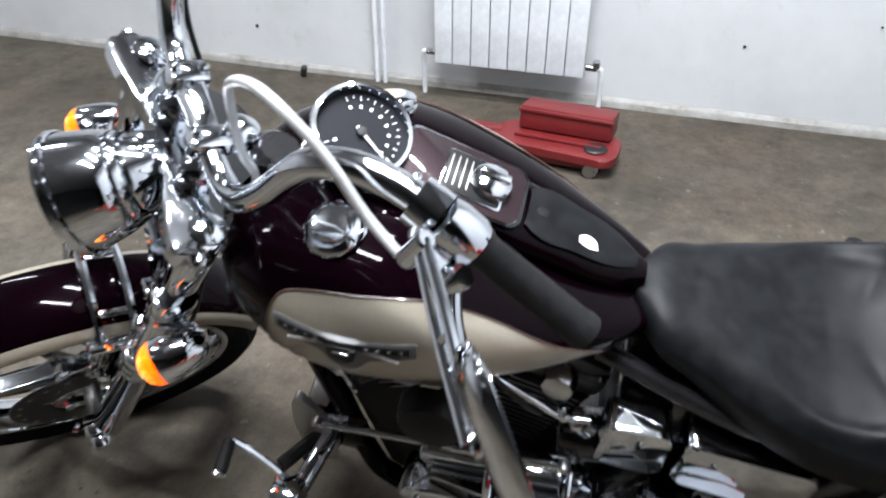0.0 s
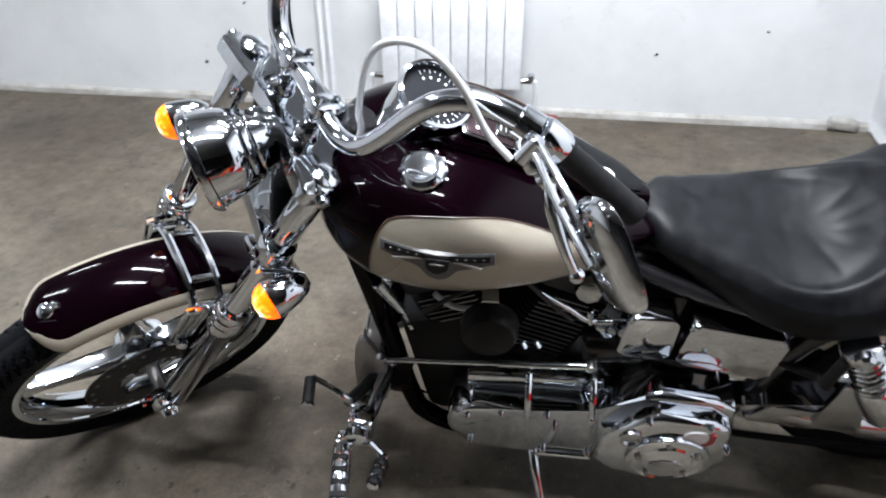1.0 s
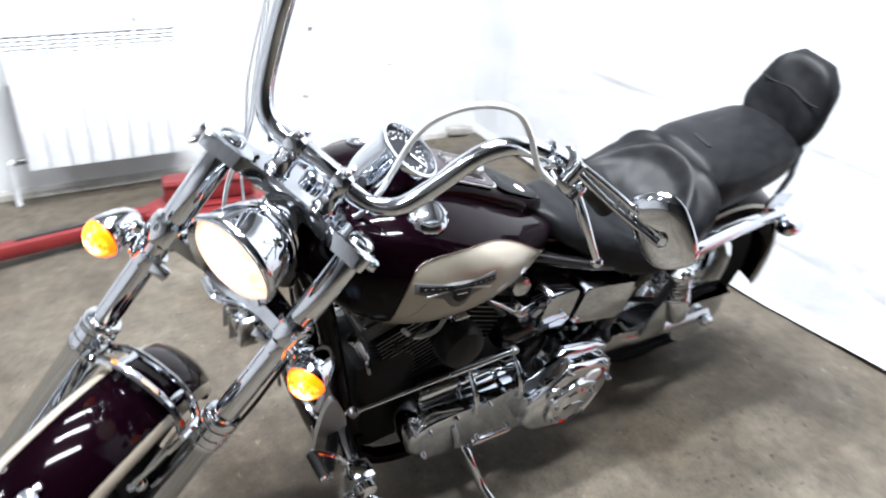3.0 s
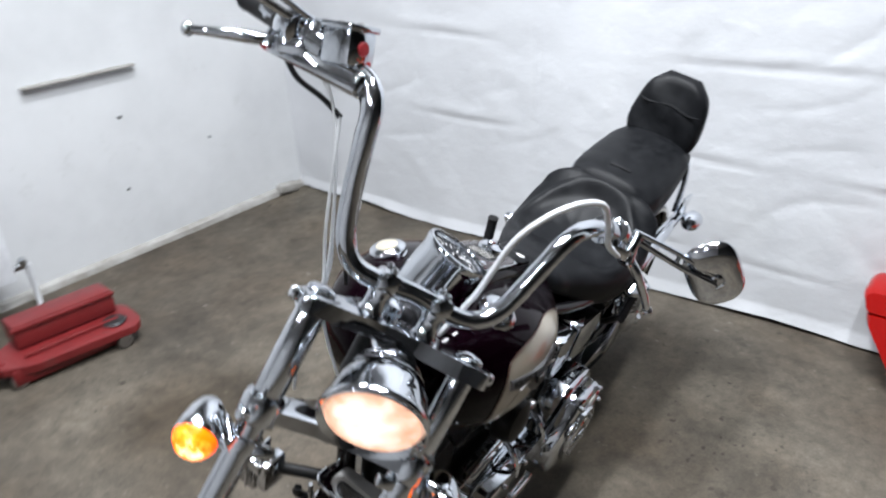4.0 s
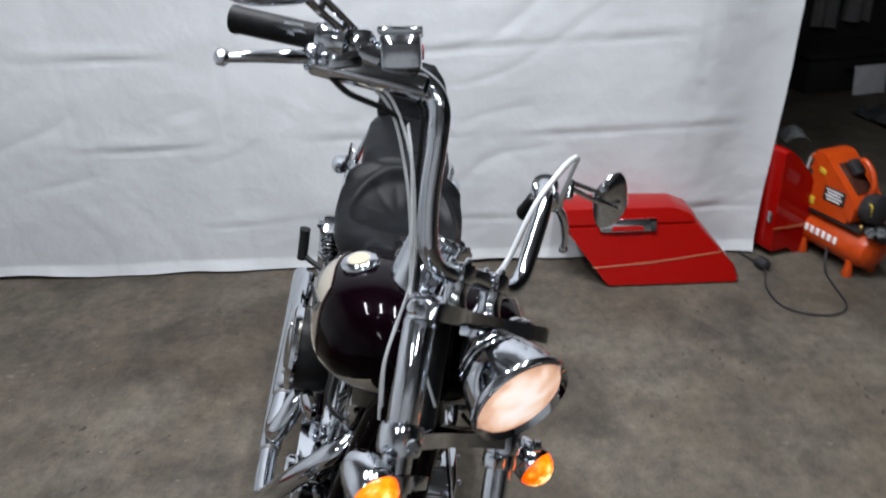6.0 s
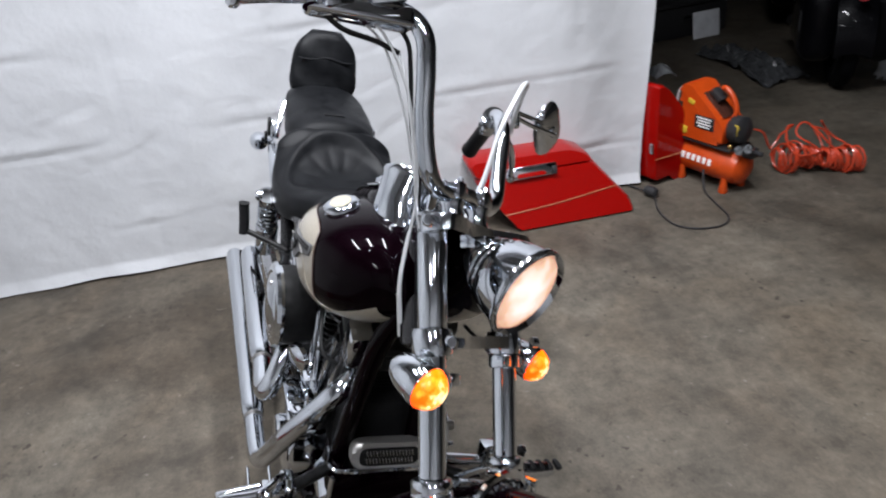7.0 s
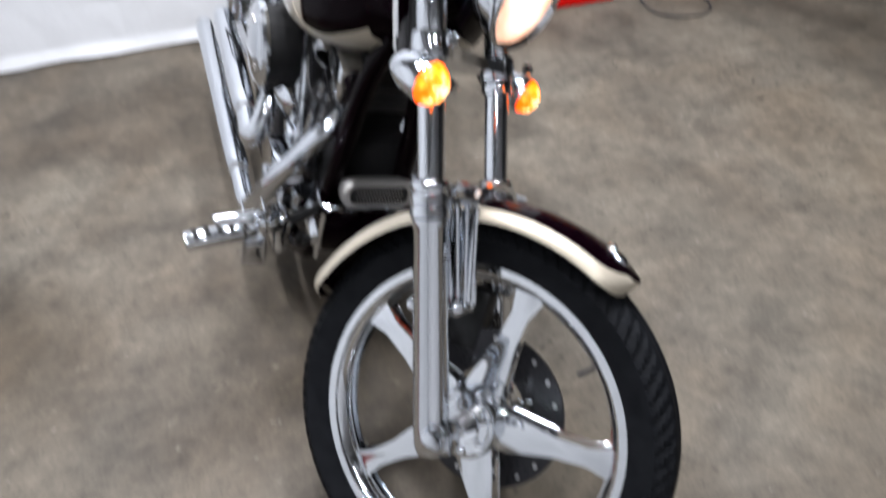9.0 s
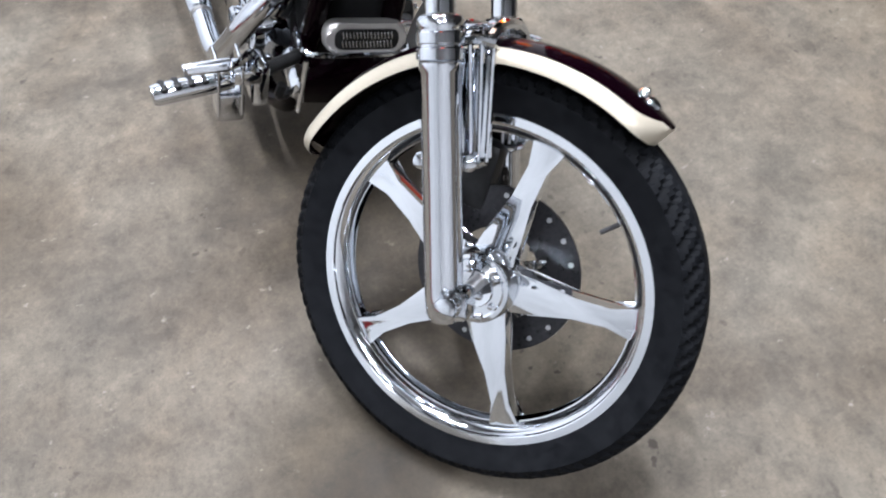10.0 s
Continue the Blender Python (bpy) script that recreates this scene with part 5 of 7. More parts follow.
def frame_side(s):
    piece("downtube", tube([(0.50, s * 0.03, 0.79), (0.535, s * 0.055, 0.68), (0.58, s * 0.075, 0.45), (0.615, s * 0.09, 0.25), (0.65, s * 0.1, 0.19), (0.75, s * 0.115, 0.165), (1.0, s * 0.12, 0.165), (1.2, s * 0.12, 0.18)], 0.021, 14), BURGUNDY, "", frame_parts)
    piece("rear_rail", tube([(1.0, s * 0.07, 0.69), (1.2, s * 0.125, 0.65), (1.4, s * 0.14, 0.645), (1.55, s * 0.14, 0.655)], 0.015, 12), BLACK_GLOSS, "", frame_parts)
    piece("seat_post", tube([(1.2, s * 0.12, 0.18), (1.28, s * 0.125, 0.36), (1.32, s * 0.13, 0.52), (1.38, s * 0.135, 0.64)], 0.02, 12), BLACK_GLOSS, "", frame_parts)
    piece("swingarm", joined(tube([(1.25, s * 0.11, 0.36), (1.4, s * 0.135, 0.335), (1.55, s * 0.14, 0.318), (1.72, s * 0.14, 0.31)], [0.03, 0.026, 0.024, 0.024], 14)), DULL_CHROME, "polished swingarm", frame_parts)
    piece("fender_strut", tube([(1.37, s * 0.148, 0.618), (1.48, s * 0.155, 0.645), (1.62, s * 0.155, 0.672), (1.80, s * 0.15, 0.672)], [0.018, 0.022, 0.02, 0.012], 12), CHROME, "chrome fender strut", frame_parts)
    # shock absorber with chrome cover and coil
    a, b = Vector((1.392, s * 0.185, 0.632)), Vector((1.535, s * 0.165, 0.375))
    d = (b - a).normalized()
    shock = piece("shock_absorber", lathe([(0.012, -0.006), (0.03, -0.004), (0.033, 0.004), (0.033, 0.018), (0.028, 0.022), (0.016, 0.024), (0.016, 0.135), (0.03, 0.138), (0.034, 0.144), (0.034, 0.25), (0.03, 0.262), (0.018, 0.284)], aim(a, d), 28), CHROME, "chrome rear shock absorber")
    coil = [a + d * (0.026 + 0.112 * t / 90) + (Vector((0, 1, 0)) * math.cos(t * math.tau / 15) + d.cross(Vector((0, 1, 0))) * math.sin(t * math.tau / 15)) * 0.027 for t in range(91)]
    piece("coil_spring", tube(coil, 0.0048, 8, 1), CHROME, "", shock)
    piece("shock_bolt", lathe([(0.016, 0), (0.016, 0.012), (0.01, 0.018), (0, 0.018)], aim(a + Vector((0, s * 0.02, 0)), (0, s, 0)), 18), CHROME, "", shock)
    # passenger foot peg, folded up
    py = 0.248 if s > 0 else 0.19
    peg = piece("passenger_peg", tube([(1.37, s * py, 0.52), (1.375, s * (py + 0.002), 0.565), (1.38, s * (py + 0.005), 0.606)], 0.0145 if s > 0 else 0.011, 14), GRIP_RUBBER, "black folded passenger peg")
    piece("peg_mount", rod((1.29, s * 0.13, 0.51), (1.37, s * (py - 0.005), 0.53), 0.008, 12), SATIN_BLACK, "", peg)
    if s > 0:
        piece("peg_cap", lathe([(0.015, 0), (0.016, 0.003), (0.016, 0.005), (0, 0.006)], aim((1.38, 0.253, 0.606), (0, 0, 1)), 18), SATIN_BLACK, "", peg)


both(frame_side)

rear_rows = []
for k in range(49):
    a = radians(62 - 165 * k / 48)
    row = []
    for j in range(15):
        u = -1 + 2 * j / 14
        r = 0.352 + 0.035 * (math.cos(u * math.pi / 2) ** 0.8 - 1) + (0.018 * max(0.0, -math.degrees(a) - 60) / 40)
        row.append((WHEELBASE - r * math.sin(a), 0.098 * math.sin(u * math.pi / 2 * 0.99), REAR_R + 0.035 + r * math.cos(a)))
    rear_rows.append(row)
rear_fender = piece("rear_fender", sheet(rear_rows, -0.002), BURGUNDY, "burgundy rear fender with champagne edge")
for s in (-1, 1):
    edge_rows = [[(p[0], p[1] * 1.012 + 0.001 * s, p[2]) for p in (row[-4:] if s > 0 else row[:4])] for row in rear_rows]
    piece("fender_band", sheet(edge_rows, 0.0012), CHAMPAGNE, "champagne painted fender edge", rear_fender)
    piece("rear_signal", lathe([(0.0, -0.05), (0.015, -0.048), (0.026, -0.03), (0.03, 0.0), (0.028, 0.008), (0, 0.014)], aim((1.80, s * 0.19, 0.66), (1, 0, 0)), 24), CHROME, "chrome rear turn signal")
    piece("rear_signal_stalk", rod((1.78, s * 0.15, 0.665), (1.785, s * 0.185, 0.662), 0.009, 12), CHROME, "")
piece("luggage_latch", joined(box((0.05, 0.012, 0.05), 0.004, pose(1.74, 0.165, 0.73)), box((0.03, 0.01, 0.03), 0.004, pose(1.76, 0.172, 0.69))), SATIN_BLACK, "black docking latch beside the seat")
piece("docking_plate", plate(rounded([(0, 0), (0.09, -0.01), (0.11, -0.055), (0.02, -0.07)], 0.015), 0.006, 0.002, aim((1.66, 0.158, 0.70), (0, 1, 0), (1, 0, 0))), CHROME, "chrome docking plate")
piece("docking_plate", plate(rounded([(0, 0), (0.09, -0.01), (0.11, -0.055), (0.02, -0.07)], 0.015), 0.006, 0.002, aim((1.66, -0.166, 0.70), (0, 1, 0), (1, 0, 0))), CHROME, "chrome docking plate")

# ---- engine

CRANK = Vector((0.815, 0, 0.30))
piece("crankcase", joined(lathe([(0.12, -0.085), (0.128, -0.075), (0.13, 0), (0.128, 0.075), (0.12, 0.085)], aim(CRANK, (0, 1, 0)), 40), box((0.46, 0.17, 0.2), 0.03, pose(0.95, 0, 0.27)), box((0.16, 0.17, 0.34), 0.04, pose(0.70, -0.01, 0.35, 0, -8, 0))), ENGINE_BLACK, "black V-twin crankcase")


def cylinder(tilt, name):
    d = Vector((math.sin(radians(tilt)), 0, math.cos(radians(tilt))))
    base = CRANK + d * 0.12
    at = aim(base, d, (0, 1, 0))
    cyl = piece(name, lathe([(0.058, 0), (0.062, 0.004), (0.062, 0.19), (0.05, 0.195)], at, 36), ENGINE_BLACK, "black finned cylinder")
    fin = None
    for k in range(13):
        w = 0.083 + (0.004 if k > 8 else 0)
        o = rounded([(-w, -w * 0.9), (w, -w * 0.9), (w, w * 0.9), (-w, w * 0.9)], 0.03)
        m = at @ pose(0, 0, 0.022 + 0.0135 * k)
        if fin is None:
            fin = part("fin", plate(o, 0.0035, 0.0008), ENGINE_BLACK, cyl, "", m)
        else:
            share("fin", fin, cyl, m)
    for s in (-1, 1):
        piece("fin_highlight", joined(*[box((0.11, 0.0012, 0.0016), 0, at @ pose(0, 0, 0.024 + 0.0135 * k) @ aim((s * 0.0838, 0, 0), (0, 0, 1), (0, 1, 0))) for k in range(13)]), FIN_EDGE, "polished fin edges", cyl)
    piece("rocker_box", box((0.16, 0.15, 0.05), 0.014, at @ pose(0, 0, 0.222)), DARK_METAL, "dark cast rocker box", cyl)
    piece("rocker_lid", box((0.145, 0.135, 0.03), 0.012, at @ pose(0, 0, 0.255)), DARK_METAL, "", cyl)
    for a in (-1, 1):
        for b in (-1, 1):
            piece("head_bolt", lathe([(0.007, 0), (0.007, 0.012), (0, 0.013)], at @ pose(a * 0.07, b * 0.06, 0.246), 8), CHROME, "", cyl)
    # pushrod tubes on the right
    for k in (-1, 1):
        foot = CRANK + Vector((0.035 * k + (0.05 if tilt > 0 else -0.05), 0.1, 0.075))
        top = base + d * 0.19 + Vector((0.03 * k, 0.082, 0))
        piece("pushrod_tube", joined(rod(foot, top, 0.0095, 14), lathe([(0.014, 0), (0.014, 0.018), (0.01, 0.022)], aim(foot, top - foot), 16), lathe([(0.013, -0.02), (0.013, 0.0)], aim(top, top - foot), 16)), CHROME, "chrome pushrod tube", cyl)
    return cyl


cylinder(-22.5, "front_cylinder")
rear_cylinder = cylinder(22.5, "rear_cylinder")
for k, x in enumerate((0.755, 0.875)):
    piece("tappet_block", box((0.085, 0.05, 0.05), 0.01, pose(x, 0.1, 0.365)), CHROME, "chrome tappet block")
cam_cover = piece("cam_cover", plate(rounded([(-0.14, 0.055), (-0.06, 0.095), (0.05, 0.09), (0.13, 0.03), (0.12, -0.05), (0.04, -0.07), (-0.1, -0.07)], 0.04), 0.085, 0.016, aim((0.815, 0.085, 0.3), (0, 1, 0), (1, 0, 0))), CHROME, "chrome cam cover")
piece("points_cover", lathe([(0.045, 0), (0.045, 0.014), (0.04, 0.02), (0.0, 0.024)], aim((0.775, 0.17, 0.29), (0, 1, 0)), 32), CHROME, "", cam_cover)
piece("oil_filter", lathe([(0.0, -0.095), (0.03, -0.093), (0.038, -0.085), (0.039, -0.01), (0.034, 0.0)], aim((0.625, 0.085, 0.33), (0.72, 0, 0.3)), 32), CHROME, "chrome oil filter")
piece("oil_pump_cap", box((0.07, 0.045, 0.07), 0.014, pose(0.69, 0.12, 0.42, 0, -20, 0)), CHROME, "chrome coil bracket block")
piece("engine_mount", plate(rounded([(-0.06, -0.03), (0.05, -0.045), (0.07, 0.02), (-0.03, 0.05)], 0.012), 0.012, 0.003, aim((0.645, 0.06, 0.62), (0.1, 1, 0), (1, 0, 0.2))), DULL_CHROME, "front engine mount")
piece("spark_coil", box((0.06, 0.05, 0.09), 0.01, pose(0.60, 0.075, 0.655, 0, -16, 0)), CHROME, "chrome ignition coil cover")
for s, x in ((-1, 0.69), (-1, 0.94), (1, 0.66), (1, 0.96)):
    piece("spark_plug_lead", tube([(x, s * 0.09, 0.56), (x + 0.02 * s, s * 0.13, 0.6), (0.82, s * 0.11, 0.70)], 0.0045, 8), BLACK_PLASTIC, "black plug lead")
piece("intake_manifold", tube([(0.735, 0.02, 0.6), (0.815, 0.07, 0.61), (0.895, 0.02, 0.6)], 0.026, 14), DULL_CHROME, "intake manifold between the cylinders")

# air cleaner on the right
ac = Vector((0.80, 0.15, 0.625))
AC_OUT = (-0.03, 1, 0.0)
air = piece("air_cleaner", lathe([(0.05, -0.012), (0.084, -0.008), (0.0865, -0.003), (0.0865, 0.058), (0.086, 0.062)], aim(ac, AC_OUT), 48), SATIN_BLACK, "round air cleaner with chrome lid")
piece("air_cleaner_lid", lathe([(0.088, 0.058), (0.093, 0.06), (0.094, 0.066), (0.09, 0.074), (0.078, 0.078), (0.07, 0.076), (0.064, 0.079), (0.03, 0.086), (0.0, 0.087)], aim(ac, AC_OUT), 56), CHROME, "dished chrome air cleaner lid", air)
for k in range(3):
    a = math.tau * k / 3 + 0.5
    piece("lid_bolt", lathe([(0.006, 0.078), (0.006, 0.083), (0, 0.084)], aim(ac, AC_OUT) @ pose(0.055 * math.cos(a), 0.055 * math.sin(a), 0), 10), STEEL, "", air)
piece("breather_elbow", lathe([(0.03, 0), (0.033, 0.004), (0.032, 0.014), (0.02, 0.02), (0, 0.022)], aim((0.72, 0.16, 0.545), (-0.5, 1, -0.1)), 24), CHROME, "chrome cap under the air cleaner")

# horn on the left
horn = piece("horn", lathe([(0.05, 0), (0.052, 0.004), (0.05, 0.03), (0.044, 0.042), (0.02, 0.05), (0.0, 0.052)], aim((0.785, -0.15, 0.601), (0, -1, 0.1)), 36), SATIN_BLACK, "round black horn cover")
piece("horn_bracket", box((0.03, 0.12, 0.012), 0.003, pose(0.785, -0.1, 0.665)), DULL_CHROME, "", horn)

# primary drive cover on the left
low = [(0.735, 0.25)] + arc(0.775, 0.315, 0.072, 200, 95, 10) + [(0.86, 0.387), (0.985, 0.387), (1.075, 0.455), (1.10, 0.468), (1.205, 0.452), (1.245, 0.425), (1.255, 0.37)] + arc(1.15, 0.30, 0.105, 0, -100, 10) + [(0.98, 0.225), (0.86, 0.232), (0.79, 0.24)]
side_up = aim((0, -0.115, 0), (0, -1, 0), (1, 0, 0))
flip = lambda pts: list(pts)
primary = piece("primary_cover", plate(flip(low), 0.085, 0.014, side_up, 4), CHROME, "polished chrome primary drive cover")
high = [(1.0, 0.36), (1.075, 0.44), (1.10, 0.453), (1.20, 0.438), (1.235, 0.41), (1.242, 0.37)] + arc(1.14, 0.305, 0.098, 5, -105, 10) + [(1.02, 0.245), (0.99, 0.29)]
piece("clutch_bulge", plate(flip(high), 0.045, 0.016, aim((0, -0.195, 0), (0, -1, 0), (1, 0, 0)), 4), CHROME, "raised clutch housing", primary)
piece("derby_cover", lathe([(0.08, 0), (0.081, 0.004), (0.078, 0.012), (0.07, 0.014), (0.066, 0.0105), (0.05, 0.0105), (0.046, 0.014), (0.0, 0.016)], aim((1.132, -0.238, 0.318), (0, -1, 0)), 56), CHROME, "round chrome derby cover", primary)
for k in range(5):
    a = math.tau * k / 5 + 0.4
    piece("derby_bolt", lathe([(0.006, 0), (0.006, 0.006), (0, 0.007)], aim((1.132, -0.248, 0.318), (0, -1, 0)) @ pose(0.058 * math.cos(a), 0.058 * math.sin(a), 0), 10), STEEL, "", primary)
piece("derby_emblem", plate(rounded([(-0.036, -0.006), (-0.01, -0.016), (0.01, -0.016), (0.036, -0.006), (0.012, 0.008), (-0.012, 0.008)], 0.006), 0.003, 0.001, aim((1.132, -0.252, 0.318), (0, -1, 0), (1, 0, 0))), DULL_CHROME, "", primary)
piece("inspection_plug", lathe([(0.022, 0), (0.022, 0.006), (0.016, 0.009), (0.013, 0.004), (0.0, 0.004)], aim((1.055, -0.24, 0.385), (0, -1, 0)), 28), DULL_CHROME, "inspection plug", primary)
piece("paper_sticker", plate(rounded([(-0.024, -0.027), (0.022, -0.029), (0.024, 0.028), (-0.022, 0.03)], 0.022), 0.0022, 0, aim((1.172, -0.2405, 0.388), (0, -1, 0.0), (1, 0, 0))), WHITE_MARK, "white round sticker with red edge", primary)
piece("sticker_edge", plate(rounded([(0.0, -0.03), (0.028, -0.012), (0.03, 0.02), (0.02, 0.02), (0.016, -0.008), (-0.004, -0.022)], 0.006), 0.003, 0, aim((1.177, -0.2406, 0.393), (0, -1, 0.0), (1, 0, 0))), RED_MARK, "", primary)
for x, z in ((0.745, 0.36), (0.81, 0.376), (0.9, 0.377), (0.985, 0.377), (0.75, 0.262), (0.9, 0.244), (0.99, 0.24), (1.08, 0.445), (1.19, 0.436), (1.235, 0.36)):
    piece("cover_bolt", lathe([(0.007, 0), (0.007, 0.012), (0.004, 0.015), (0, 0.015)], aim((x, -0.195 if x < 1.0 else -0.235, z), (0, -1, 0)), 12), CHROME, "", primary)
for x in (0.862, 0.985):
    piece("cover_rib", tube([(x, -0.12, 0.452), (x, -0.165, 0.437), (x, -0.196, 0.4), (x, -0.203, 0.365)], 0.007, 10), CHROME, "", primary)
piece("upper_case", box((0.27, 0.045, 0.04), 0.012, pose(0.875, -0.13, 0.405)), CHROME, "chrome upper case strip", primary)
piece("starter_cover", lathe([(0.035, -0.06), (0.042, -0.05), (0.042, 0.05), (0.035, 0.06)], aim((1.02, -0.09, 0.48), (1, 0, 0.05)), 28), BLACK_GLOSS, "black starter motor")
piece("lower_trim_bar", rod((0.885, -0.2, 0.232), (1.0, -0.2, 0.226), 0.011, 16), CHROME, "chrome trim under the primary cover")

# chrome covers under the seat
piece("battery_cover", plate(rounded(flip([(1.012, 0.526), (1.108, 0.518), (1.11, 0.622), (1.1, 0.632), (1.024, 0.634)]), 0.014), 0.05, 0.008, aim((0, -0.105, 0), (0, -1, 0), (1, 0, 0)), 3), CHROME, "small chrome side cover")
piece("battery_side_cover", plate(rounded(flip([(1.118, 0.516), (1.29, 0.474), (1.305, 0.592), (1.13, 0.627)]), 0.016), 0.05, 0.008, aim((0, -0.108, 0), (0, -1, 0), (1, 0, 0)), 3), CHROME, "large chrome battery side cover")
piece("battery_box", box((0.26, 0.2, 0.16), 0.02, pose(1.17, 0, 0.55)), BLACK_GLOSS, "black battery box")
piece("oil_tank", box((0.2, 0.08, 0.17), 0.03, pose(1.12, 0.1, 0.53)), CHROME, "chrome oil tank")
piece("transmission_case", box((0.24, 0.2, 0.17), 0.03, pose(1.14, 0.02, 0.32)), ENGINE_BLACK, "black transmission case")
piece("belt_guard", sheet([[(1.25 + 0.5 * k / 16, y, 0.405 + 0.018 * math.sin(math.pi * k / 16)) for y in (-0.17, -0.155, -0.13, -0.115)] for k in range(17)], 0.002), CHROME, "chrome upper belt guard")
piece("drive_belt", tube([(1.2, -0.14, 0.39), (1.68, -0.14, 0.41), (1.77, -0.14, 0.31), (1.68, -0.14, 0.215), (1.2, -0.14, 0.26)], 0.008, 8), RUBBER, "black drive belt")
piece("rear_pulley", lathe([(0.03, -0.01), (0.095, -0.012), (0.098, 0), (0.095, 0.012), (0.03, 0.01)], aim((1.68, -0.14, 0.312), (0, 1, 0)), 48), WHEEL_CHROME, "polished rear belt pulley")
piece("axle_nut", lathe([(0.02, 0), (0.02, 0.012), (0.012, 0.02), (0, 0.02)], aim((1.70, -0.165, 0.31), (0, -1, 0)), 6), CHROME, "rear axle nut")
piece("swingarm_cover", plate(rounded(flip([(1.28, 0.33), (1.45, 0.305), (1.46, 0.36), (1.33, 0.385)]), 0.02), 0.02, 0.006, aim((0, -0.135, 0), (0, -1, 0), (1, 0, 0))), DULL_CHROME, "chrome swingarm cover")
piece("pivot_bracket", plate(rounded(flip([(1.40, 0.36), (1.50, 0.34), (1.46, 0.48), (1.42, 0.50)]), 0.015), 0.012, 0.003, aim((0, -0.165, 0), (0, -1, 0), (1, 0, 0))), DULL_CHROME, "shock lower bracket")

# side stand
piece("side_stand", tube([(0.88, -0.13, 0.215), (0.885, -0.2, 0.19), (0.905, -0.262, 0.125), (0.925, -0.315, 0.094), (0.93, -0.34, 0.091)], [0.014, 0.012, 0.0105, 0.01, 0.009], 12), CHROME, "extended chrome side stand")

# front chin cover and oil cooler
chin_rows = []
for k in range(9):
    z = 0.262 + 0.13 * k / 8
    w = 0.098 + 0.012 * math.sin(math.pi * k / 8)
    x0 = 0.55 - 0.12 * (z - 0.262) - 0.022 * math.sin(math.pi * k / 8)
    chin_rows.append([(x0 + 0.1, -w, z), (x0 + 0.03, -w, z), (x0 + 0.004, -w * 0.9, z), (x0, -w * 0.4, z), (x0, 0, z), (x0, w * 0.4, z), (x0 + 0.004, w * 0.9, z), (x0 + 0.03, w, z), (x0 + 0.1, w, z)])
chin = piece("chin_cover", sheet(chin_rows, 0.003), BURGUNDY, "dark glossy chin cover below the frame neck")
for s in (-1, 1):
    piece("chin_trim", tube([(0.54 - 0.12 * (z - 0.262) - 0.012, s * 0.107, z) for z in (0.262, 0.31, 0.35, 0.392)], 0.005, 8), CHROME, "", chin)
    blade = rounded([(0.100, 0.397), (0.122, 0.404), (0.152, 0.336), (0.130, 0.322)], 0.004)
    piece("chin_mount", plate([(y * s, z) for y, z in blade][::s], 0.008, 0.002, aim((0.512, 0, 0), (-1, 0, 0), (0, 1, 0))), CHROME, "slanted chrome blade", chin)
    piece("chin_bracket", tube([(0.52, s * 0.145, 0.335), (0.522, s * 0.15, 0.312), (0.54, s * 0.135, 0.295), (0.57, s * 0.1, 0.30)], 0.009, 10), SATIN_BLACK, "", chin)
    piece("control_mount", rod((0.58, s * 0.085, 0.365), (0.505, s * 0.2, 0.372), 0.013, 12), SATIN_BLACK, "", chin)
piece("chin_top_trim", tube([(0.60, -0.1, 0.393), (0.53, -0.1, 0.395), (0.522, 0, 0.395), (0.53, 0.1, 0.395), (0.60, 0.1, 0.393)], 0.0055, 8), CHROME, "", chin)
cool_at = aim((0.56, -0.012, 0.417), (-0.92, 0, 0.2), (0, 1, 0))
cooler = piece("oil_cooler", plate(rounded([(-0.08, -0.03), (0.08, -0.03), (0.08, 0.03), (-0.08, 0.03)], 0.03, 8), 0.03, 0.009, cool_at, 4), BADGE_GREY, "oval chrome oil cooler with fins")
piece("cooler_mesh", plate(rounded([(-0.064, -0.02), (0.064, -0.02), (0.064, 0.02), (-0.064, 0.02)], 0.02, 6), 0.003, 0.001, cool_at @ pose(0, 0, 0.0285)), SATIN_BLACK, "", cooler)
for k in range(15):
    for row in (-1, 1):
        piece("cooler_fin", box((0.0034, 0.014, 0.003), 0.0008, cool_at @ pose(-0.048 + 0.0069 * k, row * 0.0085, 0.0325, 0, 0, 14)), DULL_CHROME, "", cooler)

# ---- exhaust on the right


def exhaust(points, shield, name):
    pipe = piece(name, tube(points, 0.0222, 18, 8), CHROME, "chrome exhaust pipe")
    a, b = (Vector(p) for p in shield)
    d = (b - a).normalized()
    n = (b - a).length
    piece("muffler", lathe([(0.0225, 0), (0.0262, 0.012), (0.0278, 0.06), (0.0285, 0.14), (0.0285, n - 0.02), (0.0272, n), (0.024, n), (0.0235, n - 0.05)], aim(a, d), 36, False), CHROME, "straight chrome muffler", pipe)
    piece("muffler_clamp", lathe([(0.0205, 0.0), (0.0235, 0.002), (0.0235, 0.012), (0.0205, 0.014)], aim(a + d * -0.01, d), 28), STEEL, "", pipe)
    return pipe


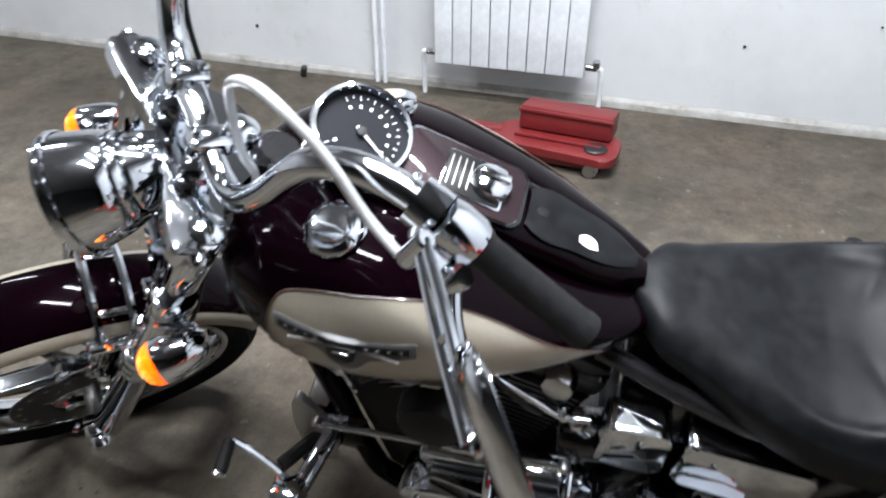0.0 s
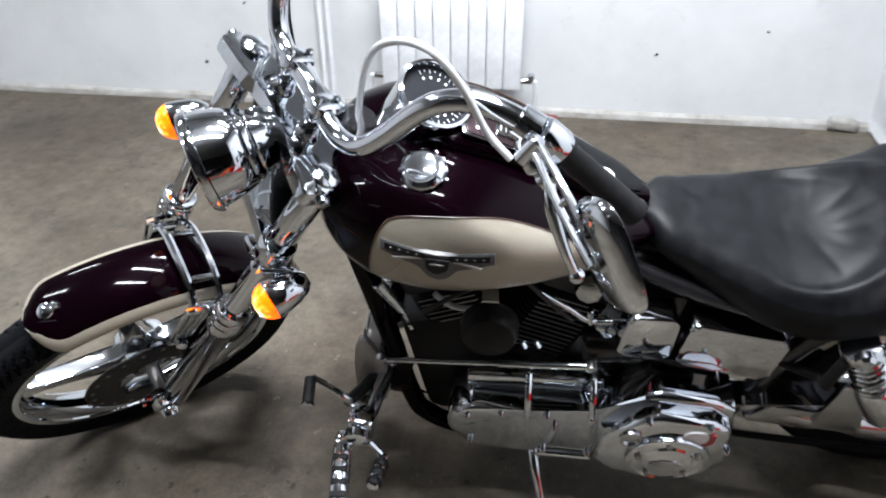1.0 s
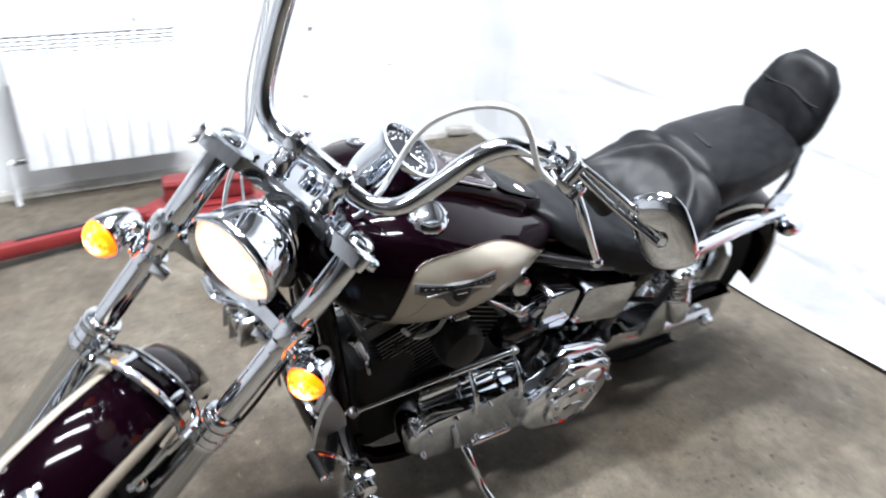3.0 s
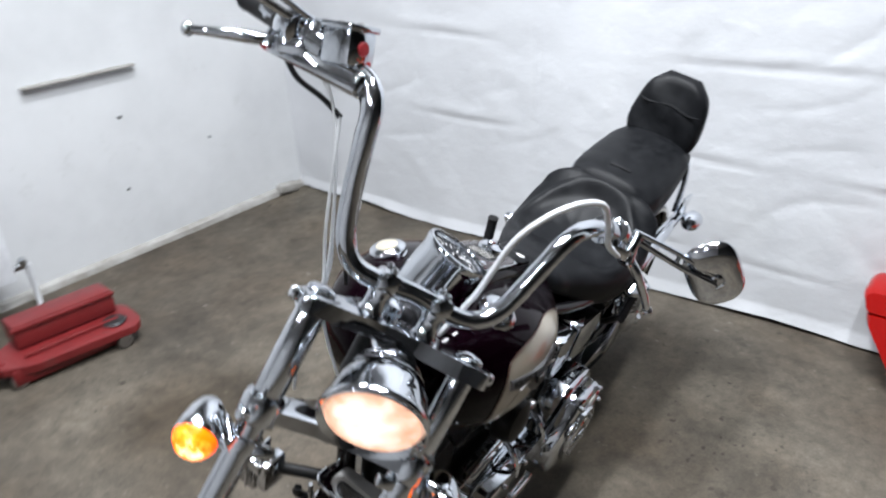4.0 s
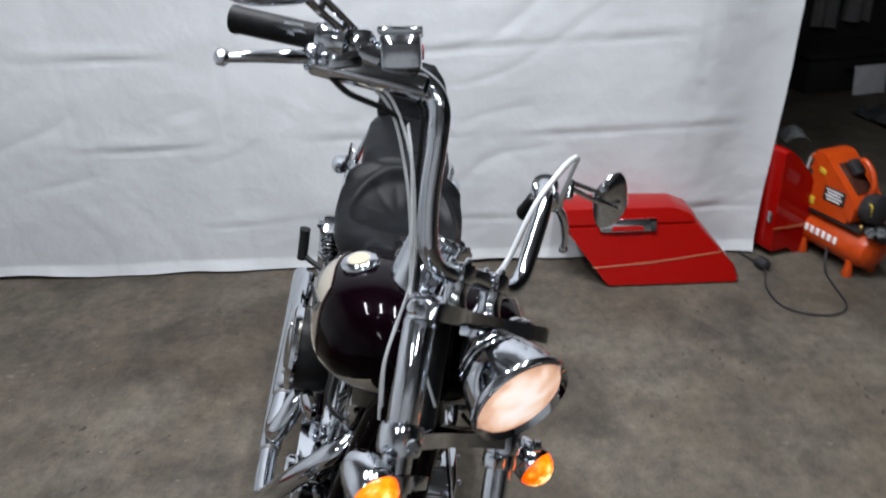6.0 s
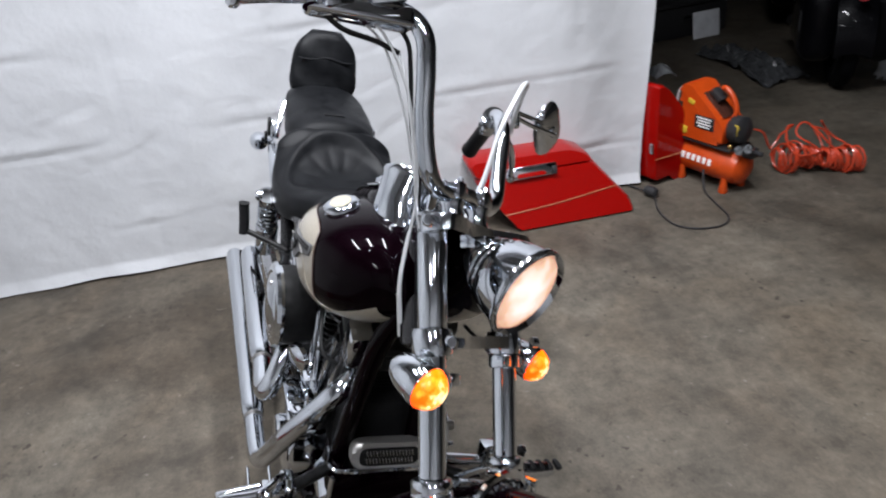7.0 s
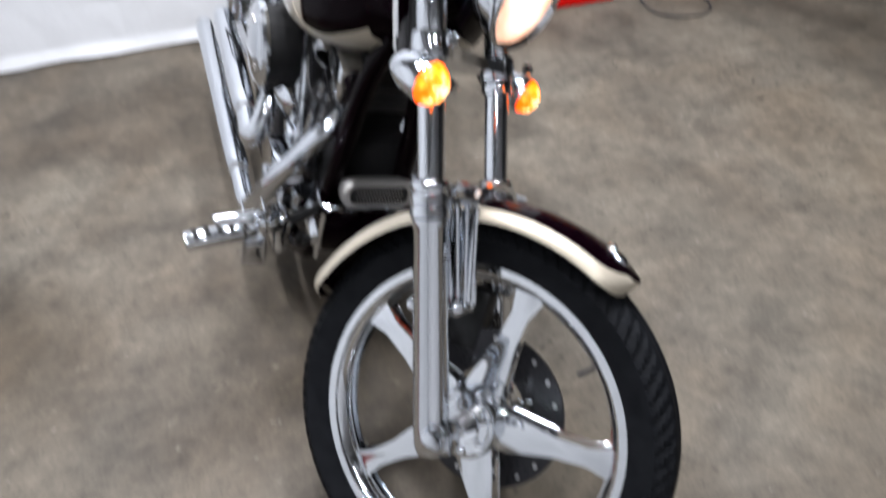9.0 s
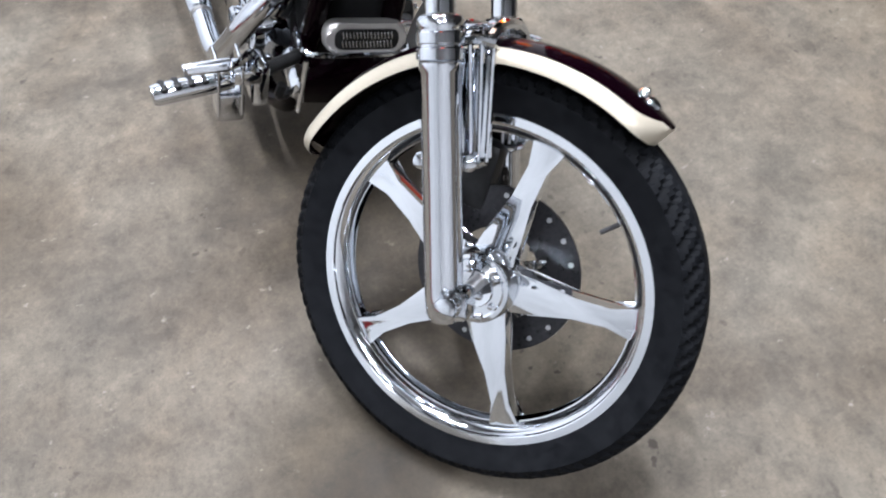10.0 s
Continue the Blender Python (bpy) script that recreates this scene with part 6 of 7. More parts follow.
exhaust([(0.655, 0.05, 0.575), (0.61, 0.075, 0.56), (0.595, 0.12, 0.52), (0.632, 0.18, 0.41), (0.672, 0.208, 0.33), (0.712, 0.224, 0.272), (0.745, 0.23, 0.262), (0.82, 0.2325, 0.266), (0.98, 0.234, 0.27)], [(0.86, 0.2325, 0.268), (1.68, 0.246, 0.291)], "front_exhaust")
exhaust([(0.96, 0.05, 0.575), (0.93, 0.09, 0.575), (0.85, 0.142, 0.56), (0.785, 0.182, 0.522), (0.752, 0.206, 0.472), (0.748, 0.221, 0.436), (0.778, 0.227, 0.418), (0.84, 0.2245, 0.42), (0.98, 0.22, 0.428)], [(0.88, 0.2235, 0.4225), (1.4, 0.222, 0.44)], "rear_exhaust")
# ---- forward controls


def forward_control(s):
    if s > 0:
        blocks = [box((0.06, 0.03, 0.085), 0.008, pose(0.49, 0.2, 0.375)), box((0.045, 0.05, 0.03), 0.006, pose(0.475, 0.225, 0.40))]
    else:
        blocks = [box((0.05, 0.05, 0.10), 0.01, pose(0.543, -0.25, 0.378, 0, 8, 0)), rod((0.58, -0.09, 0.37), (0.55, -0.24, 0.375), 0.016, 14), box((0.036, 0.03, 0.036), 0.008, pose(0.52, -0.283, 0.378))]
    mount = piece("forward_control", joined(*blocks), CHROME, "chrome forward foot control")
    a, b = (Vector((0.478, 0.245, 0.385)), Vector((0.45, 0.385, 0.375))) if s > 0 else (Vector((0.514, -0.29, 0.377)), Vector((0.524, -0.398, 0.365)))
    d = (b - a).normalized()
    at = aim(a, d, (0, 0, 1))
    n = (b - a).length
    peg = piece("foot_peg", lathe([(0.012, 0), (0.017, 0.004), (0.0185, 0.02), (0.0185, n - 0.01), (0.016, n - 0.002), (0.0, n)], at, 24), CHROME, "chrome peg with rubber rings")
    for k in range(5):
        piece("peg_rubber", box((0.012, 0.03, 0.013), 0.004, at @ pose(0.013, 0, 0.03 + 0.023 * k)), GRIP_RUBBER, "", peg)
    piece("control_arm", tube([(0.50, s * 0.21, 0.41), (0.47, s * 0.22, 0.44), (0.43, s * 0.26, 0.445), (0.425, s * 0.33, 0.44)] if s > 0 else [(0.54, -0.26, 0.36), (0.56, -0.268, 0.345), (0.575, -0.275, 0.33), (0.586, -0.282, 0.322)], [0.009, 0.008, 0.0075, 0.0075], 10), CHROME, "", mount)
    if s > 0:
        piece("brake_pedal", rod((0.455, 0.255, 0.436), (0.442, 0.335, 0.432), 0.0075, 12), CHROME, "chrome brake pedal peg", mount)
        piece("pedal_cylinder", box((0.055, 0.05, 0.06), 0.008, pose(0.495, 0.25, 0.325)), DULL_CHROME, "", mount)
        for y in (0.235, 0.275):
            piece("control_plate", box((0.07, 0.006, 0.105), 0.004, pose(0.485, y, 0.375)), CHROME, "", mount)
        piece("control_pivot", lathe([(0.014, 0), (0.016, 0.004), (0.015, 0.012), (0, 0.014)], aim((0.49, 0.278, 0.385), (0, 1, 0)), 20), CHROME, "", mount)
    else:
        toe = piece("shift_peg", rod((0.587, -0.278, 0.318), (0.576, -0.352, 0.333), 0.012, 16), CHROME, "shift peg with rubber rings")
        for k in range(3):
            piece("peg_rubber", lathe([(0.0135, 0), (0.0155, 0.003), (0.0155, 0.011), (0.0135, 0.014)], aim((0.585 - 0.0033 * k, -0.292 - 0.021 * k, 0.321 + 0.0042 * k), (-0.145, -0.97, 0.2)), 18), GRIP_RUBBER, "", toe)
        heel = piece("shift_toe_peg", rod((0.455, -0.215, 0.487), (0.46, -0.27, 0.482), 0.011, 14), GRIP_RUBBER, "black rubber shift toe peg")
        piece("toe_peg_cap", lathe([(0.0125, 0), (0.0125, 0.004), (0, 0.006)], aim((0.46, -0.27, 0.482), (0.1, -1, -0.1)), 14), CHROME, "", heel)
        piece("shift_arm", tube([(0.54, -0.232, 0.41), (0.50, -0.222, 0.455), (0.457, -0.215, 0.486)], 0.007, 10), CHROME, "", mount)
        piece("shift_pivot", lathe([(0.02, 0), (0.024, 0.004), (0.024, 0.02), (0.014, 0.026), (0, 0.027)], aim((0.543, -0.273, 0.4), (0, -1, 0)), 24), CHROME, "", mount)


both(forward_control)
shift_rod = piece("shift_rod", rod((0.575, -0.15, 0.462), (0.975, -0.15, 0.477), 0.0055, 12), CHROME, "long chrome shift rod")
for p in ((0.575, -0.15, 0.462), (0.975, -0.15, 0.477)):
    piece("rod_end", lathe([(0.0, -0.012), (0.009, -0.008), (0.011, 0), (0.009, 0.008), (0.0, 0.012)], aim(p, (0, 1, 0)), 16), STEEL, "", shift_rod)
piece("rod_sleeve", rod((0.80, -0.15, 0.4704), (0.975, -0.15, 0.477), 0.0075, 14), CHROME, "", shift_rod)
guard = rounded([(0.507, 0.268), (0.562, 0.266), (0.58, 0.33), (0.576, 0.41), (0.556, 0.47), (0.538, 0.505), (0.522, 0.47), (0.512, 0.40)], 0.02)
piece("chin_side_guard", plate(guard, 0.014, 0.006, aim((0, -0.116, 0), (0, -1, 0), (1, 0, 0)), 3), BADGE_GREY, "curved metal guard beside the downtube")
# small fittings between the cylinders on the left
piece("spark_plug_boot", joined(rod((0.578, -0.1, 0.635), (0.617, -0.1, 0.556), (0.013, 0.009), 16), rod((0.617, -0.1, 0.556), (0.632, -0.1, 0.5), 0.005, 10)), CHROME, "bright front plug boot and lead")
piece("vent_hose", tube([(0.683, -0.112, 0.625), (0.70, -0.114, 0.606), (0.722, -0.115, 0.592), (0.757, -0.115, 0.592), (0.775, -0.112, 0.605), (0.785, -0.108, 0.632)], 0.0055, 10), CABLE_WHITE, "pale curved vent hose")
piece("carburettor_fitting", joined(box((0.024, 0.03, 0.03), 0.005, pose(0.784, -0.105, 0.637)), lathe([(0.012, 0), (0.013, 0.004), (0.012, 0.02), (0, 0.022)], aim((0.80, -0.112, 0.592), (0, -1, 0)), 16)), CHROME, "small chrome carburettor fitting")
piece("oil_line", tube([(0.865, -0.118, 0.652), (0.919, -0.122, 0.616), (0.955, -0.124, 0.588), (0.975, -0.122, 0.58), (1.003, -0.12, 0.58)], 0.006, 12), CHROME, "bright oil line over the rear cylinder")
piece("oil_line_union", joined(rod((0.96, -0.122, 0.612), (0.964, -0.122, 0.575), 0.007, 12), rod((0.985, -0.12, 0.575), (1.0, -0.11, 0.545), (0.016, 0.02), 16)), CHROME, "chrome oil line union")
piece("head_plug", lathe([(0.024, -0.03), (0.025, -0.004), (0.022, 0.004), (0.012, 0.008), (0.0, 0.008)], aim((0.952, -0.125, 0.665), (-0.1, -1, 0.2)), 8), DULL_CHROME, "faceted metal plug on the rear head")
piece("rear_base_nuts", joined(*[lathe([(0.008, 0), (0.008, 0.016), (0, 0.018)], aim((0.845 + 0.026 * k, -0.105, 0.47 + 0.004 * k), (0.38, -0.5, 0.8)), 6) for k in range(2)]), CHROME, "chrome cylinder base nuts", rear_cylinder)
for k in range(6):
    piece("engine_hose", tube([(0.6 + 0.03 * k, 0.06 - 0.02 * k, 0.7), (0.63 + 0.04 * k, 0.09, 0.6 - 0.02 * k), (0.7 + 0.03 * k, 0.09, 0.48)], 0.005, 8), BLACK_PLASTIC, "black engine hose")

# ---------------------------------------------------------------- radiator on the wall

SECTION, SECTIONS, RAD_H = 0.082, 8, 0.575
rad_x1, rad_y, rad_z = 0.775, WALL_Y - 0.13, 0.175
radiator = thing("radiator", pose(rad_x1 - SECTION * SECTIONS / 2, rad_y, rad_z), "white aluminium sectional radiator on the wall", "radiator")
section = None
for k in range(SECTIONS):
    m = pose((k - (SECTIONS - 1) / 2) * SECTION, 0, 0)
    if section is None:
        front = [box((0.078, 0.010, 0.478), 0.004, pose(0, -0.04, 0.242)), box((0.03, 0.07, 0.52), 0.006, pose(0, 0.0, RAD_H / 2)), box((0.06, 0.01, 0.46), 0.003, pose(0, 0.036, RAD_H / 2)), box((0.05, 0.05, 0.05), 0.02, pose(0, 0, 0.035)), box((0.078, 0.05, 0.012), 0.005, pose(0, -0.008, RAD_H - 0.006)), box((0.078, 0.008, 0.018), 0.003, pose(0, -0.036, RAD_H - 0.016))]
        section = part("radiator_section", joined(*front), RADIATOR_WHITE, radiator, "", m)
    else:
        share("radiator_section", section, radiator, m)
for k in range(SECTIONS):
    m = pose((k - (SECTIONS - 1) / 2) * SECTION, 0, 0)
    part("grille_back", box((0.07, 0.004, 0.07), 0.001, m @ pose(0, -0.026, RAD_H - 0.058)), DULL_CHROME, radiator)
    for row in range(4):
        part("grille_slat", box((0.07, 0.016, 0.005), 0.002, m @ pose(0, -0.032, RAD_H - 0.036 - 0.016 * row, 35, 0, 0)), RADIATOR_WHITE, radiator)
half = SECTION * SECTIONS / 2
part("valve", joined(rod((half, 0, 0.035), (half + 0.05, 0, 0.035), 0.014, 14), lathe([(0.016, 0), (0.018, 0.01), (0.014, 0.03), (0.0, 0.032)], aim((half + 0.045, 0, 0.04), (0, -0.3, 1)), 16)), DULL_CHROME, radiator, "metal radiator valve")
part("pipe", tube([(half + 0.05, 0, 0.035), (half + 0.065, 0.005, 0.02), (half + 0.07, 0.02, -0.1), (half + 0.07, 0.02, -0.172)], 0.011, 12), RADIATOR_WHITE, radiator, "white heating pipe")
part("valve", rod((-half - 0.05, 0, 0.035), (-half, 0, 0.035), 0.014, 14), DULL_CHROME, radiator)
part("pipe", tube([(-half - 0.05, 0, 0.035), (-half - 0.065, 0.005, 0.02), (-half - 0.07, 0.03, -0.1), (-half - 0.07, 0.03, -0.172)], 0.011, 12), RADIATOR_WHITE, radiator)
part("air_vent", lathe([(0.012, 0), (0.012, 0.014), (0.006, 0.018), (0, 0.018)], aim((half, 0, RAD_H - 0.03), (0, 0, 1)), 12), DULL_CHROME, radiator)
part("vent_key", rod((half - 0.16, -0.01, RAD_H), (half - 0.16, -0.01, RAD_H + 0.02), 0.008, 10), DULL_CHROME, radiator)

# thin white pipes rising beside the radiator
for x in (-0.17, -0.21):
    tagged(part("heating_pipe", rod((x, WALL_Y - 0.04, 0.0), (x, WALL_Y - 0.04, ROOM_Z), 0.011, 12), RADIATOR_WHITE), "thin white painted heating pipe on the wall", "pipe", "pipes by the radiator")
tagged(part("wall_ledge", box((0.49, 0.03, 0.012), 0.004, pose(1.30, WALL_Y - 0.016, 0.862, 0, 0, 0)), BASE_TRIM), "narrow painted sill strip on the white wall", "sill")

# marks on the wall: anchor holes and plugs
for x, z, r in ((1.43, 0.65, 0.008), (1.39, 0.32, 0.006), (-0.6, 0.5, 0.006), (-0.85, 0.2, 0.008), (1.86, 0.44, 0.005)):
    tagged(part("wall_plug", lathe([(r, 0), (r, 0.004), (r * 0.7, 0.006), (r * 0.5, 0.002), (0, 0.002)], aim((x, WALL_Y - 0.001, z), (0, -1, 0)), 12), DARK_METAL), "small dark anchor plug in the plaster", "wall plug", "plugs in the wall")
structure("trim", box((0.13, 0.055, 0.055), 0.016, pose(2.27, WALL_Y - 0.03, 0.034, 4, 6, -5), 3), BASE_TRIM, "broken lump of plaster at the end of the ledge")

# ---------------------------------------------------------------- trolley jack by the wall

jack = thing("trolley_jack", pose(0.735, 1.75, 0.0, 0, 0, -6), "worn red trolley jack with its handle laid flat", "jack")
deck_shape = [(-0.24, -0.06), (-0.14, -0.11), (0.22, -0.13), (0.255, -0.09), (0.25, 0.06), (0.14, 0.10), (-0.16, 0.10), (-0.24, 0.03)]
part("deck", plate(rounded(deck_shape, 0.03), 0.03, 0.008, pose(0, 0, 0.06, 3, 0, 0)), JACK_RED, jack, "flat red base plate")
for s in (-1, 1):
    part("side_rail", box((0.4, 0.012, 0.06), 0.004, pose(-0.01, s * 0.085, 0.045)), JACK_RED, jack)
block = part("raised_block", box((0.36, 0.13, 0.09), 0.008, pose(0.03, 0.075, 0.135, -6, 0, 0)), JACK_RED, jack, "raised rectangular red housing")
part("block_lip", box((0.37, 0.014, 0.014), 0.004, pose(0.03, 0.012, 0.172, -6, 0, 0)), JACK_RED, block)
part("rib", box((0.34, 0.016, 0.014), 0.005, pose(0.02, -0.045, 0.094)), JACK_RED, jack)
part("lift_saddle", lathe([(0.04, 0), (0.045, 0.006), (0.04, 0.012), (0.03, 0.012)], pose(0.17, -0.05, 0.085), 24), DARK_METAL, jack)
for x, y in ((-0.19, -0.075), (-0.19, 0.085), (0.17, -0.11), (0.17, 0.09)):
    part("wheel", lathe([(0.010, -0.013), (0.026, -0.013), (0.029, -0.008), (0.029, 0.008), (0.026, 0.013), (0.010, 0.013)], pose(x, y, 0.029) @ aim((0, 0, 0), (0, 1, 0)), 24), STEEL, jack)
part("handle_socket", box((0.15, 0.07, 0.055), 0.014, pose(-0.285, -0.02, 0.072, 0, 3, 12)), JACK_RED, jack)
part("socket_bolt", lathe([(0.014, 0), (0.014, 0.05), (0.008, 0.054), (0, 0.054)], aim((-0.29, -0.07, 0.07), (0, 1, 0)), 14), STEEL, jack)
part("handle", box((0.5, 0.066, 0.058), 0.016, pose(-0.57, -0.112, 0.06, 0, 2, 20)), JACK_RED, jack, "thick red jack handle lying low")
part("handle_slot", box((0.28, 0.02, 0.006), 0.003, pose(-0.56, -0.108, 0.0915, 0, 2, 20)), DARK_METAL, jack)
claw = rounded([(0.02, -0.04), (-0.08, -0.07), (-0.13, -0.14), (-0.2, -0.13), (-0.15, -0.03), (-0.15, 0.03), (-0.22, 0.12), (-0.15, 0.14), (-0.08, 0.07), (0.02, 0.04)], 0.02)
part("handle_head", plate(claw, 0.05, 0.01, pose(-0.80, -0.2, 0.028, 0, -6, 20)), JACK_RED, jack, "forked red end of the handle")
part("head_web", box((0.13, 0.014, 0.08), 0.005, pose(-0.87, -0.225, 0.1, 0, -12, 20)), JACK_RED, jack)
tagged(part("rubber_scrap", box((0.03, 0.045, 0.05), 0.012, pose(-0.58, 2.24, 0.028, 8, 12, 20)), DARK_METAL), "small dark rubber scrap at the wall foot", "scrap")

# ---------------------------------------------------------------- red luggage cases


def red_case(name, m, label):
    """A hard saddlebag: a slanted leaning body, a lid, a latch and a pinstripe. Local x along its length, y to its back."""
    case = thing(name, m, label, "saddlebag", "red saddlebags")
    lean = 0.38
    deep = 0.16

    def shell(outline, d0, d1, crown=0.0):
        rings = []
        for t in np.linspace(0, 1, 11):
            squeeze = 1 - 0.045 * abs(2 * t - 1) ** 5
            cx = sum(p[0] for p in outline) / len(outline)
            cz = sum(p[1] for p in outline) / len(outline)
            o = rounded([(cx + (x - cx) * squeeze, cz + (z - cz) * squeeze) for x, z in outline], 0.014, 4)
            rings.append([(x, d0 + (d1 - d0) * t + lean * z, z + crown * math.sin(math.pi * t) * max(0.0, z - cz) * 6) for x, z in o])
        return loft(rings)

    part("body", shell([(-0.25, 0.0), (0.298, 0.0), (0.282, 0.05), (0.128, 0.236), (-0.407, 0.236), (-0.402, 0.2), (-0.288, 0.05)], 0, deep), RED_PAINT, case, "glossy red hard body", None, 45)
    part("lid", shell([(-0.414, 0.2385), (0.13, 0.2385), (0.105, 0.27), (0.03, 0.297), (-0.41, 0.302), (-0.43, 0.286)], -0.004, deep + 0.004, 0.03), RED_PAINT, case, "glossy red lid", None, 45)
    face = aim((0, 0, 0), (0, -1, lean), (1, 0, 0))
    at = lambda x, z, out: Matrix.Translation((x, lean * z - out, z)) @ face
    latch = part("latch_plate", plate(rounded([(-0.125, 0.026), (-0.105, -0.026), (0.11, -0.026), (0.118, 0.024)], 0.006), 0.010, 0.003, at(-0.165, 0.236, 0.004)), CHROME, case, "bright metal latch plate")
    part("latch_handle", plate(rounded([(-0.07, -0.010), (0.06, -0.010), (0.055, 0.008), (-0.065, 0.008)], 0.004), 0.006, 0.002, at(-0.16, 0.228, 0.015)), RED_PAINT, latch)
    part("latch_hook", box((0.02, 0.036, 0.012), 0.003, at(-0.06, 0.232, 0.016)), BLACK_PLASTIC, latch)
    part("pinstripe", tube([(-0.305, lean * 0.075 - 0.002, 0.075), (-0.05, lean * 0.092 - 0.003, 0.092), (0.222, lean * 0.122 - 0.002, 0.122)], 0.0018, 6), TAN_LINE, case, "thin tan pinstripe")
    return case


red_case("saddlebag", pose(2.145, -0.985, 0.004, 0, 0, -90), "glossy red hard saddlebag with chrome latch, on the floor")
second = thing("saddlebag", pose(2.46, -1.53, 0.0, 0, 0, -72), "glossy red saddlebag standing on end behind the sheet", "saddlebag", "red saddlebags")
o = rounded([(-0.10, 0.03), (0.0, 0.035), (0.035, 0.0), (0.1, 0.0), (0.088, 0.3), (0.062, 0.36), (-0.03, 0.455), (-0.07, 0.485), (-0.11, 0.49)], 0.016, 4)
part("body", moved(loft([[(x, y, z) for x, z in [((px - 0.0) * k, pz * (0.98 if k < 1 else 1)) for px, pz in o]] for y, k in ((-0.09, 0.9), (-0.075, 1.0), (0.0, 1.03), (0.075, 1.0), (0.09, 0.9))]), Matrix.Identity(4)), RED_PAINT, second, "glossy red hard body", None, 45)
part("pinstripe", tube([(-0.10, -0.094, 0.14), (0.02, -0.095, 0.135), (0.105, -0.094, 0.135)], 0.0022, 6), TAN_LINE, second)
part("latch", box((0.012, 0.02, 0.05), 0.003, pose(-0.105, -0.07, 0.19)), DULL_CHROME, second)
tagged(part("plastic_bag", sheet([[(2.53 + 0.06 * u, -1.565 - 0.05 * v + 0.006 * noise.noise((u * 3, v * 2, 7)), 0.478 + 0.05 * (1 - v * v) * (1 - 0.6 * u * u) + 0.006 * noise.noise((u * 3, v * 3, 2))) for u in np.linspace(-1, 1, 21)] for v in np.linspace(-1, 1, 17)], 0.003), CLEAR_FILM), "crumpled clear plastic film draped over the red case", "plastic bag")

# ---------------------------------------------------------------- air compressor

comp = thing("air_compressor", pose(2.31, -1.735, 0.0, 0, 0, -160), "orange oil-free air compressor with horizontal tank", "compressor")
part("tank", lathe([(0.0, -0.19), (0.04, -0.187), (0.07, -0.17), (0.08, -0.14), (0.08, 0.14), (0.07, 0.17), (0.04, 0.187), (0.0, 0.19)], pose(0, 0, 0.115) @ aim((0, 0, 0), (1, 0, 0)), 36), ORANGE, comp, "orange pressure tank")
for k, (x, w) in enumerate(((-0.105, 0.017), (-0.076, 0.018), (-0.046, 0.019), (-0.016, 0.018), (0.014, 0.019), (0.044, 0.017))):
    part("tank_mark", box((w, 0.004, 0.03), 0.001, pose(x, -0.0775, 0.128, -9, 0, 0)), WHITE_MARK, comp)
for x in (-0.12, 0.12):
    for y in (-0.06, 0.06):
        part("foot", lathe([(0.02, 0), (0.022, 0.006), (0.016, 0.04), (0.014, 0.07)], pose(x, y, 0), 16), ORANGE, comp)
part("base_plate", box((0.3, 0.15, 0.012), 0.003, pose(-0.01, 0, 0.205)), DARK_METAL, comp)
shroud = [(-0.14, 0.215), (0.09, 0.215), (0.10, 0.29), (0.065, 0.335), (-0.05, 0.425), (-0.09, 0.46), (-0.155, 0.455), (-0.16, 0.41), (-0.13, 0.39), (-0.145, 0.30)]
part("shroud", plate(rounded(shroud, 0.02), 0.15, 0.02, aim((0, 0.075, 0), (0, -1, 0), (1, 0, 0)), 3), ORANGE, comp, "orange motor shroud")
part("end_cap", lathe([(0.06, 0), (0.062, 0.004), (0.06, 0.05), (0.04, 0.06), (0, 0.06)], aim((0.10, 0, 0.285), (1, 0, 0.1)), 28), BLACK_PLASTIC, comp, "black motor end cap")
part("handle", tube([(0.085, 0, 0.32), (0.10, 0, 0.37), (0.075, 0, 0.425), (0.04, 0, 0.455), (0.02, 0, 0.455)], 0.012, 12), ORANGE, comp)
part("label", box((0.105, 0.003, 0.06), 0.001, pose(-0.005, -0.0765, 0.305)), BLACK_PLASTIC, comp, "dark data label")
for k in range(4):
    part("label_bar", box((0.08 - 0.015 * (k % 2), 0.002, 0.006), 0, pose(-0.005, -0.079, 0.325 - 0.013 * k)), WHITE_MARK, comp)
part("warning_label", box((0.035, 0.003, 0.035), 0.001, pose(-0.115, -0.0765, 0.25)), YELLOW_LABEL, comp, "yellow warning label")
part("warning_label", box((0.02, 0.003, 0.05), 0.001, pose(0.145, -0.05, 0.30)), YELLOW_LABEL, comp)
part("top_window", box((0.15, 0.085, 0.006), 0.002, pose(0.012, 0, 0.381, 0, 38, 0)), SMOKED, comp, "smoky slanted cover over the motor")
part("top_slot", box((0.07, 0.05, 0.03), 0.008, pose(0.0, 0, 0.42, 0, 38, 0)), BLACK_PLASTIC, comp)
part("warning_label", box((0.035, 0.003, 0.022), 0.001, pose(-0.085, -0.0765, 0.388, 0, 20, 0)), YELLOW_LABEL, comp)
part("air_pipe", tube([(-0.14, -0.03, 0.44), (-0.175, -0.05, 0.42), (-0.185, -0.055, 0.33), (-0.175, -0.05, 0.24), (-0.13, -0.03, 0.2)], 0.006, 10), CABLE_WHITE, comp, "pale air pipe down to the tank")
part("relief_valve", lathe([(0.008, 0), (0.008, 0.02), (0.012, 0.022), (0.012, 0.034), (0.005, 0.04), (0, 0.04)], pose(0.125, -0.05, 0.19), 14), BRASS, comp, "small brass valve")
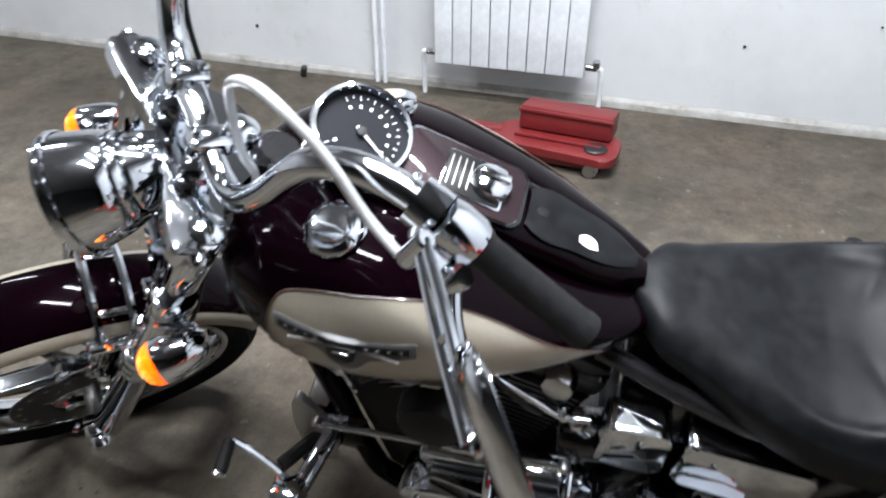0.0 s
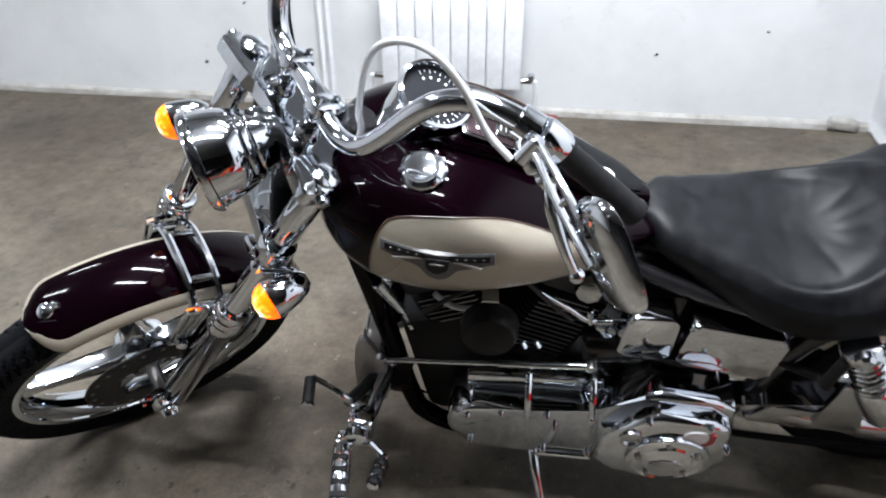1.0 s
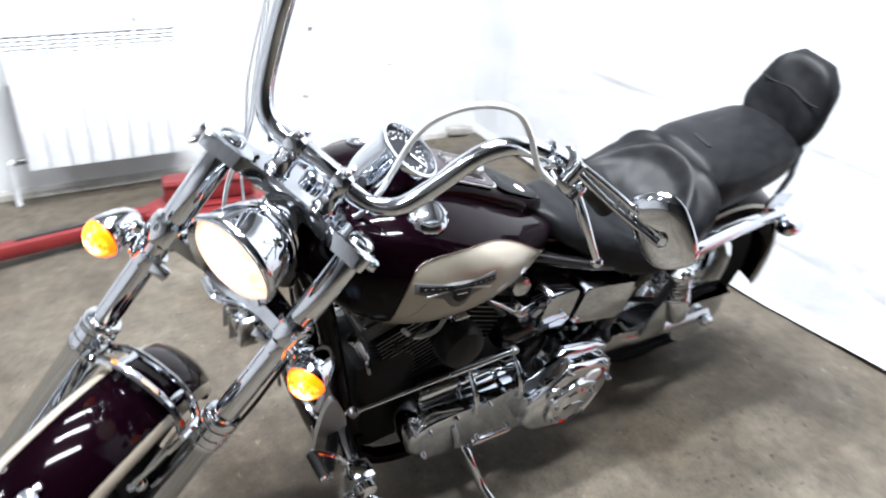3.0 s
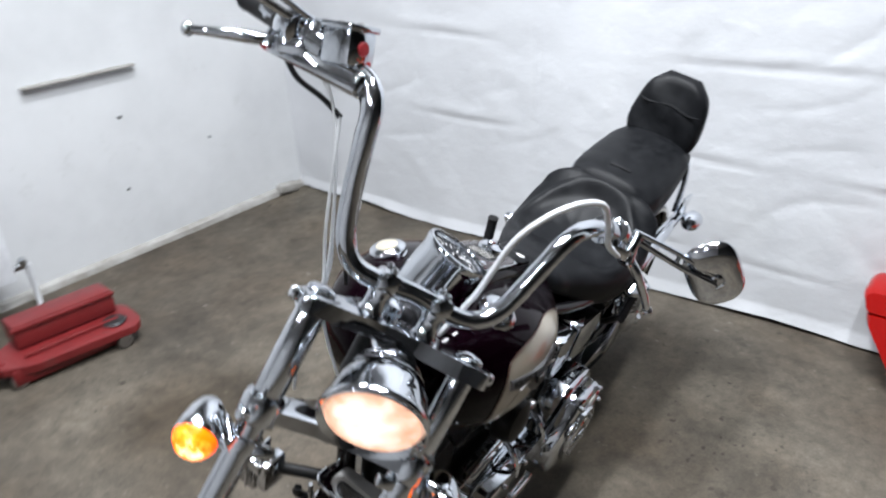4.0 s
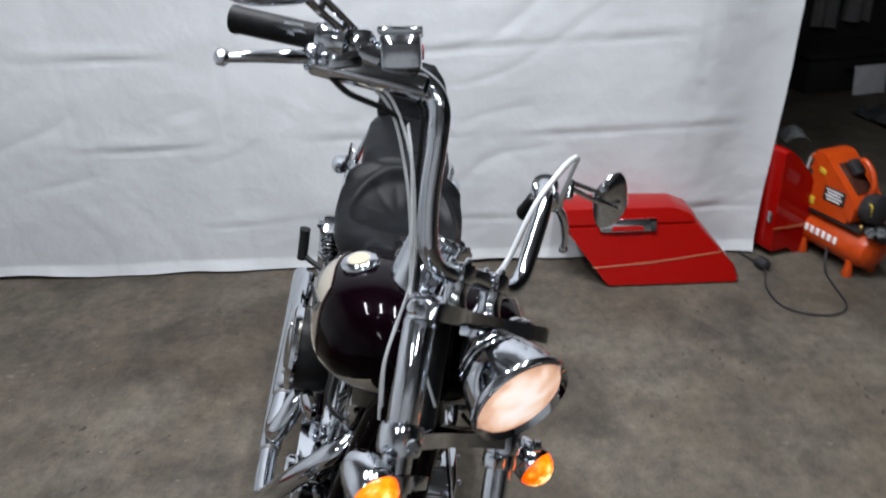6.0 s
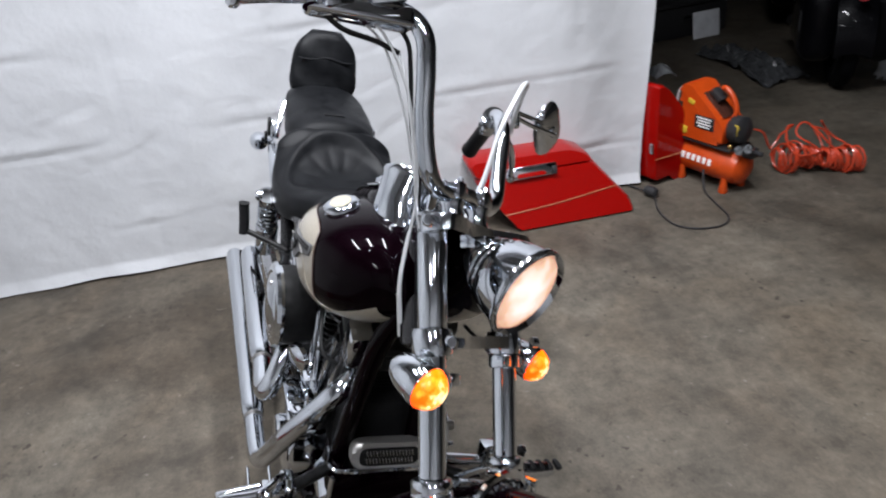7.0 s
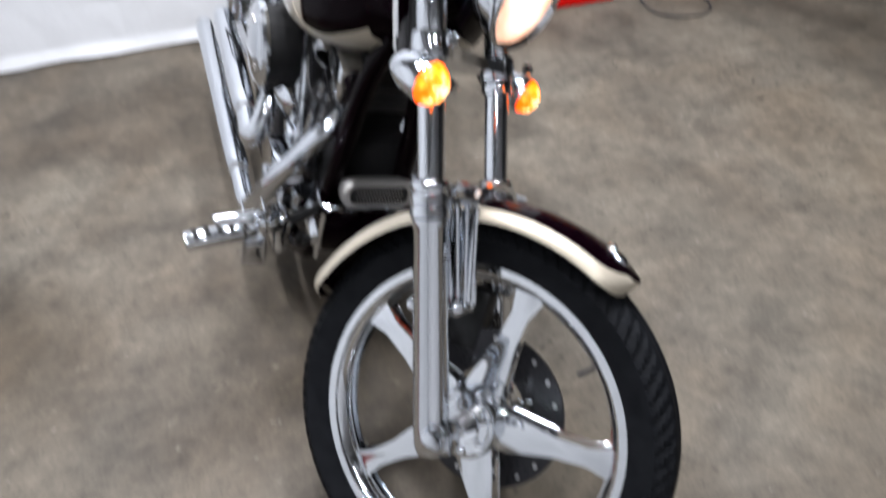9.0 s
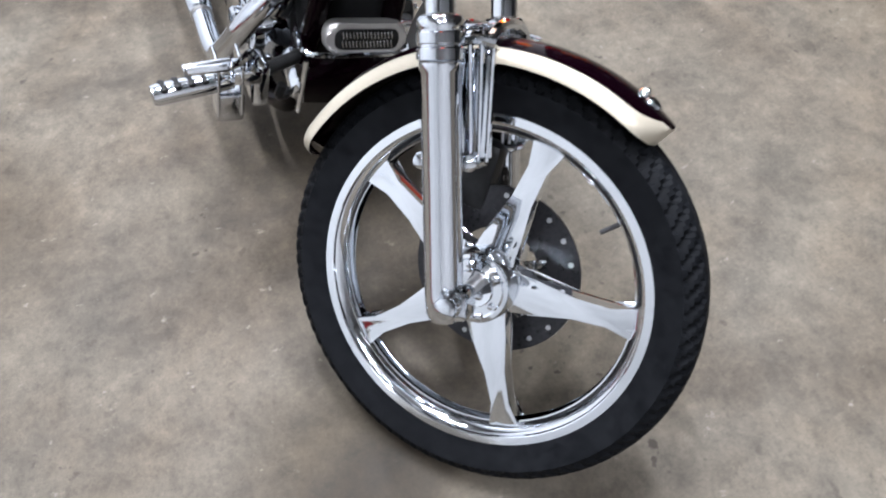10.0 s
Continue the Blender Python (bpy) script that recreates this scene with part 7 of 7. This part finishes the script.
for k in range(2):
    part("gauge", lathe([(0.02, 0), (0.021, 0.004), (0.02, 0.018), (0.0, 0.019)], aim((0.175 + 0.045 * k, -0.045, 0.215 + 0.02 * k), (0.2, -1, 0.3)), 20), DULL_CHROME, comp, "small pressure gauge")
part("regulator", joined(box((0.08, 0.05, 0.05), 0.01, pose(0.18, 0, 0.2)), rod((0.14, 0, 0.2), (0.26, -0.01, 0.21), 0.012, 12)), BLACK_PLASTIC, comp, "black pressure regulator")

# coiled orange hose
hose_pts = []
for k in range(760):
    t = k / 759
    a = t * math.tau * 32
    heap = math.exp(-((t - 0.3) / 0.28) ** 2)
    r = 0.052 + 0.012 * math.sin(t * 9) + (0.012 + 0.03 * heap) * noise.noise((t * 26, 0, 4))
    swing = 0.7 * heap * noise.noise((t * 13, 5, 0)) + 0.25 * noise.noise((t * 9, 1, 2))
    along = r * math.sin(a) * math.sin(swing) * 1.3
    hose_pts.append((2.28 - 0.13 * t + r * 0.8 * math.cos(a) * math.cos(swing), -2.05 - 0.34 * t + along + (0.02 + 0.05 * heap) * noise.noise((t * 19, 3, 0)), max(0.007, 0.062 + 0.02 * heap + r * math.sin(a) * 0.95)))
tagged(part("air_hose", tube(hose_pts, 0.0048, 6, 1), HOSE), "coiled orange air hose tangled on the floor", "hose")
loop_pts = [(2.25 + 0.05 * math.cos(a) - 0.015 * math.sin(a * 0.5), -2.13 - 0.01 * a + 0.075 * math.sin(a), 0.155 + 0.06 * math.cos(a * 0.93) + 0.012 * math.sin(2.3 * a)) for a in np.linspace(0, math.tau * 3.2, 90)]
tagged(part("hose_loop", tube([(2.33, -1.95, 0.215), (2.325, -2.0, 0.19), (2.33, -2.05, 0.1), (2.34, -2.1, 0.16)] + loop_pts, 0.0048, 6, 2), HOSE), "loose loops of orange air hose above the coil", "hose")

# power cable with its plug
cable_pts = [(2.62, -1.30, 0.006), (2.40, -1.36, 0.007), (2.26, -1.405, 0.018), (2.20, -1.40, 0.007), (2.10, -1.365, 0.006), (1.97, -1.365, 0.006), (1.90, -1.43, 0.006), (1.885, -1.54, 0.006), (1.95, -1.61, 0.006), (2.10, -1.63, 0.006), (2.22, -1.65, 0.02), (2.33, -1.70, 0.16), (2.37, -1.74, 0.22)]
cable = tagged(part("power_cable", tube(cable_pts, 0.0042, 8, 8), BLACK_PLASTIC), "thin black power cable looping over the floor", "cable")
part("plug", joined(lathe([(0.012, -0.035), (0.02, -0.03), (0.024, -0.005), (0.024, 0.02), (0.015, 0.032), (0.006, 0.036)], aim((2.26, -1.405, 0.026), (0.9, 0.3, 0)), 18), box((0.03, 0.05, 0.024), 0.006, pose(2.262, -1.41, 0.028))), BLACK_PLASTIC, cable, "black mains plug in a socket")

# ---------------------------------------------------------------- the dark end: parked machines


def parked_bike(m, label):
    p = thing("parked_motorcycle", m, label, "motorcycle", "parked motorcycles")
    for x in (0.0, 1.5):
        part("wheel", lathe([(0.2, -0.05), (0.27, -0.055), (0.31, -0.03), (0.315, 0), (0.31, 0.03), (0.27, 0.055), (0.2, 0.05)], pose(x, 0, 0.315) @ aim((0, 0, 0), (0, 1, 0)), 40, False), RUBBER, p)
        part("wheel_hub", lathe([(0.05, -0.05), (0.21, -0.015), (0.21, 0.015), (0.05, 0.05)], pose(x, 0, 0.315) @ aim((0, 0, 0), (0, 1, 0)), 24), DULL_CHROME, p)
    part("body", loft([[(x, w * math.cos(a), zc + h * math.sin(a)) for a in np.linspace(0, math.tau, 25)[:-1]] for x, w, zc, h in ((0.2, 0.05, 0.72, 0.06), (0.3, 0.14, 0.74, 0.13), (0.5, 0.19, 0.78, 0.15), (0.75, 0.16, 0.75, 0.12), (1.0, 0.14, 0.68, 0.07), (1.35, 0.17, 0.7, 0.08), (1.6, 0.14, 0.72, 0.07), (1.75, 0.06, 0.7, 0.04))]), PARKED_BLACK, p, "black tank and seat", None, 60)
    part("fender", sheet([[(1.5 - 0.36 * math.sin(a), 0.1 * u, 0.33 + 0.36 * math.cos(a) - 0.03 * u * u) for u in np.linspace(-1, 1, 7)] for a in np.linspace(0.9, -1.7, 18)], 0.003), PARKED_BLACK, p)
    part("engine", box((0.45, 0.26, 0.32), 0.05, pose(0.72, 0, 0.42)), DARK_METAL, p)
    part("handlebar", tube([(0.35, -0.4, 1.02), (0.25, -0.2, 1.04), (0.22, 0, 0.98), (0.25, 0.2, 1.04), (0.35, 0.4, 1.02)], 0.014, 10), DULL_CHROME, p)
    part("fork", joined(*[rod((0.0, s * 0.1, 0.315), (0.28, s * 0.1, 0.95), 0.022, 12) for s in (-1, 1)]), DULL_CHROME, p)
    for s in (-1, 1):
        bag = part("saddle_box", box((0.58, 0.2, 0.42), 0.085, pose(1.45, s * 0.165, 0.4, 0, 0, 0), 4), PARKED_BLACK, p, "rounded black side case")
        part("case_lid", box((0.56, 0.19, 0.05), 0.02, pose(1.45, s * 0.165, 0.63), 3), PARKED_BLACK, bag)
    part("tail_lamp", lathe([(0.03, 0), (0.032, 0.004), (0.03, 0.02), (0, 0.026)], aim((1.86, 0, 0.6), (1, 0, 0.1)), 20), RED_MARK, p)
    part("exhaust", rod((0.7, -0.2, 0.22), (1.7, -0.12, 0.24), 0.035, 16), DARK_METAL, p)
    part("backrest", box((0.06, 0.26, 0.24), 0.028, pose(1.72, 0, 0.94, 0, 12, 0), 3), PARKED_BLACK, p)
    return p


parked_bike(pose(4.56, -3.88, 0, 0, 0, 150), "dark motorcycle parked in the shade of the garage")
parked_bike(pose(5.9, -4.6, 0, 0, 0, 150), "dark motorcycle parked by the far wall")
tagged(part("paper_sheet", box((0.004, 0.25, 0.2), 0.001, pose(4.68, -3.08, 0.1, 0, 8, 10)), RADIATOR_WHITE), "pale paper sheet leaning in the dark", "paper")
easel = tagged(part("storage_box", box((0.5, 0.7, 0.24), 0.02, pose(5.0, -2.95, 0.12, 0, 0, 10)), BLACK_PLASTIC), "black storage box in the shade", "box")
part("lid", box((0.53, 0.73, 0.04), 0.015, pose(5.0, -2.95, 0.26, 0, 0, 10)), BLACK_PLASTIC, easel)
part("handle", box((0.02, 0.16, 0.03), 0.006, pose(4.735, -2.997, 0.16, 0, 0, 10)), SATIN_BLACK, easel)


def crumpled(cx, cy, wide, deep, high, seed):
    """A heap of film lying on the floor."""
    rows = []
    for u in np.linspace(-1, 1, 27):
        row = []
        for v in np.linspace(-1, 1, 33):
            dome = max(0.0, 1 - 0.5 * (u * u + v * v))
            fold = abs(noise.noise((u * 3.1 + seed, v * 3.4, seed))) + 0.5 * abs(noise.noise((u * 7 + seed, v * 7, 3)))
            edge = 1 + 0.25 * noise.noise((u * 1.7, v * 1.7, seed + 5))
            row.append((cx + wide * u * edge, cy + deep * v * edge, 0.008 + high * dome * fold))
        rows.append(row)
    return sheet(rows, 0.002)


tagged(part("plastic_bag", crumpled(3.85, -2.93, 0.42, 0.17, 0.16, 2.0), CLEAR_FILM), "crumpled clear plastic film lying in the shade", "plastic bag")
tagged(part("plastic_bag", crumpled(3.2, -3.46, 0.08, 0.045, 0.26, 7.0), PALE_FILM), "pale crumpled plastic bag beside the parked motorcycle", "plastic bag")
drape = [[((0.13 + 0.06 * (1 - z) + 0.022 * math.sin(7 * a + 2 * z)) * math.cos(a), (0.1 + 0.05 * (1 - z) + 0.022 * math.sin(5 * a + z)) * math.sin(a), 0.004 + 0.95 * z) for a in np.linspace(0, math.tau, 49)[:-1]] for z in (0.0, 0.15, 0.35, 0.6, 0.8, 0.93, 1.0)]
tagged(part("dust_cover", moved(loft(drape), pose(4.02, -4.14, 0)), PALE_FILM, None, sharp=80), "grey cloth cover draped over something tall in the shade", "cover")

# grey cloths on pegs along the far wall
for y0, y1, low in ((-3.3, -3.5, 0.16), (-3.55, -3.8, 0.2), (-4.0, -4.12, 0.3), (-4.2, -4.28, 0.3)):
    fall = [[(EAST - 0.07 + 0.03 * math.sin(u * 9 + y0 * 7) * (1 - 0.6 * v) - 0.01 * noise.noise((u * 3, v * 2, y0)), y0 + (y1 - y0) * (u * (1 - 0.35 * v) + 0.175 * v), low + 0.03 * noise.noise((u * 2, 0, y0)) + (1.25 - low) * v) for u in np.linspace(0, 1, 25)] for v in np.linspace(0, 1, 13)]
    cloth = tagged(part("hanging_cloth", sheet(fall, 0.004), HUNG_GREY, None, sharp=80), "dim grey cloth hanging in folds on the far wall", "cloth", "hanging cloths")
    part("peg", rod((EAST + 0.001, (y0 + y1) / 2, 1.235), (EAST - 0.09, (y0 + y1) / 2, 1.25), 0.008, 10), STEEL, cloth)

# ---------------------------------------------------------------- ceiling lamps
for tx, ty in TUBES:
    fixture = thing("ceiling_light", pose(tx, ty, TUBE_Z + 0.012), "slim white fluorescent ceiling light", "ceiling light", "fluorescent ceiling lights")
    part("housing", box((1.26, 0.13, 0.05), 0.008, pose(0, 0, 0.034)), RADIATOR_WHITE, fixture)
    for s in (-1, 1):
        part("end_cap", box((0.03, 0.12, 0.03), 0.005, pose(s * 0.62, 0, 0.0)), RADIATOR_WHITE, fixture)
    part("hanger", joined(*[rod((x, 0, 0.055), (x, 0, ROOM_Z - TUBE_Z - 0.012), 0.006, 8) for x in (-0.45, 0.45)]), STEEL, fixture)
